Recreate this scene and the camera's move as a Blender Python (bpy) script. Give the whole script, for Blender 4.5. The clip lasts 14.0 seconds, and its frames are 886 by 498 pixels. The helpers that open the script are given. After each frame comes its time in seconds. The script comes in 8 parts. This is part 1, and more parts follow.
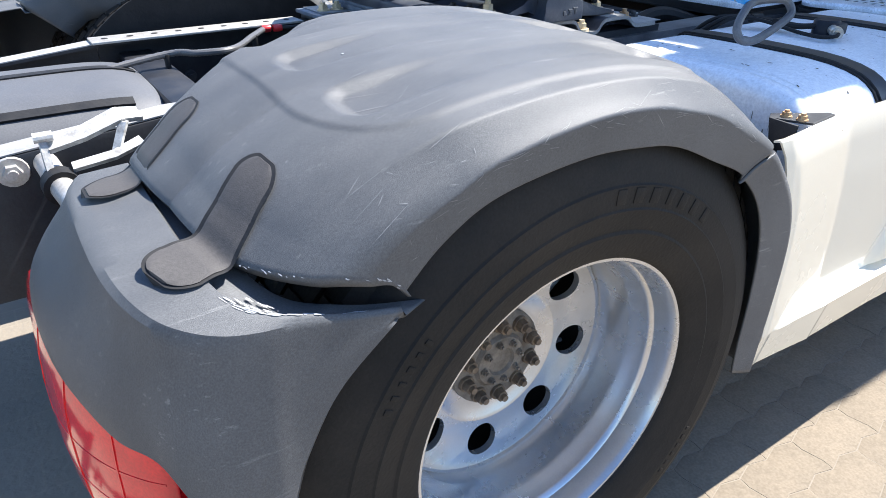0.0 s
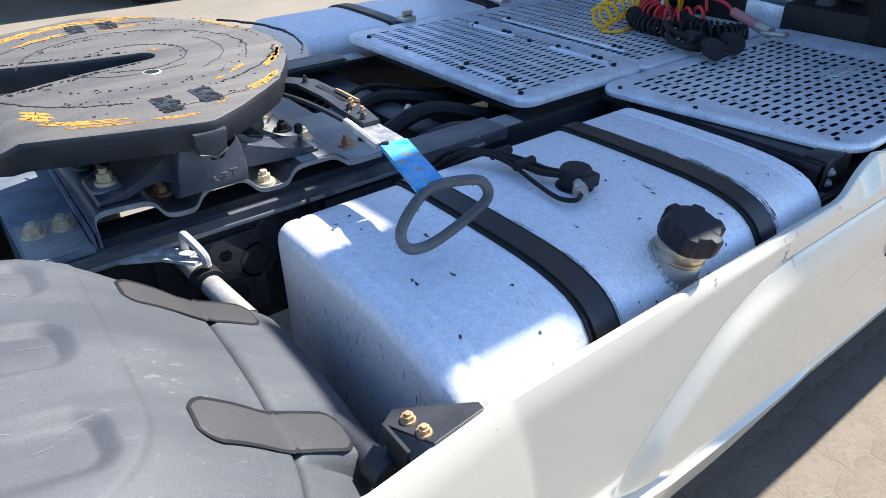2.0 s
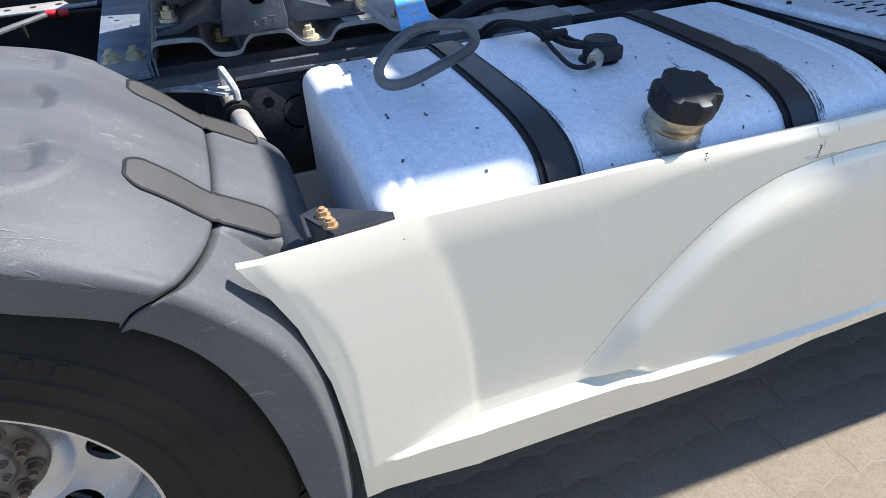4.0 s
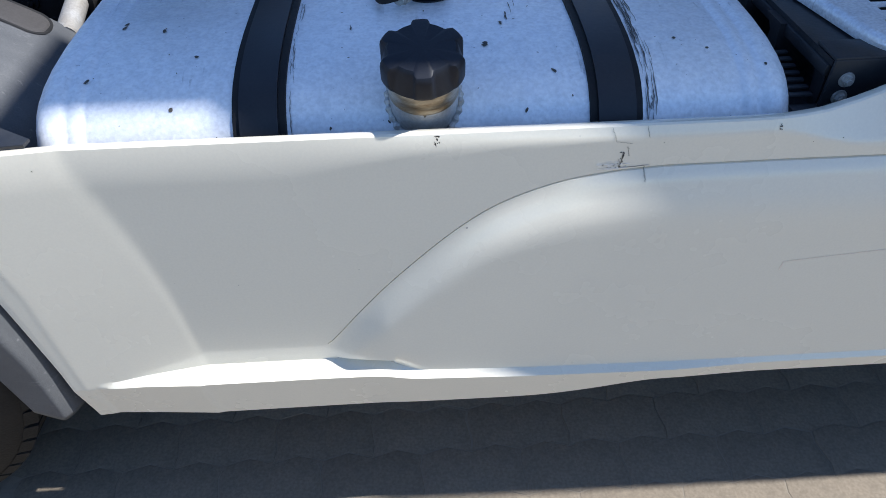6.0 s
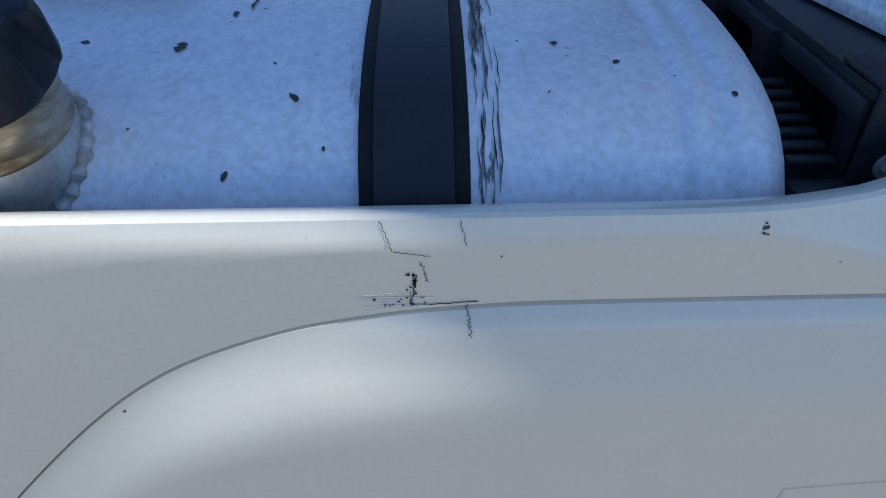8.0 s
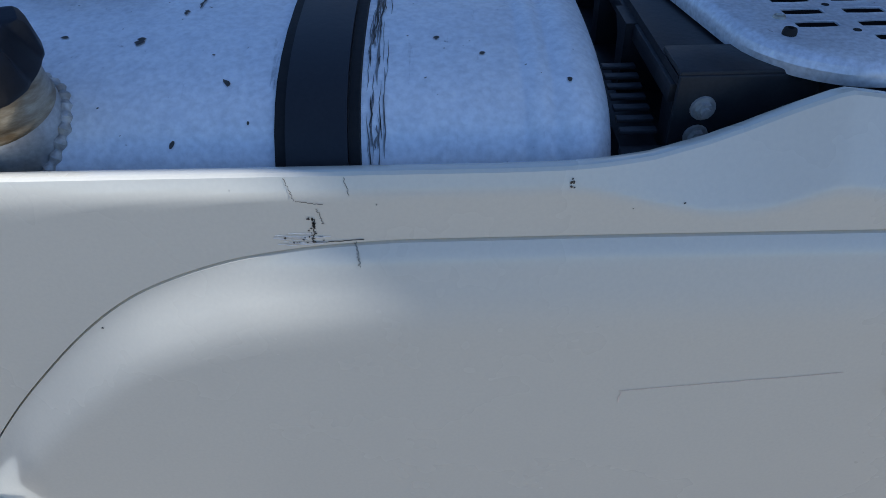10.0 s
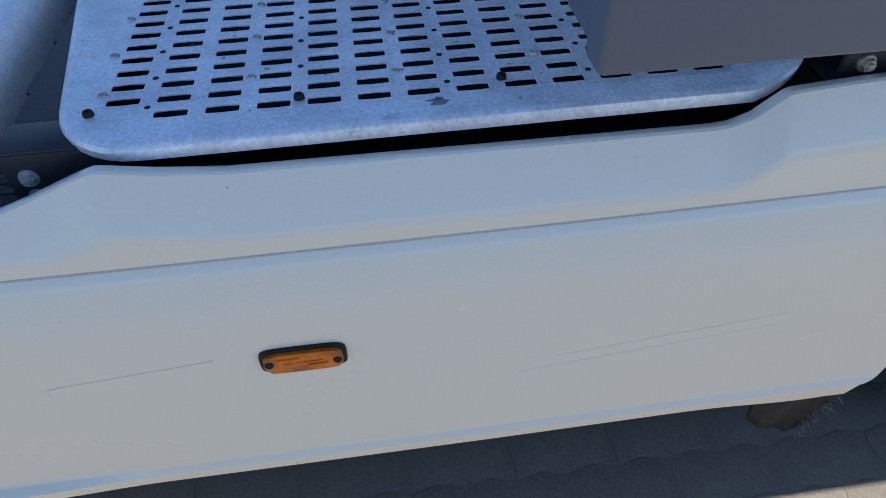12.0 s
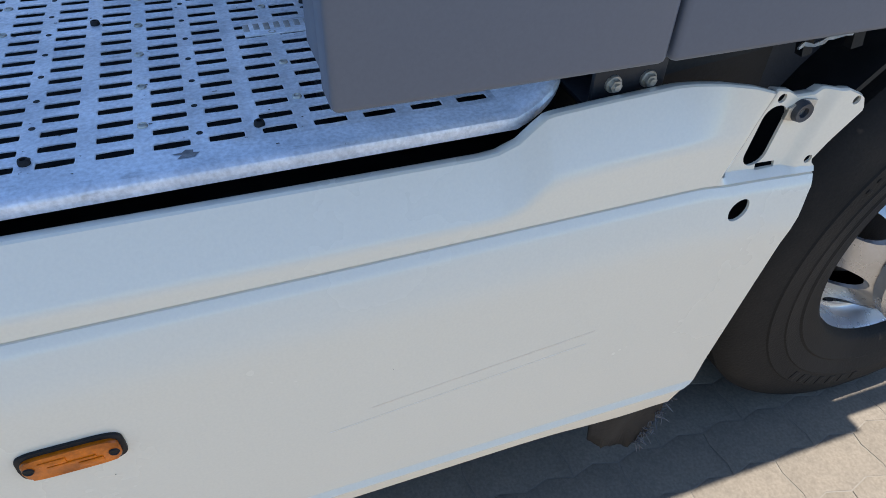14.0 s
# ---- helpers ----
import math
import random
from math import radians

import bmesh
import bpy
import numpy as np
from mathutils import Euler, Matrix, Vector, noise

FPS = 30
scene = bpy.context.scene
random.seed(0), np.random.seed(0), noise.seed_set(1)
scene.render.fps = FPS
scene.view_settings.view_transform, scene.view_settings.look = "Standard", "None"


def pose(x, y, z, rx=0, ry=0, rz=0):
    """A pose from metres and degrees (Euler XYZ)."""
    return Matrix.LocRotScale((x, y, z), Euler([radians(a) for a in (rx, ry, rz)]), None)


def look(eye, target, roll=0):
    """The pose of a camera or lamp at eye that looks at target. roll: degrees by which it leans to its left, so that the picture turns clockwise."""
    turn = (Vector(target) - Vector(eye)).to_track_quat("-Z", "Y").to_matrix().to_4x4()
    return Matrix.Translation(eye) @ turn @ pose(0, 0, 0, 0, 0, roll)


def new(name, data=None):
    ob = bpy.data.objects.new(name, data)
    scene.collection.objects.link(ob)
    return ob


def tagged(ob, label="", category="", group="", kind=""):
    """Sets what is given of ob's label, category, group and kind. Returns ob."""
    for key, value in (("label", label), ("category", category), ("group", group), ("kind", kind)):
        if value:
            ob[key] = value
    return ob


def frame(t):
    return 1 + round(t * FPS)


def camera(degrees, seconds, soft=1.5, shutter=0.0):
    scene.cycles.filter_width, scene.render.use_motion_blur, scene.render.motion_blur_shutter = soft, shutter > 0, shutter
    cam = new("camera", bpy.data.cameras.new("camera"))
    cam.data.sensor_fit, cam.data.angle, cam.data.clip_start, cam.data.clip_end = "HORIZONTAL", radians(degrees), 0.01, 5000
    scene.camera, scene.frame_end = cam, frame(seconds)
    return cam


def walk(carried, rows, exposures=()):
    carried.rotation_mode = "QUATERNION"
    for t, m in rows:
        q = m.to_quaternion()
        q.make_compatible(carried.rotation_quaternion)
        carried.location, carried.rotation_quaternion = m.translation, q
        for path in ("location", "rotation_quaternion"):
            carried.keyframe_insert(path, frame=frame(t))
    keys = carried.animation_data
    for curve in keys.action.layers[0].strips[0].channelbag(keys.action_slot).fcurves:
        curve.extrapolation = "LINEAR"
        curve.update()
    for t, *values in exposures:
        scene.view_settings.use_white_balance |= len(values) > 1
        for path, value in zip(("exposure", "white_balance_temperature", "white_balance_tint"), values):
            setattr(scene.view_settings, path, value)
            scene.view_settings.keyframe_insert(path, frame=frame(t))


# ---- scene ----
cam = camera(67.6, 14.0, 0.62)
PATH = [
    (0, (-0.663, -1.801, 1.299), (0.31, -0.345, 0.335), -0.1),
    (0.5, (-0.445, -1.767, 1.428), (0.579, -0.262, 0.599), -0.3),
    (1, (-0.182, -1.763, 1.494), (0.873, -0.277, 0.669), -0.4),
    (1.5, (0.054, -1.736, 1.522), (1.146, -0.289, 0.676), -0.3),
    (2, (0.253, -1.656, 1.558), (1.282, -0.306, 0.501), -0.6),
    (2.2, (0.317, -1.616, 1.588), (1.309, -0.31, 0.444), -0.7),
    (4.3, (0.53, -1.972, 1.348), (0.931, -0.386, 0.197), -2.3),
    (4.5, (0.571, -1.946, 1.323), (0.88, -0.357, 0.147), -1.7),
    (5, (0.741, -1.883, 1.321), (0.875, -0.362, 0.029), -1.5),
    (5.5, (0.965, -1.881, 1.34), (0.985, -0.408, -0.013), -1.9),
    (6, (1.197, -1.912, 1.37), (1.246, -0.451, 0.004), -1.7),
    (6.5, (1.381, -1.83, 1.324), (1.45, -0.381, -0.053), -1.3),
    (7, (1.484, -1.696, 1.242), (1.532, -0.195, -0.079), -0.6),
    (7.5, (1.492, -1.564, 1.153), (1.508, 0.015, -0.075), -0.8),
    (7.7, (1.483, -1.496, 1.109), (1.498, 0.091, -0.108), -0.9),
    (9.8, (1.534, -1.549, 1.151), (1.498, -0.017, -0.134), -2.4),
    (10, (1.572, -1.612, 1.177), (1.571, -0.086, -0.116), -1.4),
    (10.5, (1.692, -1.763, 1.229), (1.716, -0.278, -0.111), -1.5),
    (11, (1.841, -1.781, 1.282), (1.917, -0.374, -0.137), -1.4),
    (11.5, (2.017, -1.733, 1.334), (2.114, -0.344, -0.102), -1.5),
    (12, (2.18, -1.715, 1.364), (2.348, -0.349, -0.087), -1.1),
    (12.5, (2.389, -1.779, 1.375), (2.607, -0.402, -0.059), -0.1),
    (13, (2.511, -1.8, 1.384), (2.732, -0.426, -0.052), -0.1),
    (13.5, (2.503, -1.786, 1.385), (2.751, -0.411, -0.046), 1.0),
    (14, (2.301, -1.715, 1.335), (2.831, -0.331, -0.008), 2.0),
]
walk(cam, [(t, look(eye, target, roll)) for t, eye, target, roll in PATH], [(t, e, k, 11.0) for t, e, k in ((0.0, 1.51, 6230.0), (1.0, 1.24, 6190.0), (2.2, 1.14, 6080.0), (4.3, 0.98, 6160.0), (5.5, 0.67, 6000.0), (6.5, 0.62, 5800.0), (7.7, 0.41, 5580.0), (10.0, 0.19, 5520.0), (10.5, 0.39, 5780.0), (11.2, 0.56, 5680.0), (12.0, 0.68, 5810.0), (12.5, 0.78, 5900.0), (13.0, 0.98, 6010.0), (14.0, 1.06, 6110.0))])

# ---- world, sun, exposure ----
SUN_EL, SUN_AZ = 54.0, -0.6          # degrees: height, and turn from the truck's nose towards its far side
world = bpy.data.worlds.new("world")
scene.world = world
world.use_nodes = True
wn = world.node_tree
sky = wn.nodes.new("ShaderNodeTexSky")
sky.sky_type, sky.sun_disc = "NISHITA", False
sky.sun_elevation, sky.sun_rotation = radians(SUN_EL), radians(90 - SUN_AZ)
sky.air_density, sky.dust_density, sky.ozone_density = 1.0, 0.25, 4.5
wn.links.new(sky.outputs["Color"], wn.nodes["Background"].inputs["Color"])
wn.nodes["Background"].inputs["Strength"].default_value = 0.105
sun_data = bpy.data.lights.new("sun", "SUN")
sun_data.energy, sun_data.angle, sun_data.color = 5.0, radians(0.53), (1.0, 0.95, 0.87)
sun = new("sun", sun_data)
sun_dir = Vector((math.cos(radians(SUN_EL)) * math.cos(radians(SUN_AZ)), math.cos(radians(SUN_EL)) * math.sin(radians(SUN_AZ)), math.sin(radians(SUN_EL))))
sun.matrix_world = Matrix.Translation((0, 0, 12)) @ (sun_dir.to_track_quat("Z", "Y").to_matrix().to_4x4())


# ---- materials ----
def mat(name, base, rough=0.5, metal=0.0, second=None, scale=8.0, mix=0.5, bump=0.0, bump_scale=120.0, spec=0.5,
        speck=None, speck_scale=60.0, speck_amount=0.3, coat=0.0, rough_var=0.12, stretch=(1, 1, 1), island=0.0, transmission=0.0, bump_dist=0.002,
        grain=0.12, grain_scale=260.0, scratch=None, scratch_stretch=(3, 90, 90), scratch_amount=0.3, scratch_turn=0.0):
    """A surface of two tones in large patches, grain in the relief, and specks of dirt or wear."""
    m = bpy.data.materials.new(name)
    m.use_nodes = True
    t = m.node_tree
    n, l = t.nodes, t.links
    b = n["Principled BSDF"]
    co = n.new("ShaderNodeTexCoord")
    mp = n.new("ShaderNodeMapping")
    mp.inputs["Scale"].default_value = stretch
    l.new(co.outputs["Object"], mp.inputs["Vector"])
    big = n.new("ShaderNodeTexNoise")
    big.inputs["Scale"].default_value, big.inputs["Detail"].default_value, big.inputs["Roughness"].default_value = scale, 6.0, 0.6
    l.new(mp.outputs["Vector"], big.inputs["Vector"])
    ramp = n.new("ShaderNodeValToRGB")
    ramp.color_ramp.elements[0].position, ramp.color_ramp.elements[1].position = 0.35, 0.68
    second = second or tuple(c * 0.85 for c in base)
    ramp.color_ramp.elements[0].color = (*base, 1)
    ramp.color_ramp.elements[1].color = (*[a + (s - a) * mix for a, s in zip(base, second)], 1)
    l.new(big.outputs["Fac"], ramp.inputs["Fac"])
    colour = ramp.outputs["Color"]
    if speck:
        sp = n.new("ShaderNodeTexNoise")
        sp.inputs["Scale"].default_value, sp.inputs["Detail"].default_value = speck_scale, 3.0
        l.new(mp.outputs["Vector"], sp.inputs["Vector"])
        sr = n.new("ShaderNodeValToRGB")
        sr.color_ramp.elements[0].position, sr.color_ramp.elements[1].position = 0.80 - speck_amount * 0.5, 0.84 - speck_amount * 0.5
        l.new(sp.outputs["Fac"], sr.inputs["Fac"])
        mx = n.new("ShaderNodeMix")
        mx.data_type = "RGBA"
        l.new(sr.outputs["Color"], mx.inputs["Factor"])
        l.new(colour, mx.inputs["A"])
        mx.inputs["B"].default_value = (*speck, 1)
        colour = mx.outputs["Result"]
    if scratch:
        sm = n.new("ShaderNodeMapping")
        sm.inputs["Scale"].default_value, sm.inputs["Rotation"].default_value = scratch_stretch, (0, 0, radians(scratch_turn))
        l.new(co.outputs["Object"], sm.inputs["Vector"])
        sn = n.new("ShaderNodeTexNoise")
        sn.inputs["Scale"].default_value, sn.inputs["Detail"].default_value, sn.inputs["Roughness"].default_value = 1.0, 7.0, 0.65
        l.new(sm.outputs["Vector"], sn.inputs["Vector"])
        sc = n.new("ShaderNodeMapRange")
        sc.inputs["From Min"].default_value, sc.inputs["From Max"].default_value = 0.72 - scratch_amount * 0.3, 0.80 - scratch_amount * 0.3
        sc.inputs["To Max"].default_value = 0.75
        l.new(sn.outputs["Fac"], sc.inputs["Value"])
        # only in patches
        pm = n.new("ShaderNodeMath")
        pm.operation = "MULTIPLY"
        pr = n.new("ShaderNodeMapRange")
        pr.inputs["From Min"].default_value, pr.inputs["From Max"].default_value = 0.42, 0.62
        l.new(big.outputs["Fac"], pr.inputs["Value"])
        l.new(sc.outputs["Result"], pm.inputs[0])
        l.new(pr.outputs["Result"], pm.inputs[1])
        sx = n.new("ShaderNodeMix")
        sx.data_type = "RGBA"
        l.new(pm.outputs["Value"], sx.inputs["Factor"])
        l.new(colour, sx.inputs["A"])
        sx.inputs["B"].default_value = (*scratch, 1)
        colour = sx.outputs["Result"]
    if grain:
        gn = n.new("ShaderNodeTexNoise")
        gn.inputs["Scale"].default_value, gn.inputs["Detail"].default_value = grain_scale, 3.0
        l.new(mp.outputs["Vector"], gn.inputs["Vector"])
        gm = n.new("ShaderNodeMapRange")
        gm.inputs["From Min"].default_value, gm.inputs["From Max"].default_value = 0.3, 0.7
        gm.inputs["To Min"].default_value, gm.inputs["To Max"].default_value = 1 - grain, 1 + grain
        l.new(gn.outputs["Fac"], gm.inputs["Value"])
        gh = n.new("ShaderNodeHueSaturation")
        l.new(gm.outputs["Result"], gh.inputs["Value"])
        l.new(colour, gh.inputs["Color"])
        colour = gh.outputs["Color"]
    if island:
        oi = n.new("ShaderNodeObjectInfo")
        hs = n.new("ShaderNodeHueSaturation")
        mr = n.new("ShaderNodeMapRange")
        mr.inputs["To Min"].default_value, mr.inputs["To Max"].default_value = 1 - island, 1 + island
        l.new(oi.outputs["Random"], mr.inputs["Value"])
        l.new(mr.outputs["Result"], hs.inputs["Value"])
        l.new(colour, hs.inputs["Color"])
        colour = hs.outputs["Color"]
    l.new(colour, b.inputs["Base Color"])
    rr = n.new("ShaderNodeMapRange")
    rr.inputs["To Min"].default_value, rr.inputs["To Max"].default_value = max(rough - rough_var, 0.02), min(rough + rough_var, 1.0)
    l.new(big.outputs["Fac"], rr.inputs["Value"])
    l.new(rr.outputs["Result"], b.inputs["Roughness"])
    b.inputs["Metallic"].default_value = metal
    b.inputs["Specular IOR Level"].default_value = spec
    b.inputs["Coat Weight"].default_value = coat
    b.inputs["Coat Roughness"].default_value = 0.06
    b.inputs["Transmission Weight"].default_value = transmission
    if bump:
        gr = n.new("ShaderNodeTexNoise")
        gr.inputs["Scale"].default_value, gr.inputs["Detail"].default_value = bump_scale, 4.0
        l.new(mp.outputs["Vector"], gr.inputs["Vector"])
        bp = n.new("ShaderNodeBump")
        bp.inputs["Strength"].default_value, bp.inputs["Distance"].default_value = bump, bump_dist
        l.new(gr.outputs["Fac"], bp.inputs["Height"])
        l.new(bp.outputs["Normal"], b.inputs["Normal"])
    return m


M = dict(
    paint=mat("white_paint", (0.80, 0.742, 0.605), 0.27, second=(0.79, 0.732, 0.595), scale=1.5, coat=1.0, bump=0.0, grain=0.02, rough_var=0.05, speck=(0.35, 0.3, 0.25), speck_scale=45, speck_amount=0.02),
    plastic=mat("grey_plastic", (0.080, 0.083, 0.088), 0.48, spec=0.30, second=(0.118, 0.120, 0.123), scale=4.0, mix=0.9, bump=0.45, bump_scale=900, speck=(0.26, 0.26, 0.26), speck_scale=150, speck_amount=0.03, stretch=(1, 2.5, 1), bump_dist=0.0008, grain=0.18, grain_scale=380, scratch=(0.24, 0.24, 0.235), scratch_stretch=(5, 100, 100), scratch_amount=0.38, scratch_turn=8, rough_var=0.08),
    fleck=mat("pale_fleck", (0.42, 0.43, 0.45), 0.6, second=(0.35, 0.36, 0.38), scale=90, mix=0.8),
    scrape=mat("fine_scrape", (0.26, 0.26, 0.265), 0.6, second=(0.18, 0.18, 0.185), scale=60, mix=0.8),
    tongue=mat("worn_grey_plastic", (0.060, 0.056, 0.054), 0.5, spec=0.25, second=(0.090, 0.084, 0.080), scale=6, bump=0.3, bump_scale=600, bump_dist=0.001),
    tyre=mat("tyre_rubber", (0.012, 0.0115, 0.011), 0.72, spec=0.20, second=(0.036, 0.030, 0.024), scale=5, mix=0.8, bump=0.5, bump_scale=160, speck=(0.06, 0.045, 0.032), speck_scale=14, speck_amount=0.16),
    rim=mat("silver_rim_paint", (0.60, 0.61, 0.63), 0.27, 0.72, second=(0.48, 0.46, 0.42), scale=9, mix=0.5, grain=0.04, speck=(0.25, 0.18, 0.12), speck_scale=40, speck_amount=0.08),
    rustnut=mat("rust_stained_nut", (0.20, 0.15, 0.10), 0.6, 0.3, second=(0.09, 0.065, 0.05), scale=60, mix=0.9, bump=0.3, bump_scale=120),
    hub=mat("dirty_steel", (0.24, 0.205, 0.165), 0.65, 0.3, second=(0.11, 0.09, 0.07), scale=30, mix=0.9, bump=0.4, bump_scale=90),
    frame=mat("black_frame_paint", (0.014, 0.016, 0.021), 0.42, spec=0.35, second=(0.05, 0.05, 0.053), scale=10, mix=0.6, bump=0.15, bump_scale=140, speck=(0.20, 0.18, 0.15), speck_scale=50, speck_amount=0.08),
    grease=mat("greasy_steel", (0.120, 0.108, 0.094), 0.50, 0.2, second=(0.20, 0.180, 0.150), scale=7, mix=0.8, grain=0.25, bump=0.5, bump_scale=60, stretch=(0.5, 2, 1), speck=(0.04, 0.035, 0.03), speck_scale=14, speck_amount=0.16),
    castiron=mat("dark_cast_iron", (0.030, 0.033, 0.040), 0.5, 0.2, second=(0.078, 0.079, 0.083), scale=14, bump=0.4, bump_scale=120),
    castblue=mat("blue_black_cast_paint", (0.034, 0.044, 0.066), 0.36, 0.1, second=(0.11, 0.115, 0.125), scale=11, mix=0.8, bump=0.3, bump_scale=110, speck=(0.25, 0.22, 0.18), speck_scale=45, speck_amount=0.10),
    yellow_grease=mat("yellow_grease", (0.68, 0.31, 0.04), 0.35, second=(0.55, 0.27, 0.02), scale=30, bump=0.6, bump_scale=80),
    tank=mat("brushed_aluminium", (0.92, 0.935, 0.96), 0.42, 0.14, second=(0.76, 0.785, 0.83), scale=60, mix=0.7, grain=0.10, grain_scale=170, scratch=(0.44, 0.45, 0.47), scratch_stretch=(95, 10, 10), scratch_amount=0.28, bump=0.14, bump_scale=220, speck=(0.34, 0.35, 0.38), speck_scale=120, speck_amount=0.13, rough_var=0.1),
    grime=mat("dark_grime", (0.14, 0.14, 0.145), 0.6, second=(0.34, 0.34, 0.345), scale=70, mix=0.9),
    covergrey=mat("sunfaded_plastic", (0.085, 0.088, 0.095), 0.5, second=(0.12, 0.12, 0.125), scale=5, bump=0.3, bump_scale=500, bump_dist=0.001),
    wornblack=mat("worn_black_steel", (0.050, 0.053, 0.060), 0.45, second=(0.20, 0.20, 0.20), scale=9, mix=0.85, bump=0.25, bump_scale=120, speck=(0.42, 0.40, 0.37), speck_scale=38, speck_amount=0.16, stretch=(0.6, 1.5, 1.5)),
    # dusty, worn steel, lightened where it also stands in for sun and sky
    dusty=mat("dusty_lightened_steel", (0.36, 0.35, 0.335), 0.5, second=(0.20, 0.20, 0.20), scale=12, mix=0.9, bump=0.25, bump_scale=120, speck=(0.55, 0.54, 0.52), speck_scale=60, speck_amount=0.12),
    walkway=mat("tread_aluminium", (0.86, 0.89, 0.94), 0.40, 0.32, second=(0.58, 0.61, 0.66), scale=13, mix=0.9, bump=0.12, bump_scale=150, grain=0.15, grain_scale=200, scratch=(0.36, 0.37, 0.39), scratch_stretch=(12, 90, 12), scratch_amount=0.38, speck=(0.20, 0.20, 0.20), speck_scale=80, speck_amount=0.14),
    strap=mat("black_strap", (0.012, 0.013, 0.017), 0.42, second=(0.024, 0.025, 0.029), scale=15, bump=0.1, speck=(0.25, 0.25, 0.25), speck_scale=120, speck_amount=0.05),
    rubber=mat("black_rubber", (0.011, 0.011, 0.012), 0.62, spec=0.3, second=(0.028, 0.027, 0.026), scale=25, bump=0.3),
    cap=mat("black_cap_plastic", (0.009, 0.011, 0.018), 0.50, spec=0.32, second=(0.022, 0.025, 0.032), scale=30, bump=0.15, bump_scale=300, bump_dist=0.001),
    neck=mat("stained_neck", (0.56, 0.50, 0.38), 0.34, 0.6, second=(0.17, 0.11, 0.05), scale=16, mix=0.95, stretch=(1, 1, 4), bump=0.1, speck=(0.06, 0.045, 0.03), speck_scale=40, speck_amount=0.2),
    neckgrey=mat("grimy_bare_aluminium", (0.62, 0.63, 0.64), 0.38, 0.4, second=(0.30, 0.28, 0.25), scale=14, mix=0.9, bump=0.15, speck=(0.10, 0.08, 0.06), speck_scale=55, speck_amount=0.20),
    weld=mat("weld_metal", (0.66, 0.66, 0.65), 0.45, 0.4, second=(0.28, 0.25, 0.21), scale=40, mix=0.9, bump=0.4, bump_scale=140),
    steel=mat("zinc_steel", (0.55, 0.54, 0.50), 0.38, 0.7, second=(0.38, 0.34, 0.26), scale=40, mix=0.7),
    rusty=mat("rusty_bolt", (0.42, 0.22, 0.10), 0.6, 0.3, second=(0.50, 0.38, 0.22), scale=90, mix=0.8),
    zincyel=mat("yellow_zinc_bolt", (0.74, 0.62, 0.42), 0.40, 0.25, second=(0.50, 0.38, 0.22), scale=60, mix=0.8),
    cabgrey=mat("cab_side_grey", (0.108, 0.124, 0.158), 0.40, second=(0.12, 0.137, 0.172), scale=2, bump=0.04, bump_scale=500, rough_var=0.06, bump_dist=0.001, grain=0.03),
    cabunder=mat("cab_rear_dark", (0.030, 0.034, 0.042), 0.55, second=(0.06, 0.06, 0.064), scale=9, mix=0.7, bump=0.3),
    crossgrey=mat("primer_steel", (0.22, 0.26, 0.32), 0.5, 0.2, second=(0.13, 0.14, 0.16), scale=16, mix=0.8, bump=0.2, speck=(0.05, 0.05, 0.05), speck_scale=40, speck_amount=0.12),
    red=mat("red_hose", (0.72, 0.035, 0.04), 0.35, second=(0.42, 0.02, 0.03), scale=30),
    yellow=mat("yellow_hose", (0.95, 0.52, 0.015), 0.35, second=(0.90, 0.44, 0.015), scale=30),
    amber=mat("amber_lens", (0.72, 0.175, 0.004), 0.16, spec=0.3, second=(0.17, 0.036, 0.002), scale=28, mix=0.9, coat=0.15, bump=0.15, bump_scale=260),
    redlens=mat("red_lens", (0.80, 0.012, 0.02), 0.14, second=(0.40, 0.006, 0.014), scale=20, coat=0.4),
    reflector=mat("side_reflector_red", (0.62, 0.06, 0.03), 0.25, second=(0.40, 0.03, 0.02), scale=60, mix=0.9, coat=0.6, bump=0.3, bump_scale=400),
    blue=mat("blue_paint", (0.02, 0.32, 0.72), 0.35, second=(0.25, 0.50, 0.75), scale=35, mix=0.7, speck=(0.30, 0.30, 0.29), speck_scale=42, speck_amount=0.46),
    box=mat("box_body_white", (0.78, 0.78, 0.77), 0.4, second=(0.72, 0.72, 0.71), scale=2),
    scuff=mat("scuffed_paint", (0.85, 0.71, 0.60), 0.4, second=(0.80, 0.72, 0.61), scale=60, mix=0.9, coat=0.5),
    palescratch=mat("pale_scratch", (0.88, 0.87, 0.84), 0.3, second=(0.84, 0.82, 0.78), scale=40, mix=0.8, coat=0.5),
    tar=mat("tar_spots", (0.05, 0.045, 0.04), 0.6, second=(0.12, 0.10, 0.08), scale=80),
    steelworn=mat("pale_worn_steel", (0.50, 0.49, 0.47), 0.5, 0.4, second=(0.33, 0.30, 0.26), scale=25, mix=0.9, bump=0.3),
    corroded=mat("corroded_zinc", (0.60, 0.60, 0.58), 0.6, 0.2, second=(0.22, 0.21, 0.20), scale=45, mix=0.9, bump=0.6, bump_scale=90),
    conduit=mat("grey_conduit", (0.11, 0.11, 0.115), 0.40, second=(0.06, 0.06, 0.06), scale=30),
    pink=mat("faded_pink_rubber", (0.50, 0.22, 0.22), 0.55, second=(0.42, 0.17, 0.17), scale=30),
    paver=mat("sandy_paver", (0.235, 0.195, 0.146), 0.9, spec=0.1, second=(0.175, 0.148, 0.114), scale=6, mix=0.9, bump=0.5, bump_scale=60, speck=(0.34, 0.29, 0.22), speck_scale=22, speck_amount=0.22, island=0.04, bump_dist=0.002, grain=0.14, grain_scale=160),
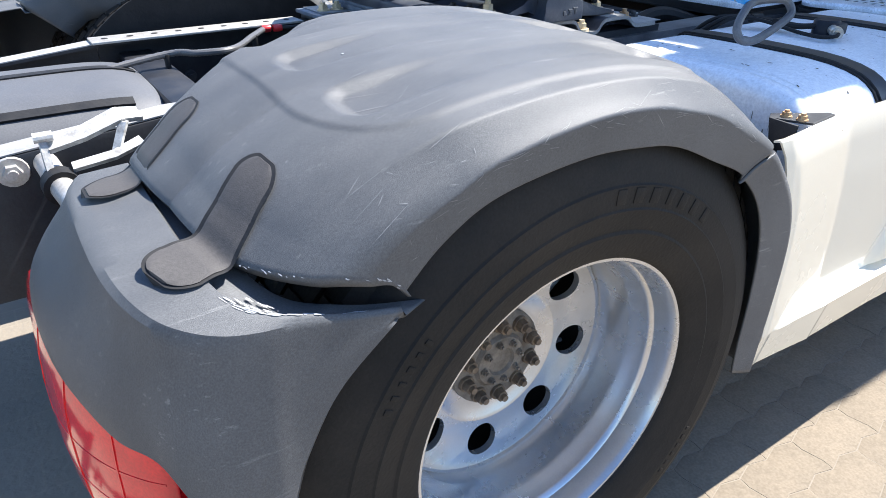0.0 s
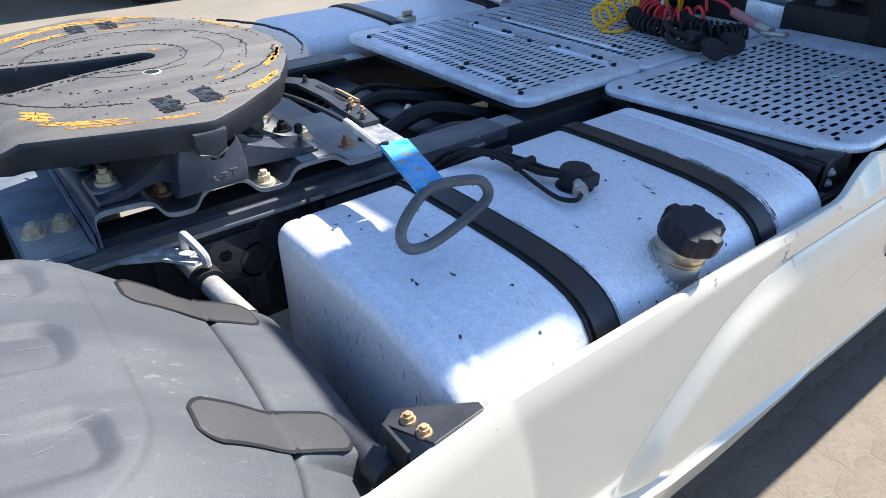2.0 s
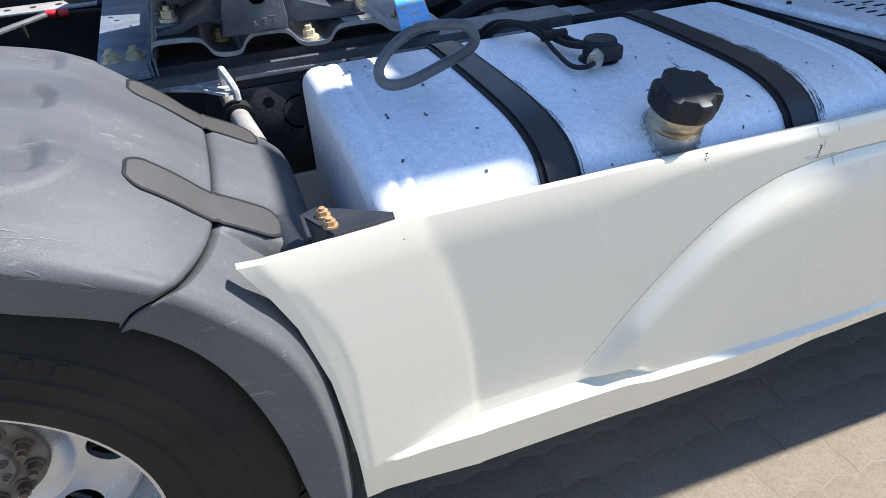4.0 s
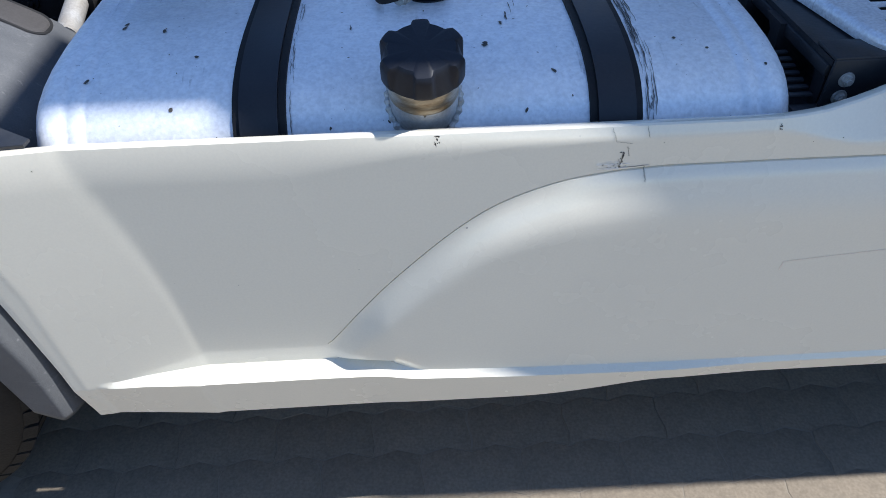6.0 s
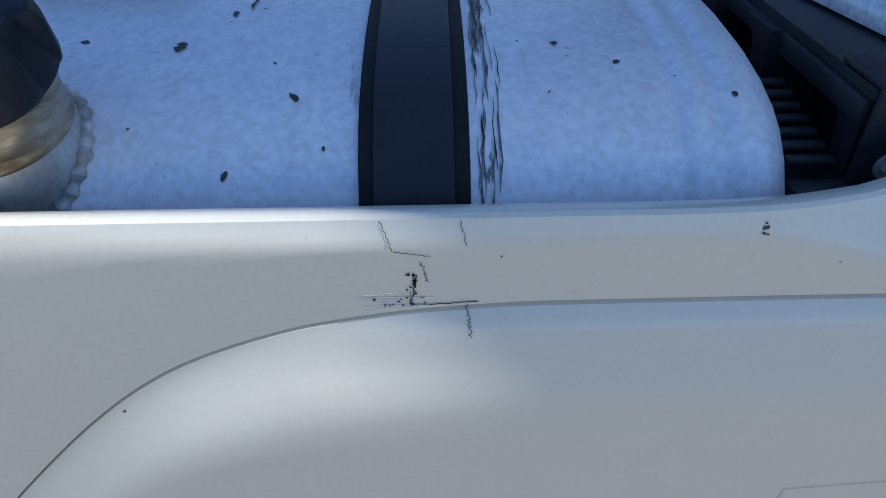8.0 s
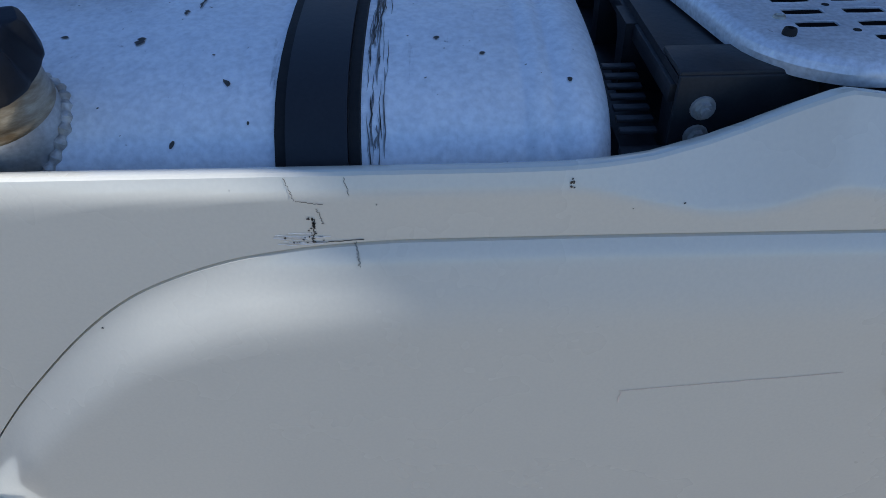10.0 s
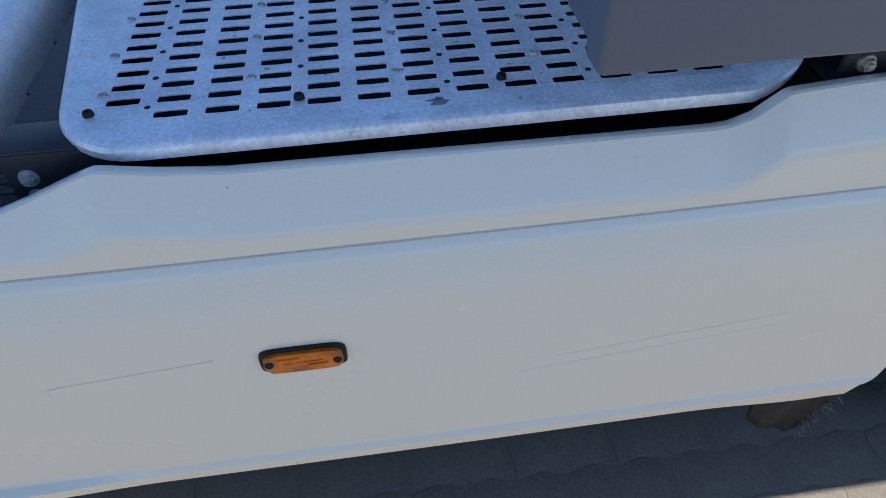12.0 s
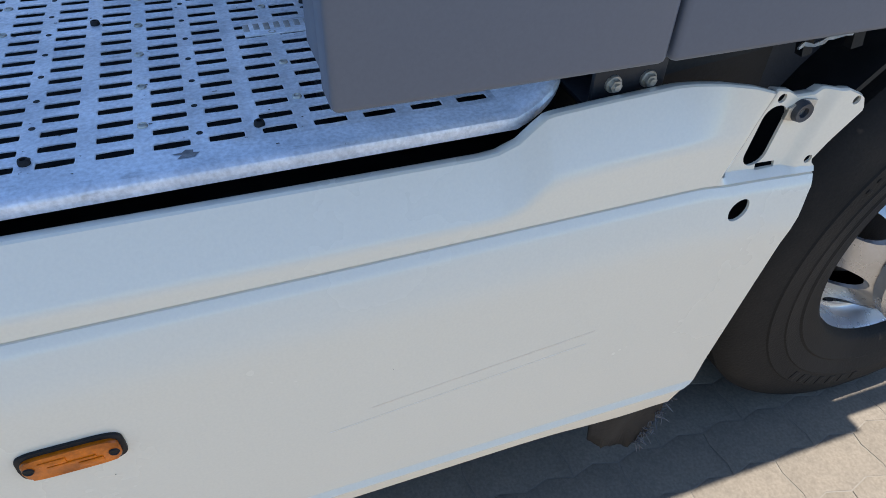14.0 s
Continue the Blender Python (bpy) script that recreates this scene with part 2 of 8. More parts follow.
    glassblue=mat("mud_flap_blue", (0.12, 0.17, 0.25), 0.5),
)


# ---- mesh helpers ----
def owner(parent):
    """The parent itself, or the part above it where it is a sub-part already."""
    while parent and parent.parent and parent.parent.parent:
        parent = parent.parent
    return parent


def finish(name, verts, faces, material, parent=None, label="", smooth=None):
    me = bpy.data.meshes.new(name)
    me.from_pydata([tuple(v) for v in verts], [], faces)
    me.materials.append(material)
    bm = bmesh.new()
    bm.from_mesh(me)
    bmesh.ops.recalc_face_normals(bm, faces=bm.faces)
    bm.to_mesh(me)
    bm.free()
    if smooth is not None:
        shade(me, smooth)
    ob = new(name, me)
    if parent:
        ob.parent = owner(parent)
    if label:
        ob["label"] = label
    return ob


def shade(me, angle):
    me.polygons.foreach_set("use_smooth", [True] * len(me.polygons))
    me.set_sharp_from_angle(angle=radians(angle))


def part(name, bm, material, parent, label="", smooth=35):
    """Links a bmesh as one mesh object under a thing or a part."""
    me = bpy.data.meshes.new(name)
    bmesh.ops.recalc_face_normals(bm, faces=bm.faces)
    bm.to_mesh(me)
    bm.free()
    for mt in (material if isinstance(material, (list, tuple)) else [material]):
        me.materials.append(mt)
    if smooth:
        shade(me, smooth)
    ob = new(name, me)
    ob.parent = owner(parent)
    if label:
        ob["label"] = label
    return ob


def thing(name, label, category, at=(0, 0, 0), group="", kind=""):
    return tagged(new(name), label, category, group, kind)


def box(bm, lo, hi, bevel=0.0, m=None, seg=2):
    c = [(a + b) / 2 for a, b in zip(lo, hi)]
    s = [abs(b - a) for a, b in zip(lo, hi)]
    g = bmesh.ops.create_cube(bm, size=1.0)
    vs = g["verts"]
    bmesh.ops.transform(bm, matrix=Matrix.Translation(c) @ Matrix.Diagonal((*s, 1)), verts=vs)
    if bevel:
        es = list({e for v in vs for e in v.link_edges})
        r = bmesh.ops.bevel(bm, geom=es, offset=min(bevel, min(s) * 0.45), segments=seg, affect="EDGES", profile=0.5)
        vs = list({v for f in r["faces"] for v in f.verts} | {v for v in vs if v.is_valid})
        seen, todo = set(vs), list(vs)
        while todo:
            for e in todo.pop().link_edges:
                for v in e.verts:
                    if v not in seen:
                        seen.add(v)
                        todo.append(v)
        vs = list(seen)
    if m is not None:
        bmesh.ops.transform(bm, matrix=m, verts=vs)
    return vs


def prism(bm, outline, axis, a, b, bevel=0.0):
    """A flat outline (two coordinates, in the order of the axes left) pushed from a to b along the axis x, y or z."""
    def place(p, h):
        q = list(p)
        q.insert("xyz".index(axis), h)
        return q
    lower = [bm.verts.new(place(p, a)) for p in outline]
    upper = [bm.verts.new(place(p, b)) for p in outline]
    n = len(outline)
    fs = [bm.faces.new(lower), bm.faces.new(upper[::-1])]
    for i in range(n):
        bm.faces.new((lower[i], upper[i], upper[(i + 1) % n], lower[(i + 1) % n]))
    if bevel:
        es = [e for f in fs for e in f.edges]
        bmesh.ops.bevel(bm, geom=es, offset=bevel, segments=2, affect="EDGES", profile=0.5)
    return lower + upper


def lathe(bm, profile, centre, axis="y", n=64):
    """Turns a profile of (radius, height along the axis) round the axis through the centre."""
    rings = []
    for r, h in profile:
        ring = []
        for i in range(n):
            a = 2 * math.pi * i / n
            u, v = r * math.cos(a), r * math.sin(a)
            p = (u, h, v) if axis == "y" else (u, v, h) if axis == "z" else (h, u, v)
            ring.append(bm.verts.new(Vector(p) + Vector(centre)))
        rings.append(ring)
    for a, b in zip(rings, rings[1:]):
        for i in range(n):
            bm.faces.new((a[i], a[(i + 1) % n], b[(i + 1) % n], b[i]))
    return rings


def spline(pts, per=8, closed=False):
    """Points along a smooth curve through the given ones."""
    p = [Vector(q) for q in pts]
    n = len(p)
    out = []
    for i in range(n if closed else n - 1):
        a, b = p[i], p[(i + 1) % n]
        c = p[(i - 1) % n] if closed or i else a * 2 - b
        d = p[(i + 2) % n] if closed or i + 2 < n else b * 2 - a
        for k in range(per):
            t = k / per
            out.append(0.5 * (2 * a + (b - c) * t + (2 * c - 5 * a + 4 * b - d) * t * t + (3 * a - c - 3 * b + d) * t ** 3))
    if not closed:
        out.append(p[-1])
    return out


def tube(bm, pts, r, n=8, closed=False, caps=True):
    """A round bar along points; r is one radius or one for each point."""
    p = [Vector(q) for q in pts]
    rs = r if isinstance(r, (list, tuple)) else [r] * len(p)
    rings, up = [], None
    for i, q in enumerate(p):
        if closed:
            d = (p[(i + 1) % len(p)] - p[i - 1]).normalized()
        else:
            d = (p[min(i + 1, len(p) - 1)] - p[max(i - 1, 0)]).normalized()
        if up is None:
            up = d.orthogonal().normalized()
        up = (up - d * up.dot(d)).normalized()
        side = d.cross(up)
        rings.append([bm.verts.new(q + (up * math.cos(2 * math.pi * k / n) + side * math.sin(2 * math.pi * k / n)) * rs[i]) for k in range(n)])
    pairs = list(zip(rings, rings[1:])) + ([(rings[-1], rings[0])] if closed else [])
    for a, b in pairs:
        for k in range(n):
            bm.faces.new((a[k], a[(k + 1) % n], b[(k + 1) % n], b[k]))
    if caps and not closed:
        bm.faces.new(rings[0])
        bm.faces.new(rings[-1][::-1])


def ribbon(bm, pts, ups, width, thick):
    """A flat bar along points, with the direction of its face at each point."""
    p = [Vector(q) for q in pts]
    ups = [Vector(u).normalized() for u in (ups if isinstance(ups[0], (list, tuple, Vector)) else [ups] * len(p))]
    ws = width if isinstance(width, (list, tuple)) else [width] * len(p)
    rings = []
    for i, q in enumerate(p):
        d = (p[min(i + 1, len(p) - 1)] - p[max(i - 1, 0)]).normalized()
        s = d.cross(ups[i]).normalized() * ws[i] / 2
        u = ups[i] * thick / 2
        rings.append([bm.verts.new(q + a) for a in (s + u, -s + u, -s - u, s - u)])
    for a, b in zip(rings, rings[1:]):
        for k in range(4):
            bm.faces.new((a[k], a[(k + 1) % 4], b[(k + 1) % 4], b[k]))
    bm.faces.new(rings[0])
    bm.faces.new(rings[-1][::-1])


def arc(cx, cy, r, a0, a1, n):
    return [(cx + r * math.cos(radians(a0 + (a1 - a0) * i / n)), cy + r * math.sin(radians(a0 + (a1 - a0) * i / n))) for i in range(n + 1)]


def rounded(x0, y0, x1, y1, r, n=5):
    return arc(x1 - r, y1 - r, r, 0, 90, n) + arc(x0 + r, y1 - r, r, 90, 180, n) + arc(x0 + r, y0 + r, r, 180, 270, n) + arc(x1 - r, y0 + r, r, 270, 360, n)


def lerp_table(rows, x):
    return float(np.interp(x, [r[0] for r in rows], [r[1] for r in rows]))


def sstep(x):
    x = min(max(x, 0.0), 1.0)
    return x * x * (3 - 2 * x)


def hexbolt(bm, at, axis, r=0.014, h=0.011, washer=1.45, m=None):
    """A hexagon head on a round washer, along the axis (a direction)."""
    q = Vector(axis).to_track_quat("Z", "Y").to_matrix().to_4x4()
    tr = Matrix.Translation(at) @ q
    vs = []
    for n, rr, a, b in ((16, r * washer, -0.001, h * 0.3), (6, r, h * 0.25, h * 1.05), (10, r * 0.55, h, h * 1.5)):
        lo = [bm.verts.new(tr @ Vector((rr * math.cos(2 * math.pi * i / n), rr * math.sin(2 * math.pi * i / n), a))) for i in range(n)]
        hi = [bm.verts.new(tr @ Vector((rr * 0.94 * math.cos(2 * math.pi * i / n), rr * 0.94 * math.sin(2 * math.pi * i / n), b))) for i in range(n)]
        for i in range(n):
            bm.faces.new((lo[i], lo[(i + 1) % n], hi[(i + 1) % n], hi[i]))
        bm.faces.new(hi)
        vs += lo + hi


# ---- ground ----
def build_ground():
    m = bpy.data.materials.new("paving_concrete")
    m.use_nodes = True
    n, l = m.node_tree.nodes, m.node_tree.links
    b = n["Principled BSDF"]
    co = n.new("ShaderNodeTexCoord")
    br = n.new("ShaderNodeTexBrick")
    br.inputs["Scale"].default_value = 1.0
    br.inputs["Brick Width"].default_value, br.inputs["Row Height"].default_value = 0.21, 0.105
    br.inputs["Mortar Size"].default_value, br.inputs["Mortar Smooth"].default_value = 0.004, 0.4
    br.inputs["Color1"].default_value, br.inputs["Color2"].default_value = (0.24, 0.203, 0.156, 1), (0.21, 0.18, 0.14, 1)
    br.inputs["Mortar"].default_value = (0.26, 0.22, 0.165, 1)
    l.new(co.outputs["Object"], br.inputs["Vector"])
    no = n.new("ShaderNodeTexNoise")
    no.inputs["Scale"].default_value, no.inputs["Detail"].default_value = 1.3, 9.0
    l.new(co.outputs["Object"], no.inputs["Vector"])
    ra = n.new("ShaderNodeValToRGB")
    ra.color_ramp.elements[0].position, ra.color_ramp.elements[1].position = 0.35, 0.7
    ra.color_ramp.elements[0].color, ra.color_ramp.elements[1].color = (0.255, 0.215, 0.163, 1), (0.17, 0.149, 0.119, 1)
    l.new(no.outputs["Fac"], ra.inputs["Fac"])
    mx = n.new("ShaderNodeMix")
    mx.data_type = "RGBA"
    mx.inputs["Factor"].default_value = 0.55
    l.new(br.outputs["Color"], mx.inputs["A"])
    l.new(ra.outputs["Color"], mx.inputs["B"])
    l.new(mx.outputs["Result"], b.inputs["Base Color"])
    b.inputs["Roughness"].default_value = 0.85
    gr = n.new("ShaderNodeTexNoise")
    gr.inputs["Scale"].default_value, gr.inputs["Detail"].default_value = 45.0, 8.0
    l.new(co.outputs["Object"], gr.inputs["Vector"])
    bp = n.new("ShaderNodeBump")
    bp.inputs["Strength"].default_value, bp.inputs["Distance"].default_value = 0.6, 0.006
    l.new(gr.outputs["Fac"], bp.inputs["Height"])
    l.new(bp.outputs["Normal"], b.inputs["Normal"])
    s = 900.0
    ob = finish("ground", [(-s, -s, 0), (s, -s, 0), (s, s, 0), (-s, s, 0)], [(0, 1, 2, 3)], m)
    return tagged(ob, "sandy paved yard of weathered concrete blocks", "ground", kind="structure")


ground = build_ground()

truck = thing("tractor_truck", "white tractor truck with grey mudguards and aluminium tanks", "truck")


# ---- side skirt ----
SK_TOP = [(0.45, 0.896), (1.62, 0.889), (1.70, 0.890), (1.74, 0.891), (1.785, 0.898), (1.815, 0.906), (1.84, 0.915), (1.880, 0.931), (1.890, 0.9335), (1.902, 0.932), (1.95, 0.924), (2.02, 0.917), (2.3, 0.914), (2.56, 0.912), (2.58, 0.914), (2.605, 0.924), (2.625, 0.942), (2.636, 0.951), (2.648, 0.953), (2.72, 0.958), (2.80, 0.962), (2.86, 0.963), (2.90, 0.960), (2.925, 0.955), (2.945, 0.949), (2.97, 0.944), (2.985, 0.934), (3.015, 0.933), (3.03, 0.939), (3.07, 0.936), (3.10, 0.92), (3.12, 0.90)]
SK_BOT = [(0.45, 0.322), (0.57, 0.327), (1.335, 0.330), (1.398, 0.333), (1.44, 0.339), (1.49, 0.349), (1.542, 0.363), (1.593, 0.374), (1.75, 0.372), (2.03, 0.371), (2.34, 0.371), (2.63, 0.376), (2.70, 0.374), (2.78, 0.363), (2.84, 0.357), (2.92, 0.360), (3.12, 0.360)]
SK_RIDGE = [(0.45, 0.426), (0.61, 0.430), (0.79, 0.443), (1.02, 0.442), (1.110, 0.440), (1.16, 0.427), (1.35, 0.417), (1.6, 0.410), (2.2, 0.407), (2.7, 0.408), (2.80, 0.408), (3.12, 0.405)]
SK_CREASE = [(0.45, 0.47), (1.0, 0.468), (1.022, 0.484), (1.05, 0.52), (1.09, 0.572), (1.135, 0.625), (1.18, 0.672), (1.22, 0.712), (1.26, 0.747), (1.3, 0.775), (1.344, 0.795), (1.394, 0.812), (1.46, 0.823), (1.53, 0.828), (1.7, 0.828), (1.97, 0.826), (2.4, 0.826), (2.86, 0.83), (2.9, 0.824), (2.93, 0.824), (3.12, 0.815)]
SK_LEFT = [(0.25, 0.578), (0.34, 0.578), (0.48, 0.572), (0.65, 0.554), (0.775, 0.522), (0.854, 0.488), (0.89, 0.464), (0.91, 0.458)]
SK_RIGHT = [(0.28, 2.925), (0.360, 2.930), (0.398, 2.938), (0.408, 2.966), (0.43, 2.966), (0.586, 2.992), (0.711, 3.013), (0.808, 3.042), (0.822, 3.046), (0.832, 3.036), (0.86, 3.054), (0.905, 3.092), (0.925, 3.100), (0.94, 3.090), (0.95, 3.070)]


def smooth_table(rows):
    """Softens the corners of a table by averaging it along x."""
    xs = np.linspace(rows[0][0], rows[-1][0], 700)
    ys = np.interp(xs, [r[0] for r in rows], [r[1] for r in rows])
    k = 9
    pad = np.pad(ys, k, mode="reflect", reflect_type="odd")
    ys = np.convolve(pad, np.hanning(2 * k + 3)[1:-1] / np.hanning(2 * k + 3)[1:-1].sum(), mode="same")[k:-k]
    return list(zip(xs, ys))


SK_CREASE = smooth_table(SK_CREASE)
SK_BOT = smooth_table(SK_BOT)
SK_RIDGE = smooth_table(SK_RIDGE)


def skirt_y(x, z, zt, zr, zc):
    y = -1.188
    # the lower field stands proud below the crease
    if x > 0.98:
        bevel = 0.008 * sstep((x - 1.30) / 0.25)
        y -= (bevel * min(1.0, max(0.0, (zc - z) / 0.013)) + (0.024 - bevel) * sstep((zc - z) / 0.075)) * sstep((x - 0.99) / 0.14) * max(sstep((z - zr - 0.004) / 0.006), sstep((x - 1.07) / 0.12))
    # the foot: a ledge at the ridge, then the sill leans in
    foot = min(1.0, max(0.0, (x - 0.615) / 0.185))
    if z < zr + 0.005:
        y += (min(y, -1.188 - (0.036 - 0.006 * sstep((x - 1.6) / 0.2)) * foot) - y) * min(1.0, (zr + 0.005 - z) / 0.010)
    if z < zr - 0.005:
        y += 0.018 * (zr - 0.005 - z) / 0.10
    # the lip along the top leans in
    w = 0.016 + 0.052 * sstep((x - 1.66) / 0.2)
    if z > zt - w and x < 2.94:
        q = (z - (zt - w)) / w
        y += (0.006 + 0.030 * sstep((x - 1.66) / 0.2)) * max(0.0, q - 0.04) * sstep((2.94 - x) / 0.14)
    # the rear end flares out a little
    xb = lerp_table([(0.3, 0.818), (0.472, 0.813), (0.617, 0.803), (0.71, 0.787), (0.796, 0.765), (0.90, 0.728)], z)
    if x < xb:
        y -= 0.10 * min(xb - x, 0.235) * sstep((xb - x) / 0.018)
    # a softer fold nearer the rear edge
    xf = lerp_table([(0.3, 0.606), (0.659, 0.599), (0.748, 0.583), (0.832, 0.546), (0.90, 0.490)], z)
    if x < xf:
        y += 0.07 * (xf - x) * sstep((xf - x) / 0.015)
    # the front end dips towards the lamp recess
    if x > 2.80 and z > zc:
        edge, ridge = 2.876 + (z - 0.83) * 0.333, 2.992 + (z - 0.83) * 0.22
        y += (0.015 * sstep((x - edge) / 0.026) - 0.009 * sstep((x - ridge) / 0.022)) * sstep((z - zc) / 0.010)
    return y


def build_skirt():
    xs = [0.45 + i * 0.005 for i in range(472)] + [2.81 + i * 0.005 for i in range(63)]
    grid = []
    for X in xs:
        zt, zb, zr, zc = (lerp_table(k, X) for k in (SK_TOP, SK_BOT, SK_RIDGE, SK_CREASE))
        zc = max(zc, zr + 0.03)
        zs = [zb + (zr - 0.010 - zb) * k / 6 for k in range(6)] + [zr - 0.007, zr - 0.005, zr, zr + 0.005]
        a = zr + 0.005
        zs += [a + (zc - 0.0016 - a) * (1 - (1 - k / 16) ** 2.0) for k in range(1, 17)] + [zc]
        zs += [zc + 0.0014 + (zt - zc - 0.0014) * k / 14 for k in range(15)]
        col = []
        for k, z in enumerate(zs):
            x = X
            if X < 0.70:
                xl = lerp_table(SK_LEFT, z)
                x = 0.70 - (0.70 - X) / 0.25 * (0.70 - xl)
            if X > 2.88:
                xr = lerp_table(SK_RIGHT, z)
                x = 2.88 + (X - 2.88) / 0.24 * (xr - 2.88)
            y = skirt_y(x, z, zt, zr, zc)
            if k == 26 and X > 1.02:
                y += 0.005
            col.append((x, y, z))
        # the return flange along the top and the bottom
        x, y, z = col[-1]
        col += [(x, y + 0.003, z + 0.002), (x, y + 0.008, z + 0.002), (x, y + 0.016, z - 0.001)]
        x, y, z = col[0]
        col = [(x, y + 0.028, z + 0.004), (x, y + 0.004, z - 0.001)] + col
        grid.append(col)
    n = len(grid[0])
    verts = [v for col in grid for v in col]
    faces = [(i * n + j, (i + 1) * n + j, (i + 1) * n + j + 1, i * n + j + 1) for i in range(len(grid) - 1) for j in range(n - 1)]
    ob = finish("side_skirt", verts, faces, M["paint"], None, "", 28)
    so = ob.modifiers.new("shell", "SOLIDIFY")
    so.thickness, so.offset = 0.004, -1.0
    # openings of the lamp recess at the front end
    bm = bmesh.new()
    def opening(pts):
        prism(bm, pts, "y", -1.26, -1.10)
    slot = Matrix.Rotation(radians(-7), 2)
    opening([tuple(Vector((2.945, 0.8820)) + slot @ Vector(p)) for p in arc(0.0, 0.026, 0.0185, 0, 180, 10) + arc(0.0, -0.026, 0.0185, 180, 360, 10)])
    opening([(2.948, 0.8400), (2.980, 0.8380), (2.982, 0.8285), (2.950, 0.8295)])
    opening([(2.918 + 0.0165 * math.cos(a) - 0.004 * math.sin(a), 0.790 + 0.0115 * math.sin(a) + 0.008 * math.cos(a)) for a in [2 * math.pi * k / 20 for k in range(20)]])
    for hx, hz in ((2.949, 0.936), (3.068, 0.919), (2.896, 0.8385), (3.030, 0.836)):
        opening(arc(hx, hz, 0.0065, 0, 330, 11))
    me = bpy.data.meshes.new("cutter")
    bmesh.ops.recalc_face_normals(bm, faces=bm.faces)
    bm.to_mesh(me)
    bm.free()
    cutter = new("cutter", me)
    bo = ob.modifiers.new("openings", "BOOLEAN")
    bo.operation, bo.object, bo.solver = "DIFFERENCE", cutter, "MANIFOLD"
    baked = bpy.data.meshes.new_from_object(ob.evaluated_get(bpy.context.evaluated_depsgraph_get()))
    for o in (ob, cutter):
        bpy.data.objects.remove(o)
    shade(baked, 28)
    ob = new("side_skirt", baked)
    ob.parent = truck
    ob["label"] = "scratched cream-white painted side skirt"
    return ob


skirt = build_skirt()


def skirt_at(x, z, out=0.0):
    zt, zr, zc = (lerp_table(k, x) for k in (SK_TOP, SK_RIDGE, SK_CREASE))
    return Vector((x, skirt_y(x, z, zt, zr, max(zc, zr + 0.03)) - out, z))


def jagged(a, b, steps, sway, seed, out=0.0007):
    """A ragged line over the skirt from a to b, both (x, z)."""
    rng = random.Random(seed)
    pts = []
    for k in range(steps + 1):
        q = k / steps
        pts.append(skirt_at(a[0] + (b[0] - a[0]) * q + rng.uniform(-sway, sway), a[1] + (b[1] - a[1]) * q + rng.uniform(-sway, sway) * 0.4, out))
    return pts


def skirt_line(name, pts, width, material, label=""):
    bm = bmesh.new()
    ribbon(bm, pts, (0, -1, 0), width, 0.0002)
    part(name, bm, material, skirt, label, 0)


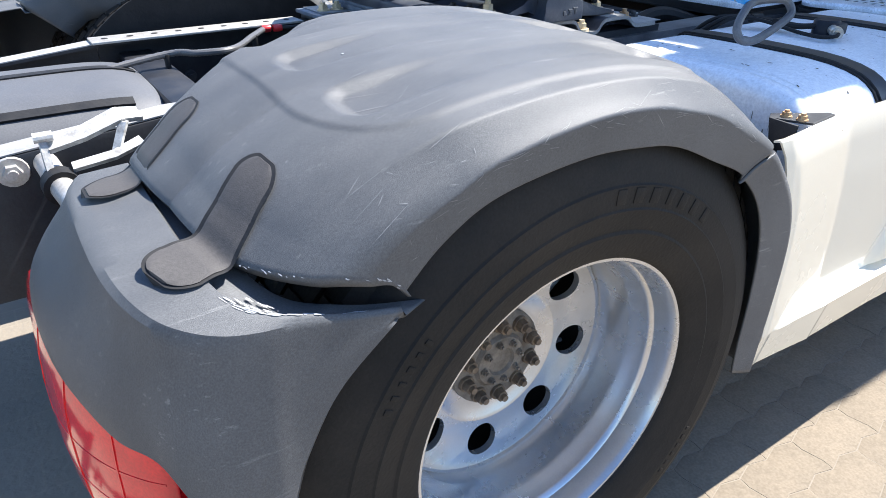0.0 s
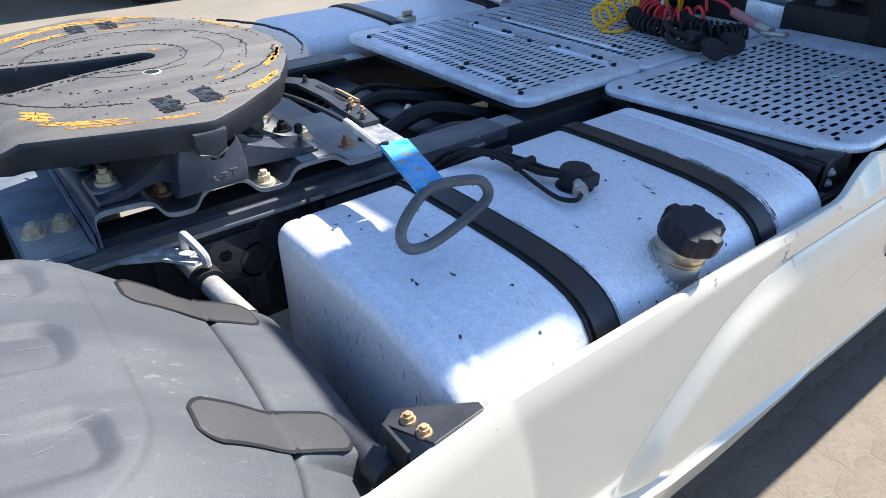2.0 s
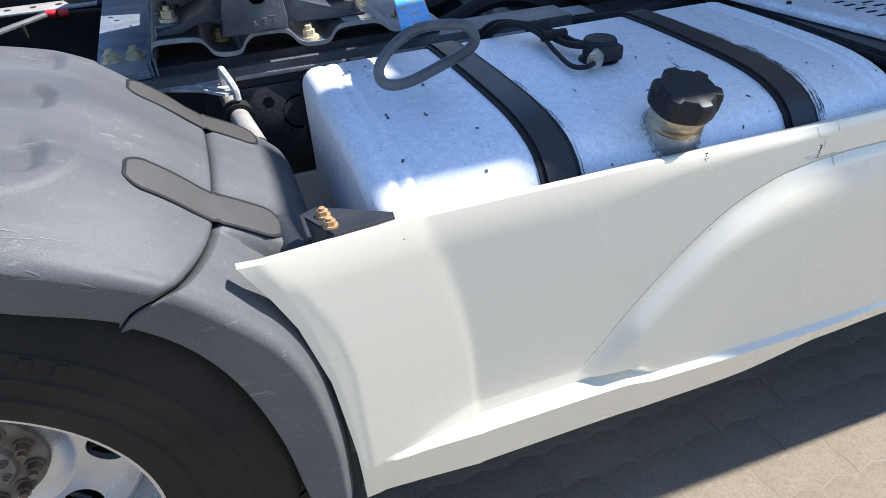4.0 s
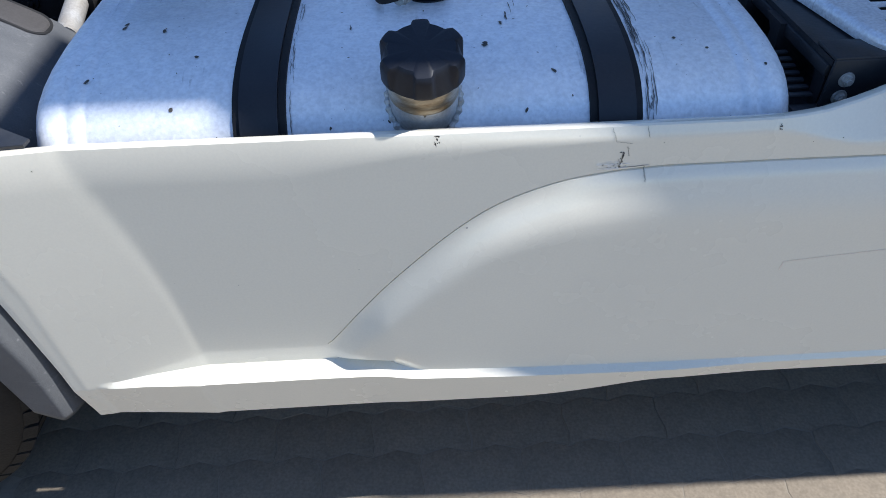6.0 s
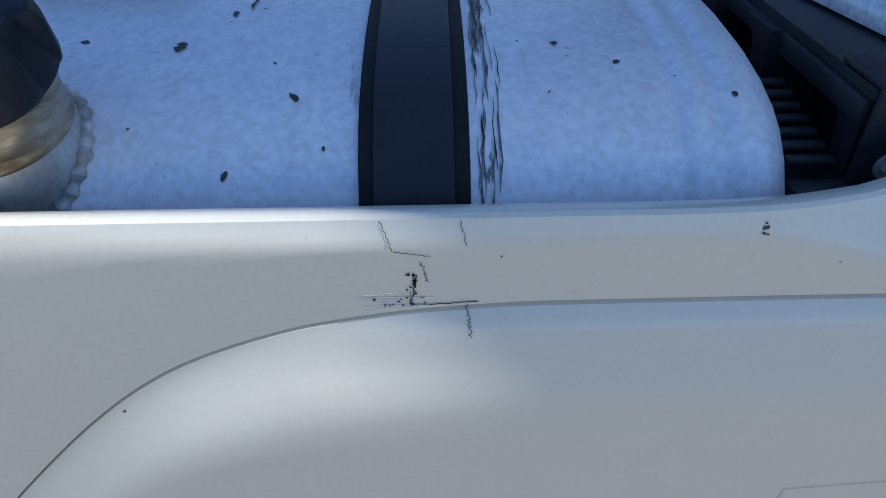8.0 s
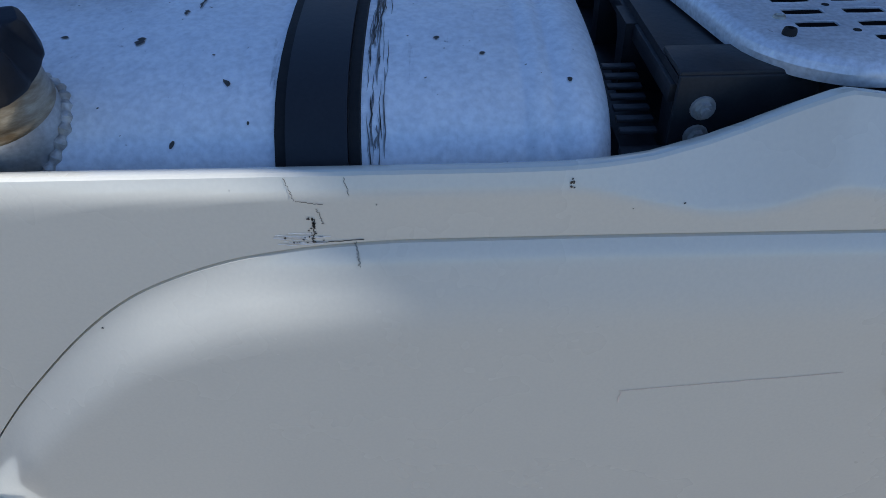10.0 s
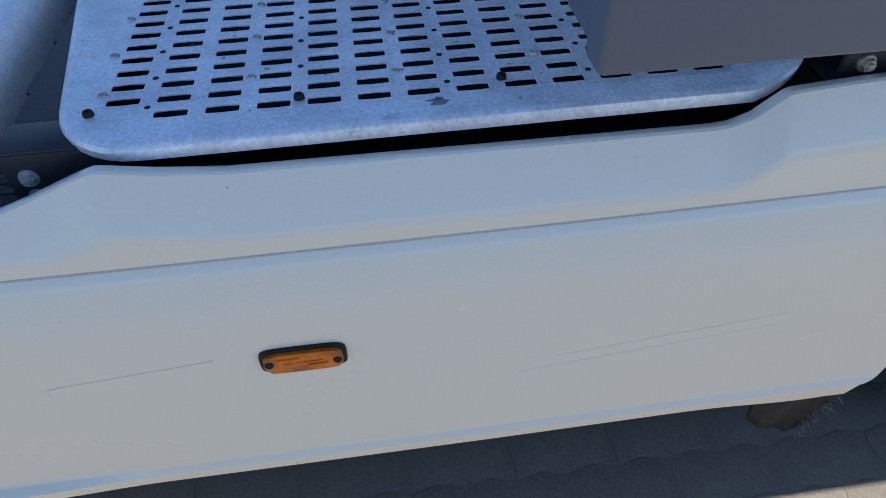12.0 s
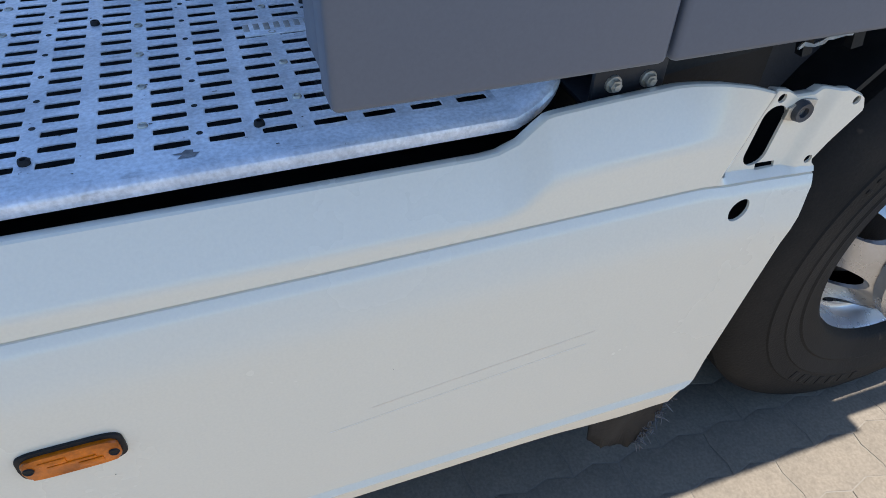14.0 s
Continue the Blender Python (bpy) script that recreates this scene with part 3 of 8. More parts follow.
def skirt_details():
    # cracks through the upper rail
    for a, b, n, s, w, seed in (((1.440, 0.886), (1.447, 0.868), 4, 0.001, 0.00066, 1), ((1.447, 0.868), (1.468, 0.864), 5, 0.001, 0.00055, 2), ((1.463, 0.860), (1.466, 0.845), 5, 0.0015, 0.00061, 3), ((1.459, 0.852), (1.456, 0.826), 7, 0.002, 0.00143, 4),
                                ((1.455, 0.8255), (1.497, 0.8275), 5, 0.001, 0.00121, 5), ((1.4905, 0.825), (1.493, 0.806), 6, 0.0018, 0.00088, 6), ((1.487, 0.886), (1.490, 0.872), 4, 0.001, 0.00066, 7)):
        skirt_line("crack", jagged((a[0] + 0.009, a[1] + 0.003), (b[0] + 0.009, b[1] + 0.003), n * 4, s * 0.9, seed), w * 0.5, M["rubber"], "dark crack in the paint")
    rng = random.Random(8)
    def chip(x, z, r, material=None):
        bm = bmesh.new()
        o = skirt_at(x, min(z, lerp_table(SK_TOP, x) - 0.002), 0.0008)
        bm.faces.new([bm.verts.new(o + Vector((r * math.cos(a) * rng.uniform(0.4, 1.4), 0, r * math.sin(a) * rng.uniform(0.4, 1.4)))) for a in [2 * math.pi * q / 9 for q in range(9)]])
        part("paint_chip", bm, material or M["rubber"], skirt, smooth=0)
    # clusters of stone chips
    for x, z, dx, dz, count in ((1.217, 0.884, 0.0030, 0.0075, 16), (1.674, 0.880, 0.0020, 0.0040, 8), (1.466, 0.844, 0.0030, 0.012, 14), (1.458, 0.832, 0.014, 0.003, 10)):
        for k in range(count):
            chip(x + rng.uniform(-dx, dx) + (0.3 * dx if k % 2 else -0.3 * dx), z + rng.uniform(-dz, dz), rng.uniform(0.0005, 0.0014), M["tar"])
    for x, z, r in ((1.767, 0.858, 0.0010), (1.725, 0.856, 0.0007), (1.257, 0.734, 0.0012), (1.092, 0.66, 0.0007), (2.432, 0.66, 0.0008), (2.088, 0.600, 0.0009), (0.905, 0.640, 0.0008), (2.02, 0.905, 0.0009), (0.694, 0.872, 0.0012), (1.52, 0.866, 0.0008)):
        chip(x, z, r)
    # the rubbed patch round the cracks
    for k in range(9):
        z = 0.826 + 0.0016 * k
        skirt_line("rub_mark", jagged((1.430 + rng.uniform(0, 0.020), z), (1.470 + rng.uniform(-0.010, 0.010), z + rng.uniform(-0.001, 0.002)), 8, 0.0006, 60 + k), rng.uniform(0.0003, 0.0007), M["palescratch"], "fine pale rub mark")
    # long scuffs
    skirt_line("scuff", jagged((1.74, 0.652), (1.95, 0.672), 14, 0.001, 11), 0.0007, M["scuff"], "pale pinkish scuff")
    skirt_line("scuff", jagged((1.742, 0.650), (1.741, 0.634), 4, 0.001, 12), 0.001, M["scuff"])
    skirt_line("scuff", jagged((2.40, 0.590), (2.73, 0.625), 18, 0.0006, 13), 0.0004, M["scuff"], "thin brown scratch")
    skirt_line("scuff", jagged((2.34, 0.560), (2.72, 0.600), 18, 0.0005, 17), 0.0004, M["palescratch"], "thin pale scratch")
    # amber side marker
    c = skirt_at(2.060, 0.659)
    def lens_outline(w, h, r=0.4):
        pts = []
        for k in range(40):
            a = 2 * math.pi * k / 40
            ca, sa = math.cos(a), math.sin(a)
            pts.append((c.x + w * math.copysign(abs(ca) ** r, ca), c.z + h * math.copysign(abs(sa) ** r, sa)))
        return pts
    bm = bmesh.new()
    prism(bm, lens_outline(0.0550, 0.0238), "y", c.y + 0.004, c.y - 0.004, 0.0015)
    lamp = part("side_marker_lamp", bm, M["rubber"], skirt, "amber side marker lamp in a black base")
    bm = bmesh.new()
    prism(bm, lens_outline(0.0500, 0.0185), "y", c.y - 0.002, c.y - 0.0095, 0.003)
    part("lens", bm, M["amber"], lamp, "amber ribbed plastic lens", 50)
    for dx, dz, w, h in ((0.0, 0.0, 0.050, 0.004), (-0.018, 0.007, 0.028, 0.008), (0.018, -0.008, 0.026, 0.008)):
        bm = bmesh.new()
        box(bm, (c.x + dx - w / 2, c.y - 0.0108, c.z + dz - h / 2), (c.x + dx + w / 2, c.y - 0.0090, c.z + dz + h / 2), 0.0008)
        part("lens_rib", bm, M["amber"], lamp)
    for s in (-1, 1):
        bm = bmesh.new()
        lathe(bm, [(0.0, -0.0005), (0.0038, -0.0005), (0.005, -0.0018), (0.006, 0.0)], (c.x + s * 0.043, c.y - 0.0095, c.z - s * 0.002), "y", 14)
        part("lamp_screw", bm, M["rubber"], lamp)
    # boss in the front recess
    q = skirt_at(2.984, 0.915)
    bm = bmesh.new()
    prism(bm, [(q.x - 0.022, q.z - 0.010), (q.x - 0.020, q.z + 0.006), (q.x + 0.002, q.z + 0.016), (q.x + 0.022, q.z + 0.012), (q.x + 0.020, q.z - 0.006), (q.x, q.z - 0.016)], "y", q.y + 0.002, q.y - 0.004, 0.001)
    boss = part("retainer", bm, M["steel"], skirt, "grey metal retainer with a round socket")
    bm = bmesh.new()
    lathe(bm, [(0.006, 0.004), (0.007, -0.010), (0.013, -0.011), (0.015, -0.004), (0.015, 0.002)], (q.x, q.y, q.z), "y", 24)
    part("socket", bm, M["castiron"], boss)
    # frayed rubber flap under the front corner
    rng = random.Random(5)
    bm = bmesh.new()
    cols = []
    for k in range(22):
        f = k / 21
        x = 2.80 + 0.15 * f
        zb = 0.235 - 0.075 * math.sin(min(1, f * 1.25) * math.pi / 2) + 0.07 * max(0, f - 0.75) / 0.25 + rng.uniform(-0.005, 0.005) * (1 + 3 * (f > 0.7))
        cols.append([bm.verts.new((x + 0.012 * s + rng.uniform(-0.002, 0.002), -1.185 + 0.006 * math.sin(f * 9 + s * 3) + 0.012 * s, 0.36 + (zb - 0.36) * s)) for s in (0, 0.35, 0.7, 1)])
    for a, b in zip(cols, cols[1:]):
        for i in range(3):
            bm.faces.new((a[i], b[i], b[i + 1], a[i + 1]))
    fl = part("rubber_flap", bm, M["rubber"], skirt, "torn black rubber flap with frayed threads", 40)
    so = fl.modifiers.new("shell", "SOLIDIFY")
    so.thickness = 0.004
    bm = bmesh.new()
    for k in range(90):
        f = rng.random()
        a = Vector((2.925 + 0.035 * f, -1.178, 0.175 + 0.15 * f))
        tube(bm, [a, a + Vector((rng.uniform(-0.005, 0.02), rng.uniform(-0.01, 0.01), rng.uniform(-0.012, 0.006))), a + Vector((rng.uniform(0.0, 0.030), rng.uniform(-0.02, 0.02), rng.uniform(-0.03, 0.006)))], 0.0008, 4)
    fr = part("frayed_threads", bm, M["conduit"], skirt, smooth=0)
    fr["kind"] = "stuff"


skirt_details()


# ---- fuel tanks ----
TANK_TOP = [(-0.70, 0.938), (-0.80, 0.939), (-0.90, 0.9385), (-0.96, 0.937), (-1.01, 0.933), (-1.05, 0.926), (-1.08, 0.917), (-1.10, 0.907), (-1.12, 0.891), (-1.137, 0.868), (-1.149, 0.840), (-1.156, 0.810), (-1.16, 0.77)]


def tank_skin(x, q):
    """A point of the near tank's skin and its normal; q runs from 0 (inner end of the top) to 1 (down the outer flank)."""
    rows = [(-0.64, 0.936)] + TANK_TOP
    runs = [0.0]
    for a, b in zip(rows, rows[1:]):
        runs.append(runs[-1] + math.hypot(b[0] - a[0], b[1] - a[1]))
    d = min(max(q, 0.0), 1.0) * runs[-1]
    at = lambda d: Vector((x, float(np.interp(d, runs, [r[0] for r in rows])), float(np.interp(d, runs, [r[1] for r in rows]))))
    way = at(min(d + 0.01, runs[-1])) - at(max(d - 0.01, 0.0))
    return at(d), Vector((0, -way.z, way.y)).normalized() * (-1 if way.y < 0 else 1)


def tank_section(n=8):
    """Cross-section (y, z) of the near tank, from the inner foot over the top to the outer foot."""
    pts = [(-0.56, 0.38), (-0.56, 0.84)]
    pts += [(y, z) for y, z in arc(-0.61, 0.885, 0.05, 0, 90, 5)]
    pts += TANK_TOP + [(-1.16, 0.60), (-1.16, 0.50)]
    pts += arc(-1.06, 0.44, 0.10, 180, 270, 6)
    pts += [(-0.66, 0.34)] + arc(-0.60, 0.38, 0.04, 270, 360, 4)[:-1]
    return pts


def inset(pts, d):
    """Draws a closed outline in by d."""
    n = len(pts)
    out = []
    for i in range(n):
        a, b, c = Vector(pts[i - 1]), Vector(pts[i]), Vector(pts[(i + 1) % n])
        e = (c - a).normalized()
        out.append(tuple(b + Vector((-e.y, e.x)) * d))
    return out


def build_tank(mirror, x0, x1, straps, name_label):
    sec = tank_section()
    if mirror:
        sec = [(-y, z) for y, z in sec][::-1]
    bm = bmesh.new()
    r = 0.035
    stations = [(x0 + r * (1 - math.sin(radians(18 * k))), r * (1 - math.cos(radians(18 * k)))) for k in range(5, -1, -1)]
    # the pressed rim of the end plate, then the plain shell
    stations += [(x0 + 0.046, 0.0), (x0 + 0.050, 0.0022), (x0 + 0.056, 0.0022), (x0 + 0.060, 0.0), (x0 + 0.074, 0.0), (x0 + 0.077, 0.0018), (x0 + 0.081, 0.0018), (x0 + 0.085, 0.0)]
    stations += [(x1 - (x - x0), d) for x, d in stations[::-1]]
    loops = []
    area = sum(sec[i][0] * sec[(i + 1) % len(sec)][1] - sec[(i + 1) % len(sec)][0] * sec[i][1] for i in range(len(sec)))
    for x, d in stations:
        loops.append([bm.verts.new((x, y, z)) for y, z in inset(sec, d if area > 0 else -d)])
    n = len(sec)
    for a, b in zip(loops, loops[1:]):
        for i in range(n):
            bm.faces.new((a[i], a[(i + 1) % n], b[(i + 1) % n], b[i]))
    bm.faces.new(loops[0])
    bm.faces.new(loops[-1][::-1])
    tank = part("fuel_tank", bm, M["tank"], truck, name_label, 40)
    for xs in straps:
        for w, lift, mt, nm in ((0.074, 0.004, M["rubber"], "strap_rubber"), (0.054, 0.0085, M["strap"], "strap")):
            bm = bmesh.new()
            o = inset(sec, -lift if area > 0 else lift)
            i0 = inset(sec, 0.002 if area > 0 else -0.002)
            lo, hi = xs - w / 2, xs + w / 2
            quads = []
            for x, ring in ((lo, i0), (lo + 0.001, o), (hi - 0.001, o), (hi, i0)):
                quads.append([bm.verts.new((x, y, z)) for y, z in ring])
            for a, b in zip(quads, quads[1:]):
                for i in range(n):
                    bm.faces.new((a[i], a[(i + 1) % n], b[(i + 1) % n], b[i]))
            part(nm, bm, mt, tank, "black steel strap round the tank" if nm == "strap" else "")
    return tank


tank = build_tank(False, 0.664, 1.724, (0.979, 1.468), "brushed aluminium fuel tank with weather marks and scratches")
far_tank = build_tank(True, 1.35, 2.55, (1.75, 2.25), "aluminium fuel tank on the far side of the frame")


def build_filler():
    c = Vector((1.204, -1.102, 0.0))
    tilt = Matrix.Translation((c.x, c.y, 0.886)) @ Matrix.Rotation(radians(16), 4, "X")
    bm = bmesh.new()
    lathe(bm, [(0.047, -0.05), (0.0475, 0.030), (0.0465, 0.034), (0.044, 0.036), (0.044, 0.05), (0.0, 0.05)], (0, 0, 0), "z", 48)
    bm.transform(tilt)
    part("filler_neck", bm, M["neckgrey"], tank, "grey metal filler neck with grime under its collar")
    bm = bmesh.new()
    lathe(bm, [(0.0460, 0.033), (0.0475, 0.0335), (0.0480, 0.036), (0.0470, 0.0385), (0.0465, 0.042), (0.0472, 0.044), (0.0480, 0.058), (0.0470, 0.064), (0.0440, 0.066), (0.044, 0.095), (0.0, 0.095)], (0, 0, 0), "z", 48)
    bm.transform(tilt)
    part("filler_collar", bm, M["neck"], tank, "stained brass-coloured collar with dark specks")
    # lumpy weld where the neck meets the tank
    ys, zs = [y for y, z in TANK_TOP][::-1], [z for y, z in TANK_TOP][::-1]
    ring, rad = [], []
    for i in range(150):
        a = 2 * math.pi * i / 150
        lo, hi = -0.10, 0.10
        for k in range(24):
            h = (lo + hi) / 2
            p = tilt @ Vector((0.0495 * math.cos(a), 0.0495 * math.sin(a), h))
            if p.z > float(np.interp(p.y, ys, zs)):
                hi = h
            else:
                lo = h
        ring.append(p)
        rad.append(0.0048 + 0.0013 * math.sin(i * 2 * math.pi * 30 / 150) + 0.0012 * noise.noise((i * 0.2, 3.0, 1.0)))
    bm = bmesh.new()
    tube(bm, ring, rad, 10, True)
    part("weld_bead", bm, M["weld"], tank, "lumpy pale weld bead")
    # cap with six finger grips
    bm = bmesh.new()
    n = 144
    prof = [(0.93, 0.068), (0.985, 0.071), (1.0, 0.075), (1.0, 0.096), (0.98, 0.102), (0.93, 0.1055), (0.80, 0.107), (0.0, 0.1075)]
    rings = []
    for s, h in prof:
        ring = []
        for i in range(n):
            a = 2 * math.pi * i / n
            dip = sstep((math.cos(6 * a) + 0.55) / 0.75)
            lobe = 1 - (0.03 + 0.135 * sstep((h - 0.070) / 0.030)) * dip * sstep((s - 0.70) / 0.25)
            ring.append(bm.verts.new((0.0575 * s * lobe * math.cos(a), 0.0575 * s * lobe * math.sin(a), h)))
        rings.append(ring)
    for a, b in zip(rings, rings[1:]):
        for i in range(n):
            bm.faces.new((a[i], a[(i + 1) % n], b[(i + 1) % n], b[i]))
    bm.transform(tilt)
    part("filler_cap", bm, M["cap"], tank, "black plastic cap with finger grips", 38)


build_filler()


# ---- wheels ----
def disc_cells(bm, holes, hole_r, centre_r, r0, r1, height, yc, cx, cz, n=24, turn=0.0):
    """A dished disc between radii r0 and r1 with a ring of round hand holes."""
    for k in range(holes):
        a0 = 2 * math.pi * k / holes + radians(turn)
        half = math.pi / holes
        outer = []
        m = n // 4
        for s in range(m):
            outer.append((r0, -half + 2 * half * s / m))
        for s in range(m):
            outer.append((r0 + (r1 - r0) * s / m, half))
        for s in range(m):
            outer.append((r1, half - 2 * half * s / m))
        for s in range(m):
            outer.append((r1 - (r1 - r0) * s / m, -half))
        inner = []
        for r, t in outer:
            u, v = (r - centre_r), t * centre_r
            d = math.atan2(v, u)
            inner.append((centre_r + hole_r * math.cos(d), hole_r * math.sin(d) / centre_r))

        def put(r, t, dy=0.0):
            return bm.verts.new((cx + r * math.cos(a0 + t), yc + height(r) + dy, cz + r * math.sin(a0 + t)))
        o = [put(r, t) for r, t in outer]
        i1 = [put(r, t) for r, t in inner]
        i2 = [put(r, t, 0.014) for r, t in inner]
        q = len(o)
        for j in range(q):
            bm.faces.new((o[j], o[(j + 1) % q], i1[(j + 1) % q], i1[j]))
            bm.faces.new((i1[j], i1[(j + 1) % q], i2[(j + 1) % q], i2[j]))


def build_tyre(cx, cz, y_out, width, radius, parent, side=-1, lugs=True):
    """A truck tyre whose outer wall stands at y_out; side -1 faces the near side."""
    w, s = width, -side
    prof = [(0.283, 0.030), (0.292, 0.012), (0.300, 0.006), (0.315, 0.001), (0.335, -0.006), (0.340, -0.0035), (0.375, -0.012), (0.378, -0.010), (0.412, -0.010), (0.415, -0.007), (0.445, 0.000),
            (0.468, 0.010), (0.482, 0.020), (0.492, 0.030), (0.500, 0.042)]
    prof = [(r / 0.5 * radius if r > 0.3 else r, h) for r, h in prof]
    full = prof + [(radius + 0.004, w / 2)] + [(r, w - h) for r, h in prof[::-1]]
    bm = bmesh.new()
    lathe(bm, [(r, y_out + s * h) for r, h in full], (cx, 0, cz), "y", 96)
    tyre = part("tyre", bm, M["tyre"], parent, "dusty black truck tyre", 30)
    # raised lettering on the sidewall as plain bars
    rng = random.Random(int(cx * 10) + 5)
    for a0, count, size, rr in ((84, 7, 5.4, 0.397), (264, 7, 5.4, 0.397), (330, 6, 3.0, 0.394), (150, 6, 3.0, 0.394)):
        for k in range(count):
            a = radians(a0 - k * size)
            hgt, wid = (0.024, 0.011) if size > 4 else (0.012, 0.006)
            rad = rr / 0.5 * radius
            bm = bmesh.new()
            box(bm, (-wid * rng.uniform(0.6, 1.0), -0.0012, -hgt / 2), (wid * rng.uniform(0.4, 1.0), 0.0012, hgt / 2), 0.0006, Matrix.Translation((cx + rad * math.cos(a), y_out - s * 0.0102, cz + rad * math.sin(a))) @ Matrix.Rotation(math.pi / 2 - a, 4, "Y"))
            part("sidewall_bar", bm, M["tyre"], tyre)
    if not lugs:
        return tyre
    # shoulder tread blocks
    bm = bmesh.new()
    blocks = 60
    for k in range(blocks):
        for y0, y1, sh in ((0.024, 0.075, 0.0), (0.085, 0.148, 0.5), (w - 0.148, w - 0.085, 0.0), (w - 0.075, w - 0.024, 0.5)):
            a, b = 2 * math.pi * (k + sh) / blocks, 2 * math.pi * (k + sh + 0.80) / blocks
            rr = radius + 0.009
            lows = [(radius - 0.012, a), (radius - 0.012, b), (rr, b), (rr, a)]
            ins = 0.012 if min(y0, w - y1) < 0.03 else 0.0
            v = []
            for yy, edge in ((y0, y0 < 0.03), (y1, y1 > w - 0.03)):
                for r, t in lows:
                    q = yy + (ins if (edge and yy < w / 2 and r > radius) else 0) - (ins if (edge and yy > w / 2 and r > radius) else 0)
                    v.append(bm.verts.new((cx + r * math.cos(t), y_out + s * q, cz + r * math.sin(t))))
            for f in ((0, 1, 2, 3), (7, 6, 5, 4), (2, 6, 7, 3), (0, 3, 7, 4), (1, 5, 6, 2)):
                bm.faces.new([v[i] for i in f])
    part("tread", bm, M["tyre"], parent, smooth=20)
    return tyre


def build_rear_wheel(side):
    cx, cz = -0.020, 0.510
    s = -side                       # inward
    yo = side * 1.205
    bm = bmesh.new()
    flange = [(0.2840, 0.020), (0.2900, 0.012), (0.2945, 0.004), (0.2925, -0.002), (0.2855, -0.001), (0.2820, 0.006), (0.2800, 0.018), (0.2780, 0.034), (0.2775, 0.046), (0.2715, 0.050), (0.2700, 0.058), (0.2690, 0.078), (0.2635, 0.088), (0.2625, 0.100), (0.2610, 0.140), (0.2600, 0.160), (0.2570, 0.164), (0.2565, 0.172), (0.2540, 0.174), (0.2525, 0.168), (0.2500, 0.166), (0.2480, 0.172)]
    lathe(bm, [(r, yo + s * h) for r, h in flange], (cx, 0, cz), "y", 96)
    wheel = part("wheel", bm, M["rim"], truck, "silver steel rear wheel rim with hand holes", 50)
    bm = bmesh.new()
    height = lambda r: s * (0.172 + 0.010 * sstep((0.240 - r) / 0.08))
    disc_cells(bm, 8, 0.0345, 0.190, 0.143, 0.248, height, yo, cx, cz, 48, 35.0)
    lathe(bm, [(0.143, height(0.143)), (0.135, s * 0.184), (0.126, s * 0.192), (0.100, s * 0.194)], (cx, yo, cz), "y", 80)
    bmesh.ops.remove_doubles(bm, verts=bm.verts, dist=0.0004)
    part("disc", bm, M["rim"], wheel, "silver wheel disc with round holes", 40)
    bm = bmesh.new()
    lathe(bm, [(0.102, s * 0.196), (0.100, s * 0.184), (0.093, s * 0.179), (0.058, s * 0.177), (0.052, s * 0.169), (0.030, s * 0.167), (0.026, s * 0.173), (0.0, s * 0.173)], (cx, yo, cz), "y", 40)
    part("hub", bm, M["hub"], wheel, "dirty bare steel hub")
    for k in range(10):
        a = 2 * math.pi * (k + 0.5) / 10
        bm = bmesh.new()
        hexbolt(bm, (cx + 0.0790 * math.cos(a), yo + s * 0.178, cz + 0.0790 * math.sin(a)), (0, -s, 0), 0.0130, 0.019, 1.3)
        part("wheel_nut", bm, M["rustnut"], wheel, "rust-stained wheel nut")
    for k in range(8):
        a = 2 * math.pi * (k + 0.2) / 8
        bm = bmesh.new()
        hexbolt(bm, (cx + 0.041 * math.cos(a), yo + s * 0.168, cz + 0.041 * math.sin(a)), (0, -s, 0), 0.0065, 0.009, 1.2)
        part("hub_bolt", bm, M["hub"], wheel)
    for yt in (yo - s * 0.016, yo + s * 0.335):
        build_tyre(cx, cz, yt, 0.305, 0.508, wheel, side)
    # inner rim barrel and brake drum, both tyre-black, and brake linkage behind the holes
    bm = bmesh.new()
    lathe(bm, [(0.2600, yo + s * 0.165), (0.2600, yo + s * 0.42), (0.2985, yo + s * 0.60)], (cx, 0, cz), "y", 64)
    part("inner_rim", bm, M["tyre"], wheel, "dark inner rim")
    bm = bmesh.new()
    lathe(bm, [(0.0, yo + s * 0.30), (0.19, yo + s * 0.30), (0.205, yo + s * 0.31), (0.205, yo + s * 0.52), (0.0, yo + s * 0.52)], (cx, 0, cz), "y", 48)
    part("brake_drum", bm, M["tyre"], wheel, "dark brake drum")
    for k in range(8):
        a = 2 * math.pi * (k + 0.3) / 8
        bm = bmesh.new()
        tube(bm, [(cx + 0.150 * math.cos(a), yo + s * 0.240, cz + 0.150 * math.sin(a)), (cx + 0.235 * math.cos(a + 0.2), yo + s * 0.235, cz + 0.235 * math.sin(a + 0.2))], 0.005, 8)
        part("valve_rod", bm, M["steelworn"], wheel, "pale thin rod behind the holes")


build_rear_wheel(-1)
build_rear_wheel(1)


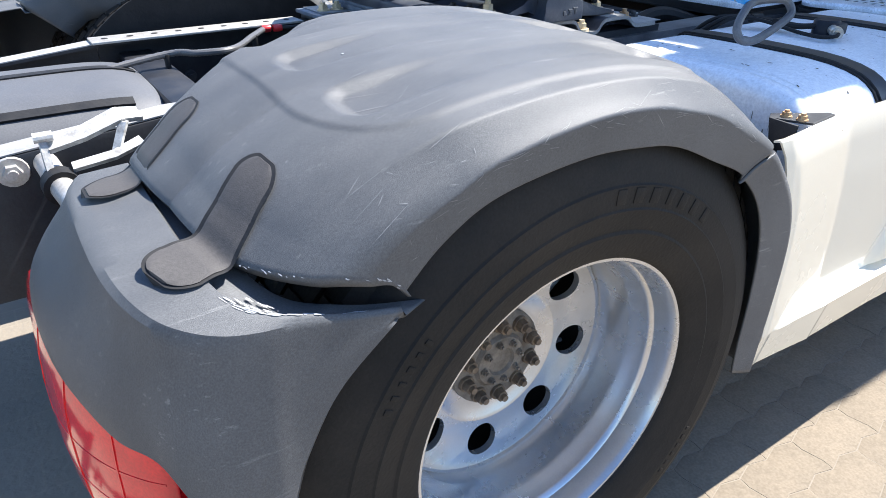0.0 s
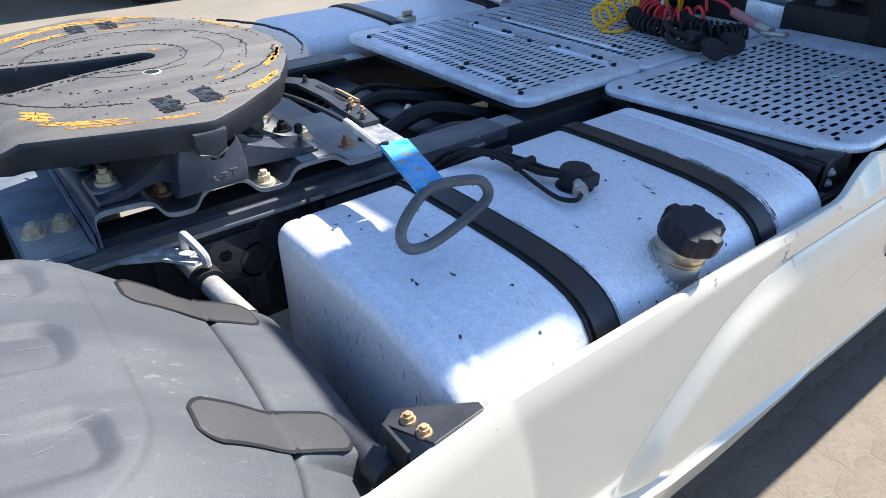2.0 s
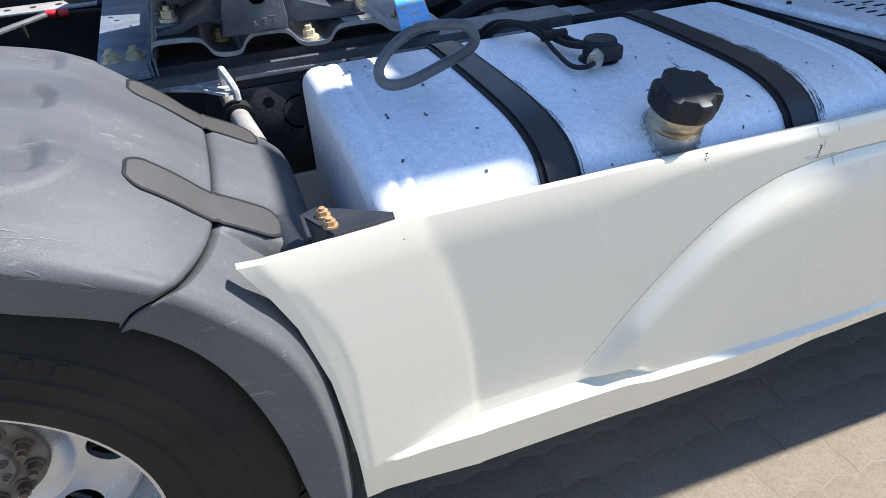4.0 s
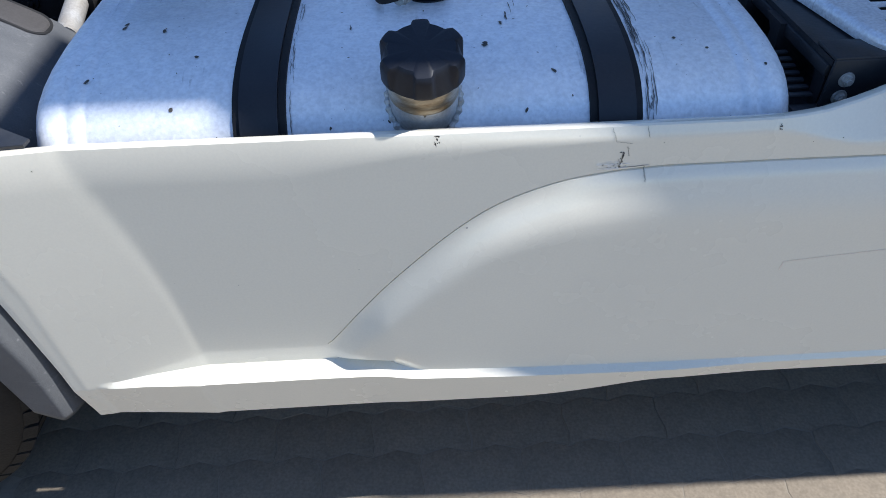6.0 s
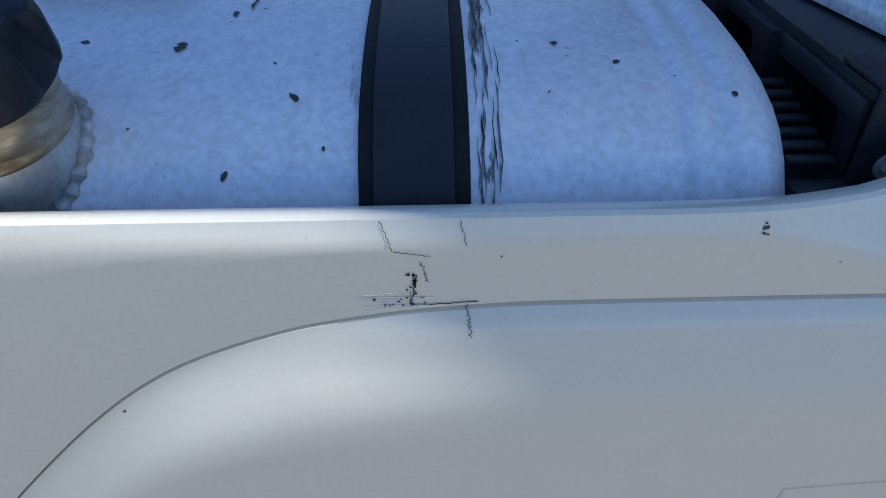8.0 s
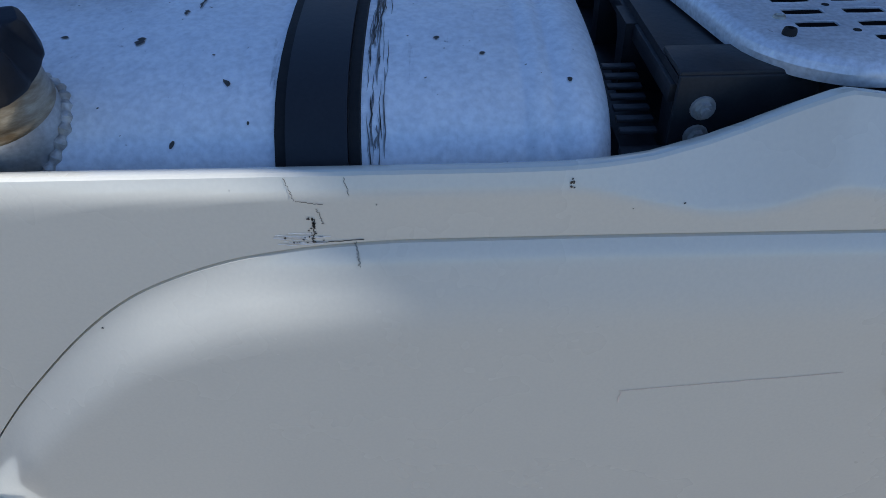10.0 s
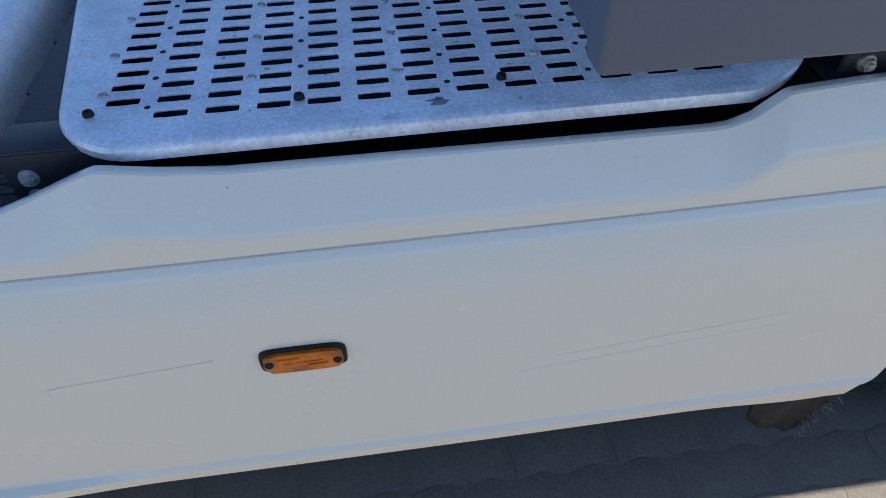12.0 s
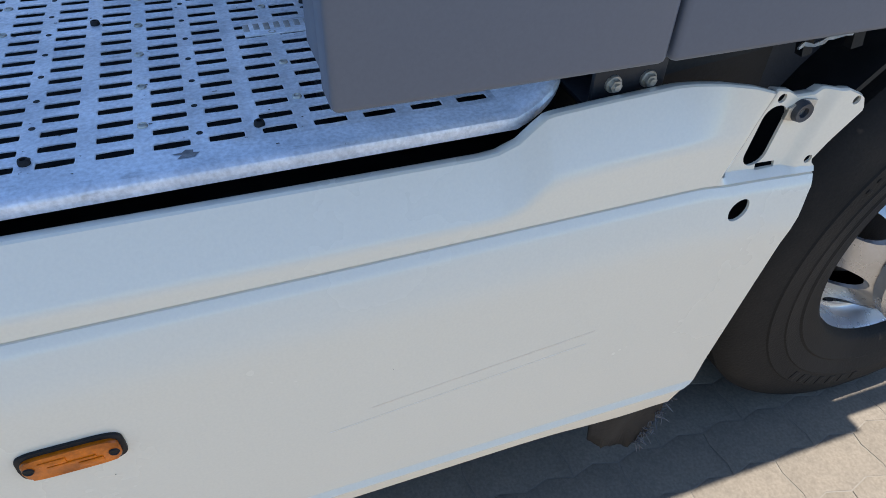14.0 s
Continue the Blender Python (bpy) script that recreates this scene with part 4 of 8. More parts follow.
def build_front_wheel(side):
    cx, cz = 3.600, 0.503
    s, yo = -side, side * 1.12
    bm = bmesh.new()
    flange = [(0.2840, 0.020), (0.2930, 0.012), (0.2985, 0.004), (0.2965, -0.002), (0.2890, -0.001), (0.2850, 0.006), (0.2800, 0.020), (0.2740, 0.045), (0.2680, 0.062), (0.2650, 0.064), (0.2605, 0.066)]
    lathe(bm, [(r, yo + s * h) for r, h in flange], (cx, 0, cz), "y", 96)
    wheel = part("wheel", bm, M["rim"], truck, "silver steel front wheel rim", 50)
    bm = bmesh.new()
    height = lambda r: s * (0.066 - 0.101 * sstep((0.262 - r) / 0.085))
    disc_cells(bm, 10, 0.0315, 0.2265, 0.186, 0.2605, height, yo, cx, cz, 48, 22.0)
    lathe(bm, [(0.186, height(0.186)), (0.178, s * -0.036), (0.120, s * -0.038)], (cx, yo, cz), "y", 80)
    bmesh.ops.remove_doubles(bm, verts=bm.verts, dist=0.0004)
    part("disc", bm, M["rim"], wheel, "silver wheel disc with round holes", 40)
    bm = bmesh.new()
    lathe(bm, [(0.194, s * -0.032), (0.196, s * -0.056), (0.188, s * -0.068), (0.125, s * -0.076), (0.118, s * -0.060), (0.095, s * -0.060), (0.090, s * -0.085), (0.0, s * -0.088)], (cx, yo, cz), "y", 64)
    part("hub_ring", bm, M["rim"], wheel, "pale grey wheel nut cover ring")
    for k in range(10):
        a = 2 * math.pi * (k + 0.5) / 10
        bm = bmesh.new()
        hexbolt(bm, (cx + 0.150 * math.cos(a), yo + s * -0.070, cz + 0.150 * math.sin(a)), (0, -s, 0), 0.0165, 0.026, 1.2)
        part("wheel_nut", bm, M["hub"], wheel)
    build_tyre(cx, cz, yo - s * 0.020, 0.345, 0.515, wheel, side, False)
    bm = bmesh.new()
    lathe(bm, [(0.0, yo + s * 0.10), (0.19, yo + s * 0.10), (0.21, yo + s * 0.12), (0.21, yo + s * 0.25), (0.0, yo + s * 0.25)], (cx, 0, cz), "y", 48)
    part("brake_disc", bm, M["castiron"], wheel)


build_front_wheel(-1)
build_front_wheel(1)


# ---- rear mudguards ----
# lines of the guard in the plane of the wheel, (x, z): crown, crease of the lip, edge of the arch
CROWN = [(-0.690, 0.60), (-0.705, 0.66), (-0.710, 0.745), (-0.704, 0.815), (-0.690, 0.868), (-0.664, 0.918), (-0.638, 0.941), (-0.602, 0.950), (-0.560, 0.968), (-0.530, 0.991), (-0.47, 1.030), (-0.36, 1.066), (-0.22, 1.086), (-0.05, 1.092), (0.12, 1.082), (0.27, 1.048), (0.38, 0.992), (0.47, 0.915), (0.545, 0.83), (0.585, 0.72), (0.600, 0.60), (0.602, 0.46), (0.590, 0.33)]
LIP = [(-0.56, 0.60), (-0.555, 0.67), (-0.53, 0.75), (-0.475, 0.835), (-0.40, 0.91), (-0.34, 0.957), (-0.27, 0.992), (-0.20, 1.020), (-0.06, 1.040), (0.05, 1.037), (0.13, 1.020), (0.21, 0.995), (0.28, 0.957), (0.37, 0.905), (0.43, 0.845), (0.485, 0.77), (0.52, 0.68), (0.545, 0.53), (0.550, 0.40), (0.546, 0.34)]
EDGE = [(-0.505, 0.56), (-0.51, 0.65), (-0.47, 0.75), (-0.40, 0.825), (-0.34, 0.880), (-0.28, 0.932), (-0.20, 0.970), (-0.06, 0.988), (0.05, 0.981), (0.13, 0.965), (0.22, 0.925), (0.32, 0.878), (0.39, 0.81), (0.44, 0.71), (0.475, 0.575), (0.49, 0.44), (0.500, 0.355)]


def polar(rows):
    """Radius about the wheel's centre by angle (degrees), drawn smoothly through the points."""
    pts = spline([(x, 0.0, z) for x, z in rows], 8)
    a = [math.degrees(math.atan2(p.z - 0.49, p.x)) for p in pts]
    r = [math.hypot(p.x, p.z - 0.49) for p in pts]
    return np.array(a[::-1]), np.array(r[::-1])


CROWN_R, LIP_R, EDGE_R = polar(CROWN), polar(LIP), polar(EDGE)


# the apron ahead of the front joint: a flatter plate that folds down, (degrees, radius)
APRON = [(-20.0, 0.640), (-8.0, 0.617), (0.0, 0.611), (10.0, 0.620), (20.0, 0.650), (24.5, 0.669), (27.0, 0.681), (29.5, 0.682), (35.4, 0.667), (39.0, 0.653), (43.0, 0.638), (43.3, 0.634)]
GUARD_INNER = [(-20, -0.69), (30, -0.69), (46, -0.715), (55, -0.705), (66, -0.665), (104, -0.655), (113, -0.700), (122, -0.755), (130, -0.805), (138.6, -0.835), (142, -0.842), (147, -0.852), (152, -0.880), (160, -0.920), (170, -0.945)]


def rounded_box(x, y, hx, hy, r):
    """Distance from the border of a rounded rectangle about the origin, negative inside."""
    qx, qy = abs(x) - hx + r, abs(y) - hy + r
    return math.hypot(max(qx, 0.0), max(qy, 0.0)) + min(max(qx, qy), 0.0) - r


def guard_inner(th):
    return lerp_table(GUARD_INNER, th)


def guard_point(th, v, side, lift=0.0):
    """th: angle round the wheel in degrees, 0 ahead; v: 0 (inner edge) over 0.5 (shoulder) and 0.85 (lip) to 1 (edge of the arch)."""
    rc, rl, re = (float(np.interp(th, *k)) for k in (CROWN_R, LIP_R, EDGE_R))
    top = sstep((th - 55) / 22) * sstep((128 - th) / 16)
    yi = guard_inner(th)
    if v < 0.05:
        q = v / 0.05
        y, r = yi + 0.012 * (1 - q), rc - 0.085 * (1 - q) - 0.006
        if side > 0:
            # the far guard shows a rounded inner shoulder
            a = q * math.pi / 2
            y, r = yi + 0.055 * math.cos(a), rc - 0.006 - 0.165 * (1 - math.sin(a))
    elif v < 0.5:
        q = (v - 0.05) / 0.45
        y, r = yi + (-1.0 - yi) * q, rc - (rc - rl) * 0.12 * q ** 4 - 0.006 * max(0.0, 1 - q * 8) ** 2
    elif v < 0.85:
        q = (v - 0.5) / 0.35
        if q < 0.6:
            ya, fa = -1.0 - 0.203 * q / 0.6, 0.12 + 0.30 * (q / 0.6)
        else:
            ya, fa = -1.203 - 0.037 * (q - 0.6) / 0.4, 0.42 + 0.58 * (q - 0.6) / 0.4
        qb = q * math.pi / 2
        yb, fb = -1.0 - 0.24 * math.sin(qb), 0.12 + 0.88 * (1 - math.cos(qb))
        y, f = yb + (ya - yb) * top, fb + (fa - fb) * top
        r = rc - (rc - rl) * f
    else:
        q = (v - 0.85) / 0.15
        y, r = -1.240 + 0.011 * q, rl - (rl - re) * q
    y += 0.020 * sstep((40 - th) / 55) * sstep((v - 0.4) / 0.3)
    if th < 43.3:
        r += max(0.0, lerp_table(APRON, th) - rc) * sstep((y + 1.104) / 0.012)
    x = r * math.cos(radians(th))
    # the raised plateau on top with a crisp rounded border, and three sunk flutes with square ends
    out = rounded_box(x + 0.033, y + 0.70, 0.340, 0.470, 0.14)
    slope = 1.0 - min(1.0, max(0.0, out / 0.13))
    r += (0.0145 * slope - 0.010 + 0.0030 * min(1.0, max(0.0, (0.004 - out) / 0.008))) * sstep((y + 1.240) / 0.025)
    for yr, wide in ((-0.735, 0.052), (-0.900, 0.047), (-1.068, 0.046)):
        d = -rounded_box(x + 0.030, y - yr, 0.300, wide, 0.034)
        r -= 0.0115 * min(1.0, max(0.0, (d + 0.003) / 0.017)) * (0.12 + 0.88 * sstep((abs(x + 0.03) - 0.10) / 0.16))
    r += lift
    return Vector((r * math.cos(radians(th)), y * -side, 0.49 + r * math.sin(radians(th))))


def guard_seam_rear(v):
    return 139.2 - 8.4 * sstep((v - 0.60) / 0.34)


def guard_seam_front(v):
    return 43.0 + 7.5 * sstep((v - 0.55) / 0.40)


# the rear piece: a flat crescent ledge from the joint to a crisp fold, then a wall down to the lamp and the arch
REAR_JOINT = spline([(-0.546, -0.82, 0.9525), (-0.547, -0.89, 0.952), (-0.547, -0.96, 0.950), (-0.547, -1.03, 0.948), (-0.546, -1.10, 0.944), (-0.543, -1.155, 0.936), (-0.535, -1.185, 0.926), (-0.522, -1.205, 0.916), (-0.505, -1.219, 0.908), (-0.485, -1.229, 0.903), (-0.465, -1.234, 0.898), (-0.42, -1.236, 0.883), (-0.345, -1.236, 0.864)], 8)
REAR_FOLD = spline([(-0.612, -0.815, 0.947), (-0.627, -0.855, 0.944), (-0.631, -0.92, 0.943), (-0.633, -1.00, 0.941), (-0.631, -1.085, 0.937), (-0.623, -1.145, 0.930), (-0.606, -1.190, 0.920), (-0.580, -1.213, 0.908), (-0.548, -1.229, 0.900), (-0.513, -1.2365, 0.896), (-0.475, -1.238, 0.8925), (-0.42, -1.239, 0.878), (-0.345, -1.239, 0.860)], 8)
REAR_HEM = spline([(-0.690, -0.800, 0.790), (-0.702, -0.85, 0.790), (-0.705, -0.92, 0.787), (-0.700, -1.00, 0.778), (-0.688, -1.06, 0.768), (-0.662, -1.130, 0.744), (-0.630, -1.175, 0.728), (-0.604, -1.212, 0.67), (-0.566, -1.234, 0.61), (-0.521, -1.241, 0.615), (-0.486, -1.240, 0.700), (-0.434, -1.240, 0.785), (-0.355, -1.240, 0.852)], 8)


def build_guard_rear(side, guard_ob):
    rows = []
    for jn, fo, he in zip(REAR_JOINT, REAR_FOLD, REAR_HEM):
        flat = Vector((he.x - fo.x, he.y - fo.y, 0.0))
        fall = fo.z - he.z
        b1 = fo + flat * 0.40 + Vector((0, 0, -0.38 * fall))
        b2 = he + flat.normalized() * min(0.014, flat.length) + Vector((0, 0, 0.42 * fall))
        sec = [jn + Vector((0.046, 0.016, -0.012)), jn + Vector((0.008, 0.003, -0.016)), jn + Vector((0.002, 0.001, -0.004)), jn]
        sec += [jn.lerp(fo, q) for q in (0.08, 0.4, 0.7, 0.93)]
        sec += [fo * (1 - q) ** 3 + b1 * (3 * q * (1 - q) ** 2) + b2 * (3 * q * q * (1 - q)) + he * q ** 3 for q in [0.025 + 0.975 * k / 18 for k in range(19)]]
        sec.append(he + Vector((0.008, 0.008, 0.0)))
        rows.append(sec)
    n = len(rows[0])
    verts = [(p.x, p.y * -side, p.z) for sec in rows for p in sec]
    faces = [(i * n + j, i * n + j + 1, (i + 1) * n + j + 1, (i + 1) * n + j) for i in range(len(rows) - 1) for j in range(n - 1)]
    ob = finish("mudguard_rear", verts, faces, M["plastic"], guard_ob, "rear end piece with a flat ledge and a steep back", 30)
    so = ob.modifiers.new("shell", "SOLIDIFY")
    so.thickness, so.offset = 0.004, 0.0


def build_guard(side, label):
    n_v = 210 if side < 0 else 110
    guard = None
    for nm, lo, hi, n_u in (("mudguard", guard_seam_rear, guard_seam_front, 300 if side < 0 else 120), ("mudguard_front", lambda v: guard_seam_front(v) - 0.35, lambda v: -14.0, 60)):
        verts, faces = [], []
        for i in range(n_u + 1):
            for j in range(n_v + 1):
                v = j / n_v
                th = lo(v) + (hi(v) - lo(v)) * i / n_u
                # the joints between the pieces turn in, and the end pieces lie a little deeper
                sink = 0.0 if nm == "mudguard" else 0.004
                if nm == "mudguard" and i in (0, n_u):
                    sink = 0.013 if i == 0 else 0.008
                if nm == "mudguard" and i in (1, n_u - 1):
                    sink = 0.0015
                if nm == "mudguard_front":
                    sink += 0.010 if i == 0 else 0.0
                verts.append(guard_point(th, v, side, -sink))
        for i in range(n_u):
            for j in range(n_v):
                a = i * (n_v + 1) + j
                faces.append((a, a + 1, a + n_v + 2, a + n_v + 1))
        ob = finish(nm, verts, faces, M["plastic"], guard or truck, label if nm == "mudguard" else "", 42)
        so = ob.modifiers.new("shell", "SOLIDIFY")
        so.thickness, so.offset = 0.005, 0.0
        guard = guard or ob
    build_guard_rear(side, guard)
    return guard


guard = build_guard(-1, "scuffed dark grey plastic mudguard over the rear wheel")
far_guard = build_guard(1, "dark grey plastic mudguard on the far rear wheel")
# added black sheet for the shade in the far guard, hiding the tyre
bm = bmesh.new()
prism(bm, [(r * math.cos(radians(a)), 0.49 + r * math.sin(radians(a))) for r, a in [(0.560, a) for a in range(25, 156, 5)] + [(0.36, a) for a in range(155, 24, -5)]], "y", 0.546, 0.554)
part("guard_liner", bm, M["rubber"], far_guard, "added black sheet standing in for shade inside the mudguard", 30)


def v_of_y(y, th):
    return 0.05 + 0.45 * (y - guard_inner(th)) / (-1.0 - guard_inner(th)) if y > -1.0 else 0.5 + 0.35 * math.asin(min(1.0, (y + 1.0) / -0.24)) / (math.pi / 2)


def tongue(ta, tb, ya, yb, width=0.066):
    """A rounded locking strip that lies over a joint of the guard; a black border stands in for its shaded groove."""
    n, prof = 60, 10
    for nm, grow, high, material in (("strip_groove", 0.0048, 0.0036, M["rubber"]), ("locking_strip", 0.0, 0.0046, M["tongue"])):
        rows = []
        for i in range(n + 1):
            q = i / n
            th = ta + (tb - ta) * q
            v = v_of_y(ya + (yb - ya) * q, th)
            c = guard_point(th, v, -1)
            dv = (guard_point(th, v + 0.01, -1) - guard_point(th, v - 0.01, -1)).normalized()
            du = (guard_point(th + 0.5, v, -1) - guard_point(th - 0.5, v, -1)).normalized()
            nrm = du.cross(dv)
            nrm = nrm if nrm.dot(Vector((c.x, 0, c.z - 0.49))) > 0 else -nrm
            # past the rear joint the strip bends down on to the ledge
            bend = sstep((th - 136.8) / 4.6)
            c.z += (float(np.interp(-c.y, [0.83, 1.0, 1.085, 1.145, 1.20], [0.9545, 0.9510, 0.9480, 0.9420, 0.930])) - c.z) * bend
            nrm = (nrm.normalized() * (1 - bend) + Vector((-0.12, -0.09, 0.99)) * bend).normalized()
            c = c + du * math.copysign(grow, tb - ta) * (2 * q - 1)
            length = abs(radians(tb - ta)) * 0.75
            along = min(q, 1 - q) * length
            h = width / 2 + grow
            w = h if along > h else math.sqrt(max(h * h - (h - along) ** 2, 0.0)) + 0.0006
            rows.append((c, dv, nrm.normalized(), w, 0.0036 * sstep((43.6 - th) / 1.2)))
        verts, faces = [], []
        for i0, (c, s, nrm, w, ahead) in enumerate(rows):
            for k in range(prof + 1):
                a = -1 + 2 * k / prof
                verts.append(c + s * w * a + nrm * (high - ahead - (0.0012 * abs(a) ** 6 if high > 0.004 else 0.0) if 0 < i0 < n else -0.002))
        for i in range(n):
            for k in range(prof):
                a = i * (prof + 1) + k
                faces.append((a, a + 1, a + prof + 2, a + prof + 1))
        finish(nm, verts, faces, material, guard, "worn grey plastic strip" if high > 0.004 else "black border standing in for the shaded groove round the strip", 40)


tongue(129.2, 145.2, -1.088, -1.150, 0.066)
tongue(129.2, 143.8, -0.860, -0.905, 0.060)
tongue(55.4, 34.0, -1.052, -1.056, 0.074)
tongue(55.8, 34.5, -0.752, -0.742, 0.064)


def guard_chips():
    """Scraped pale flecks along the rear joint and fine scratches on the guard."""
    rng = random.Random(77)
    def fleck(th, v, lx, ly, turn, material, nm):
        c = guard_point(th, v, -1)
        du = (guard_point(th - 0.3, v, -1) - guard_point(th + 0.3, v, -1)).normalized()
        dv = (guard_point(th, v + 0.006, -1) - guard_point(th, v - 0.006, -1)).normalized()
        n = du.cross(dv)
        n = n if n.dot(Vector((c.x, c.y * 0.4, c.z - 0.49))) > 0 else -n
        c = c + n * 0.0034
        ca, sa = math.cos(turn), math.sin(turn)
        bm = bmesh.new()
        k = 9
        bm.faces.new([bm.verts.new(c + (du * ca + dv * sa) * lx * math.cos(2 * math.pi * q / k) * rng.uniform(0.6, 1.2) + (dv * ca - du * sa) * ly * math.sin(2 * math.pi * q / k) * rng.uniform(0.6, 1.2)) for q in range(k)])
        part(nm, bm, material, guard, smooth=0)
    for k in range(26):
        v = rng.uniform(0.66, 0.98)
        fleck(guard_seam_rear(v) - rng.uniform(0.05, 0.35), v, rng.uniform(0.001, 0.005), rng.uniform(0.0003, 0.0009), rng.uniform(1.3, 1.8), M["fleck"], "chip")
    for k in range(34):
        v = 1 - abs(rng.gauss(0, 0.05))
        fleck(rng.uniform(141, 158), max(v, 0.86), rng.uniform(0.0006, 0.0018), rng.uniform(0.0005, 0.001), rng.uniform(0, 3), M["fleck"], "chip")
    for k in range(44):
        v = min(0.99, max(0.83, rng.gauss(0.865, 0.02)))
        fleck(rng.uniform(55, 122), v, rng.uniform(0.004, 0.022), rng.uniform(0.0002, 0.0005), rng.gauss(0.0, 0.35), M["scrape"], "scratch")
    for k in range(70):
        fleck(rng.uniform(60, 126), rng.uniform(0.1, 0.8), rng.uniform(0.004, 0.035), rng.uniform(0.00015, 0.0004), rng.gauss(0.0, 0.25), M["scrape"], "scratch")
    for k in range(12):
        fleck(rng.uniform(112, 140), rng.uniform(0.7, 0.97), rng.uniform(0.003, 0.009), rng.uniform(0.0002, 0.0004), rng.uniform(0.0, 3.0), M["scrape"], "scratch")
    for k in range(90):
        i = rng.randrange(52, len(REAR_JOINT) - 4)
        if k % 2:
            p = REAR_JOINT[i].lerp(REAR_FOLD[i], rng.uniform(0.0, 0.10)) + Vector((0, 0, 0.0028))
        else:
            p = REAR_JOINT[i] + Vector((rng.uniform(0.012, 0.028), 0.006, -0.0105))
        d = (REAR_JOINT[i + 2] - REAR_JOINT[i - 2]).normalized()
        w = d.cross(Vector((0.0, 0.0, 1.0))).normalized()
        lx, ly = rng.uniform(0.0015, 0.009), rng.uniform(0.0004, 0.0016)
        bm = bmesh.new()
        bm.faces.new([bm.verts.new(p + d * lx * math.cos(a) * rng.uniform(0.5, 1.2) + w * ly * math.sin(a) * rng.uniform(0.5, 1.2)) for a in [2 * math.pi * q / 8 for q in range(8)]])
        part("chip", bm, M["fleck"], guard, smooth=0)
    for th, v in ((112.0, 0.36), (76.0, 0.345)):
        fleck(th, v, 0.003, 0.0018, 0.3, M["fleck"], "chip")


guard_chips()


# ---- chassis frame ----
def build_frame():
    bm = bmesh.new()
    def rail(b, s):
        sec = [(s * 0.44, 0.62), (s * 0.44, 0.888), (s * 0.437, 0.897), (s * 0.430, 0.900), (s * 0.365, 0.900), (s * 0.365, 0.892), (s * 0.432, 0.892), (s * 0.432, 0.628), (s * 0.365, 0.628), (s * 0.365, 0.62)]
        prism(b, sec, "x", -0.40, 4.3)
        # the tail end drops a little
        loops = [[b.verts.new((x, y, z - d)) for y, z in sec] for x, d in ((-1.05, 0.030), (-0.70, 0.028), (-0.402, 0.0))]
        for p, q in zip(loops, loops[1:]):
            for k in range(len(sec)):
                b.faces.new((p[k], p[(k + 1) % len(sec)], q[(k + 1) % len(sec)], q[k]))
        b.faces.new(loops[0])
    rail(bm, -1)
    frame_ob = part("chassis_rail", bm, M["frame"], truck, "black painted steel chassis rail with bolts", 20)
    bm = bmesh.new()
    rail(bm, 1)
    part("chassis_rail", bm, M["frame"], truck, "black painted steel chassis rail", 20)
    for x in (-0.95, -0.30, 0.30, 1.30, 2.3):
        bm = bmesh.new()
        box(bm, (x - 0.05, -0.43, 0.66), (x + 0.05, 0.43, 0.86), 0.01)
        part("cross_member", bm, M["frame"], frame_ob)
    # worn, dusty upper flanges behind the coupling, paled further to stand in for sky light
    for side in (-1, 1):
        bm = bmesh.new()
        ribbon(bm, [(-1.05, side * 0.400, 0.8715), (-0.70, side * 0.400, 0.8735), (-0.402, side * 0.400, 0.9015), (0.20, side * 0.400, 0.9015)], (0, 0, 1), 0.070, 0.003)
        part("flange", bm, M["dusty"], frame_ob, "dusty upper flange, paled for sky light", 20)
        bm = bmesh.new()
        ribbon(bm, [(1.39, side * 0.400, 0.9015), (1.46, side * 0.400, 0.9015)], (0, 0, 1), 0.070, 0.003)
        part("flange", bm, M["dusty"], frame_ob, "dusty upper flange, paled for sky light", 20)
    # cast ring and bolts on the web
    bm = bmesh.new()
    lathe(bm, [(0.010, 0.0), (0.012, -0.008), (0.022, -0.010), (0.024, -0.003), (0.034, -0.003), (0.037, -0.012), (0.042, -0.012), (0.044, 0.0)], (0.668, -0.440, 0.785), "y", 28)
    part("cast_ring", bm, M["castiron"], frame_ob, "round cast boss with a bolt hole")
    bm = bmesh.new()
    tube(bm, spline([(0.50, -0.441, 0.842), (0.58, -0.441, 0.850), (0.62, -0.441, 0.832), (0.66, -0.441, 0.845), (0.70, -0.441, 0.872)], 6), 0.006, 8)
    part("web_rib", bm, M["frame"], frame_ob)
    # axle and spring hangers
    bm = bmesh.new()
    tube(bm, [(0, -0.9, 0.49), (0, 0.9, 0.49)], 0.075, 20)
    lathe(bm, [(0.0, -0.21), (0.16, -0.19), (0.21, -0.06), (0.21, 0.06), (0.16, 0.19), (0.0, 0.21)], (0.0, 0.0, 0.49), "x", 28)
    part("axle", bm, M["frame"], frame_ob)
    # bolts along the web
    rng = random.Random(4)
    for x, z in ((0.752, 0.881), (0.754, 0.835), (0.81, 0.868), (0.52, 0.80), (0.56, 0.72), (0.60, 0.82), (0.86, 0.84), (0.90, 0.78), (0.95, 0.85), (1.02, 0.80), (1.62, 0.84), (1.66, 0.80), (0.36, 0.80), (0.40, 0.74), (0.73, 0.74)):
        bm = bmesh.new()
        hexbolt(bm, (x, -0.441, z), (0, -1, 0), 0.015, 0.014)
        part("rail_bolt", bm, M["frame"] if rng.random() < 0.6 else M["castiron"], frame_ob)
    return frame_ob


frame_part = build_frame()


